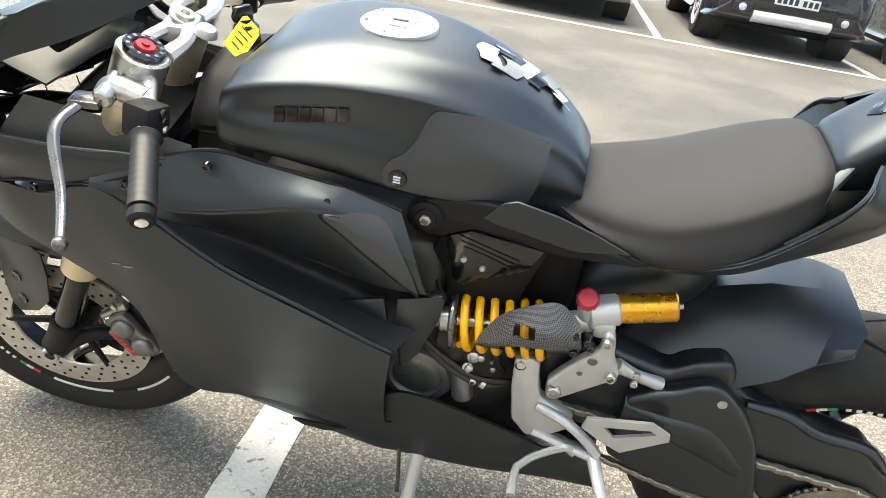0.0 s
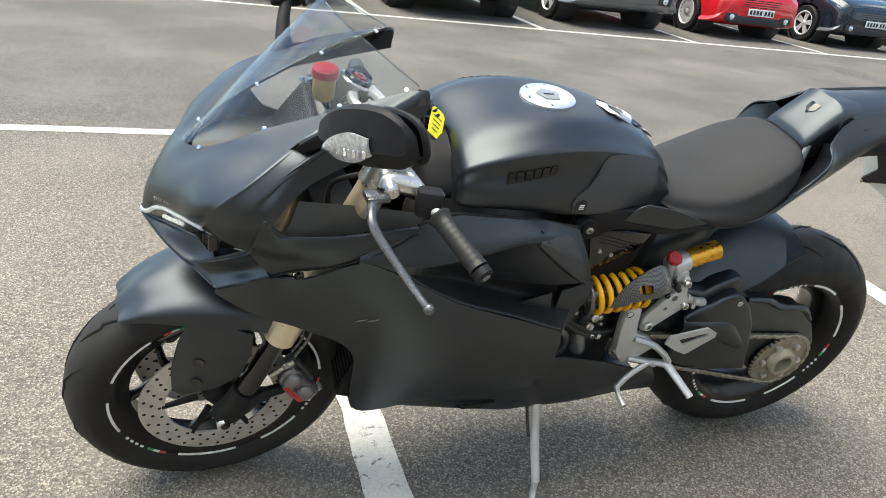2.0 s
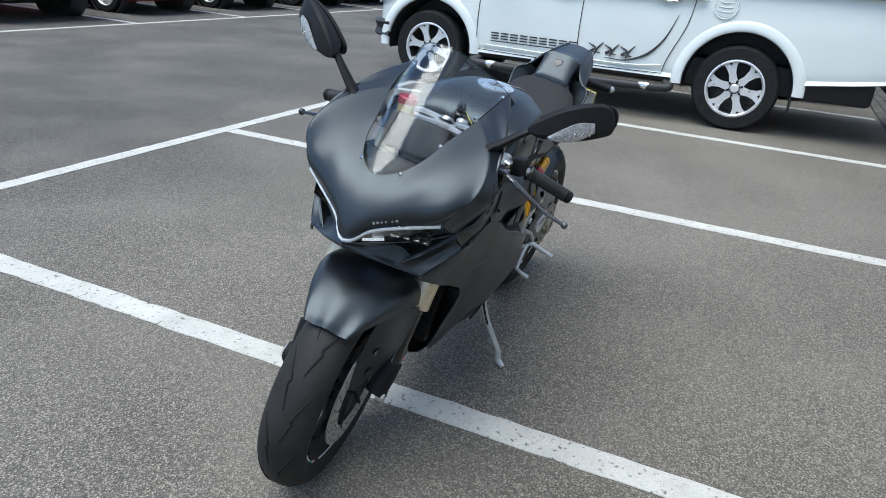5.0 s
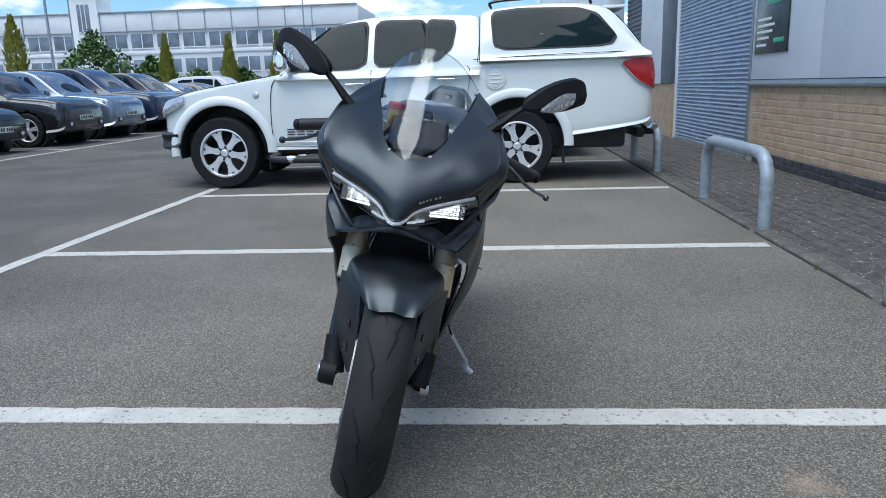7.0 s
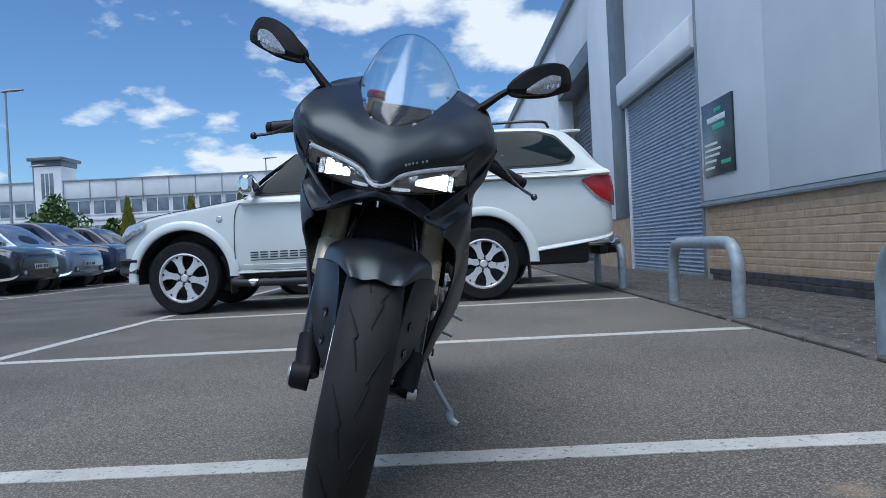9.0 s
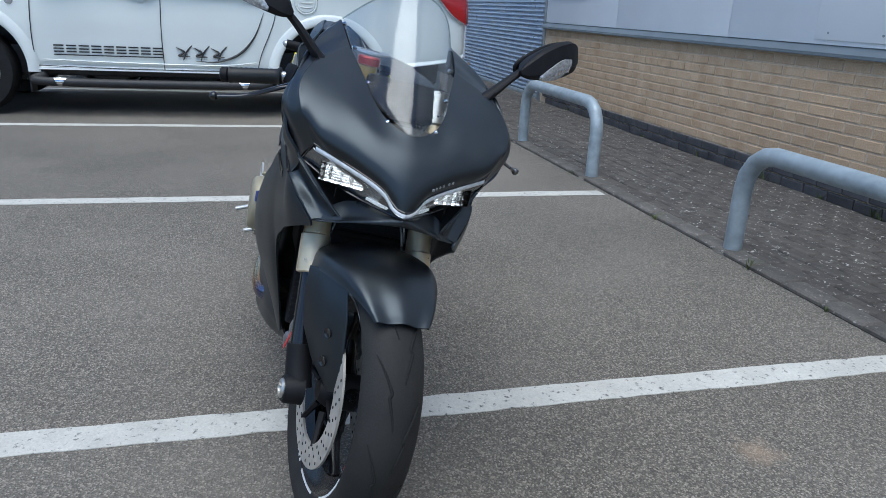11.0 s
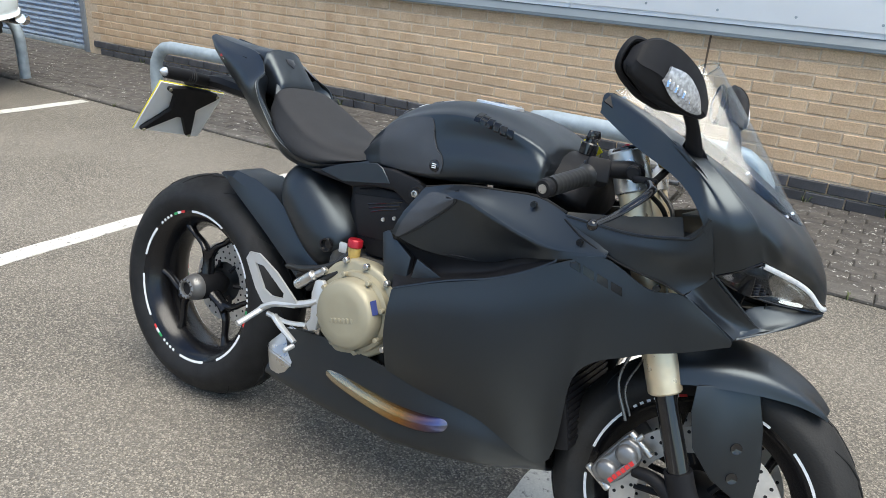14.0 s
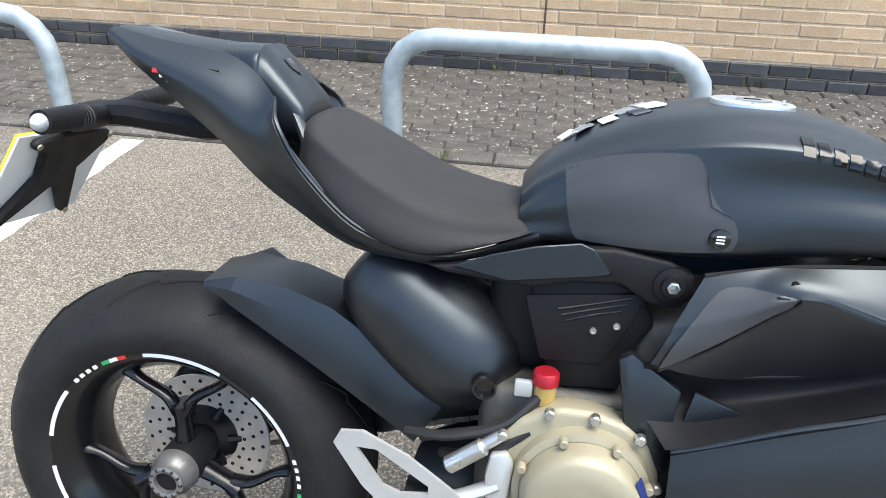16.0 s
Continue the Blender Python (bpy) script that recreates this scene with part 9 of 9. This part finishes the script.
    for k in range(3):
        bm = B()
        x0 = -.13 - .155 * k
        tube(bm, [(x0, s * .8955, .640), (x0 - .07, s * .8955, .600), (x0 - .02, s * .8955, .565), (x0 - .12, s * .8955, .560)], [.004, .010, .010, .004], 6, 18)
        tube(bm, [(x0 - .14, s * .8955, .660), (x0 - .09, s * .8955, .60), (x0 - .06, s * .8955, .525)], [.004, .009, .004], 6, 12)
        part("graphic", bm, M_BAR, truck, "dark slanted graphic")
    bm = B()
    tube(bm, [(-.30, s * .8955, .520), (-.50, s * .8955, .520), (-.70, s * .8955, .600), (-.84, s * .8955, .760), (-.93, s * .8945, .98)], [.003, .008, .013, .008, .002], 6, 40)
    part("swoosh", bm, M_BAR, truck, "dark graphic flourish along the doors")
    # door mirror on a short foot
    bm = B()
    loft(bm, [[(.84, s * .90, 1.26), (.84, s * .90, 1.31), (.78, s * .90, 1.31), (.78, s * .90, 1.26)], [(.93, s * .96, 1.25), (.92, s * .96, 1.41), (.80, s * .96, 1.41), (.80, s * .96, 1.25)],
              [(.94, s * 1.06, 1.25), (.93, s * 1.06, 1.42), (.81, s * 1.06, 1.42), (.81, s * 1.06, 1.25)], [(.90, s * 1.12, 1.28), (.90, s * 1.12, 1.38), (.84, s * 1.12, 1.38), (.84, s * 1.12, 1.28)]], 20, 28)
    tube(bm, [(.86, s * .84, 1.235), (.84, s * .92, 1.27)], .03, 8, 4)
    part("door_mirror", bm, M_CHROME, truck, "chrome door mirror")
    bm = B()
    tube(bm, [(-1.28, s * .58, 1.81), (-1.36, s * .58, 1.885), (-2.2, s * .58, 1.905), (-2.34, s * .58, 1.83)], .016, 8, 34)
    part("roof_rail", bm, M_GLOSSBLK, truck, "black roof rail")
bm = B()
sheet(bm, [[(1.00, .74, 1.235), (1.06, 0, 1.250), (1.00, -.74, 1.235)], [(.72, .68, 1.47), (.77, 0, 1.490), (.72, -.68, 1.47)], [(.43, .60, 1.680), (.46, 0, 1.705), (.43, -.60, 1.680)]], 14, 18, .012)
part("windscreen", bm, M_CARGLASS, truck)
bm = B()
sheet(bm, [[(-2.885, .62, 1.36), (-2.92, 0, 1.36), (-2.885, -.62, 1.36)], [(-2.76, .60, 1.53), (-2.80, 0, 1.54), (-2.76, -.60, 1.53)], [(-2.60, .55, 1.715), (-2.64, 0, 1.725), (-2.60, -.55, 1.715)]], 12, 16, -.012)
part("rear_screen", bm, M_CARGLASS, truck)
bm = B()
loft(bm, [half([(x, 0, .62), (x, w, .62), (x, w + .02, .54), (x, w, .44), (x, 0, .40)]) for x, w in ((2.40, .50), (2.37, .68), (2.28, .80), (2.12, .862), (2.10, .862))], 24, 30)
part("front_bumper", bm, M_BLKPLASTIC, truck, "black lower bumper")
bm = B()
box(bm, (2.30, -.42, .66), (2.385, .42, .84), .03, 2)
part("grille", bm, M_CHROME, truck)
bm = B()
tube(bm, [(-2.92, -.80, .58), (-3.00, -.66, .56), (-3.02, 0, .55), (-3.00, .66, .56), (-2.92, .80, .58)], [.04, .05, .05, .05, .04], 12, 40)
part("rear_bumper", bm, M_CHROME, truck, "chrome step bumper")
bm = B()
box(bm, (-3.16, -.05, .42), (-2.9, .05, .50), .015)
box(bm, (-2.95, -.45, .42), (-2.86, .45, .52), .02)
part("tow_bar", bm, M_BLKPLASTIC, truck)
bm = B()
box(bm, (-2.70, -.50, 1.782), (-2.46, .50, 1.815), .012)
part("spoiler", bm, M_WHITE, truck)
bm = B()
box(bm, (-2.7, -.70, .34), (2.1, .70, .62), .04)
for xa in TRUCK_WHEELS:
    cyl(bm, (xa, -.72, .39), (xa, .72, .39), .06, n=12)
part("chassis", bm, M_BLKPLASTIC, truck)
# a second vehicle stands behind the pickup
car2 = car_row(-8.2, "suv", (.55, .56, .56), "pale car parked behind the pickup", y=0, metal=.3)
car2.matrix_basis = pose(-8.0, -.4, 0, 0, 0, -90)
car2["group"] = ""
# ---- far buildings, trees, lamp posts ----
M_FARW = mat("render_white", (0.84, 0.85, 0.85), 0.7, var=0.06, scale=.6)
M_FARG = mat("concrete_grey", (0.36, 0.37, 0.38), 0.8, var=0.1, scale=.5)
M_FARGL = mat("far_glass", (0.20, 0.24, 0.28), 0.15, var=0.3, scale=.8)
M_LEAF1 = mat("conifer_leaf", (0.20, 0.21, 0.025), 0.7, color2=(0.34, 0.31, 0.045), scale=3, detail=6)
M_LEAF2 = mat("bush_leaf", (0.06, 0.12, 0.028), 0.7, color2=(0.12, 0.18, 0.045), scale=2, detail=6)
M_BARK = mat("bark", (0.10, 0.075, 0.05), 0.9, var=0.3, scale=8, bump=.6, bscale=30)


def far_window(th, ya, z, w, h, bars=1):
    bm = B()
    box(bm, (-.05, ya, z), (.04, ya + w, z + h), .02)
    wi = part("window", bm, M_FARGL, th)
    bm = B()
    for k in range(bars):
        yk = ya + w * (k + 1) / (bars + 1)
        box(bm, (.03, yk - .05, z), (.07, yk + .05, z + h))
    box(bm, (.03, ya - .08, z - .12), (.12, ya + w + .1, z - .02))
    part("frame", bm, M_FARW, wi)


def factory(x, y0, y1, z1, label, depth=12):
    th = empty("factory_building", pose(x, 0, 0), label=label, category="building")
    bm = B()
    box(bm, (-depth, y0, 0), (0, y1, z1 * .80), .05)
    part("wall", bm, M_FARC, th)
    bm = B()
    box(bm, (-depth, y0 - .1, z1 * .80 + .01), (.25, y1 + .1, z1), .05)
    part("parapet", bm, M_FARW, th)
    for row, hh in ((.62, .15), (.34, .15)):
        for k in range(int((y1 - y0) / 3.0)):
            far_window(th, y0 + 3.0 * k + .25, z1 * row, 2.5, z1 * hh)
    for k in range(int((y1 - y0) / 3.0)):
        bm = B()
        box(bm, (.26, y0 + 3 * k - .05, z1 * .74), (.36, y0 + 3 * k + .05, z1 + .05))
        part("post", bm, M_FARG, th)
    bm = B()
    box(bm, (.1, y0, z1 + .02), (.42, y1, z1 + .16), .02)
    part("coping", bm, M_FARG, th)
    bm = B()
    box(bm, (.02, y0, z1 * .545), (.10, y1, z1 * .585), .02)
    part("string_course", bm, M_FARW, th)
    return th


M_FARC = mat("weathered_white_render", (0.70, 0.71, 0.72), 0.8, color2=(0.80, 0.81, 0.81), scale=.35, detail=6)
factory(-78, -70, -14, 9.9, "long white factory building with window bands")
th = empty("stair_tower", pose(-77.4, 0, 0), label="white stair tower with dark overhanging roof", category="building")
bm = B()
box(bm, (-3.4, -46.2, 0), (0, -43.0, 11.7), .04)
part("wall", bm, M_FARW, th)
far_window(th, -45.3, 8.0, 1.4, 2.9, 2)
bm = B()
box(bm, (-3.5, -46.3, 11.72), (.1, -42.9, 12.3), .05)
box(bm, (-3.9, -46.6, 12.31), (.5, -42.6, 12.7), .08)
part("roof_cap", bm, M_TRIM, th)


def conifer(x, y, h, r, seed, leaf=None, label="tall yellow-green conifer tree"):
    """A pointed tree: tapered trunk and many small upturned sprays with gaps."""
    rn = random.Random(seed)
    th = empty("conifer_tree", pose(x, y, 0), label=label, category="tree", group="conifers by the car park")
    bm = B()
    tube(bm, [(0, 0, 0), (.02, 0, h * .5), (0, 0, h * .95)], [.10, .06, .015], 8, 10)
    part("trunk", bm, M_BARK, th)
    V, F = [], []
    for i in range(1500):
        t = rn.random() ** 1.3
        z = .25 + (h - .25) * t
        rr = r * (1 - t) ** .8 * (1.0 + .18 * math.sin(9 * t + seed)) * (.55 + .5 * rn.random())
        a = rn.uniform(0, 2 * math.pi)
        p = Vector((math.cos(a) * rr, math.sin(a) * rr, z))
        s = .10 + .10 * rn.random()
        d = Vector((math.cos(a) * .6, math.sin(a) * .6, 1.0 + rn.random())).normalized()
        u = Vector((-math.sin(a + rn.uniform(-1, 1)), math.cos(a), rn.uniform(-.4, .4))).normalized()
        n = len(V)
        V += [(p - u * s * .5)[:], (p + d * s * .6 - u * s * .45)[:], (p + d * s * 2.0)[:], (p + d * s * .6 + u * s * .45)[:], (p + u * s * .5)[:]]
        F.append([n, n + 1, n + 2, n + 3, n + 4])
    me = bpy.data.meshes.new("crown")
    me.from_pydata(V, [], F)
    me.materials.append(leaf or M_LEAF1)
    ob = new("crown", me)
    ob.parent = th
    return th


def bush(x, y, w, h, seed, label="broad dark green bush"):
    rn = random.Random(seed)
    th = empty("bush", pose(x, y, 0), label=label, category="bush")
    bm = B()
    for k in range(5):
        a = 1.3 * k
        tube(bm, [(0, 0, 0), (math.cos(a) * w * .2, math.sin(a) * w * .2, h * .4), (math.cos(a) * w * .35, math.sin(a) * w * .35, h * .75)], [.06, .04, .015], 6, 8)
    part("stems", bm, M_BARK, th)
    V, F = [], []
    for i in range(2200):
        a, b = rn.uniform(0, 2 * math.pi), rn.uniform(-.3, 1.57)
        f = (.72 + .32 * rn.random()) * (1 + .13 * math.sin(3 * a + seed) + .1 * math.sin(5 * b))
        p = Vector((math.cos(a) * math.cos(b) * w / 2 * f, math.sin(a) * math.cos(b) * w / 2 * f, h * .42 + math.sin(b) * h * .58 * f))
        s = .10 + .12 * rn.random()
        u = Vector((rn.uniform(-1, 1), rn.uniform(-1, 1), rn.uniform(-1, 1))).normalized()
        v = u.cross(Vector((rn.uniform(-1, 1), rn.uniform(-1, 1), 1))).normalized()
        n = len(V)
        V += [(p - u * s)[:], (p + v * s * .6)[:], (p + u * s)[:], (p - v * s * .6)[:]]
        F.append([n, n + 1, n + 2, n + 3])
    me = bpy.data.meshes.new("crown")
    me.from_pydata(V, [], F)
    me.materials.append(M_LEAF2)
    ob = new("crown", me)
    ob.parent = th
    return th


conifer(-45, -31.6, 6.3, 1.5, 1)
conifer(-45, -21.2, 4.75, .75, 2)
conifer(-45, -16.9, 4.6, .8, 3)
conifer(-45, -13.6, 4.6, .85, 4)
conifer(-45, -37.5, 4.6, .8, 5)
conifer(-45, -10.0, 4.4, .8, 6)
bush(-45, -26.2, 4.4, 4.7, 7)
bush(-47, -23.2, 3.4, 3.2, 8, "low reddish brown hedge")
for k in range(12):
    bush(-46.5, -46 + 3.1 * k - (0 if k < 5 else -1.5), 3.4, 2.3, 20 + k, "low clipped hedge bush")


def lamp_post(x, y, h, label="tall grey street lamp with one arm"):
    th = empty("street_lamp", pose(x, y, 0), label=label, category="street lamp")
    bm = B()
    cyl(bm, (0, 0, 0), (0, 0, h), .085, .05, n=12)
    cyl(bm, (0, 0, 0), (0, 0, 1.2), .11, n=12)
    part("pole", bm, M_GALV, th)
    bm = B()
    loft(bm, [[(0, -.2, h), (0.12, -.2, h + .03), (0, -.2, h + .12), (-.12, -.2, h + .03)], [(0, .4, h + .02), (.16, .4, h + .06), (0, .4, h + .18), (-.16, .4, h + .06)],
              [(0, .95, h + .06), (.10, .95, h + .08), (0, .95, h + .14), (-.10, .95, h + .08)]], 8, 14)
    part("lantern", bm, M_FARG, th)
    return th


lamp_post(-35, -22.95, 9.9)
lamp_post(-52, -31.5, 8.2)
lamp_post(-60, -15.5, 9.0)
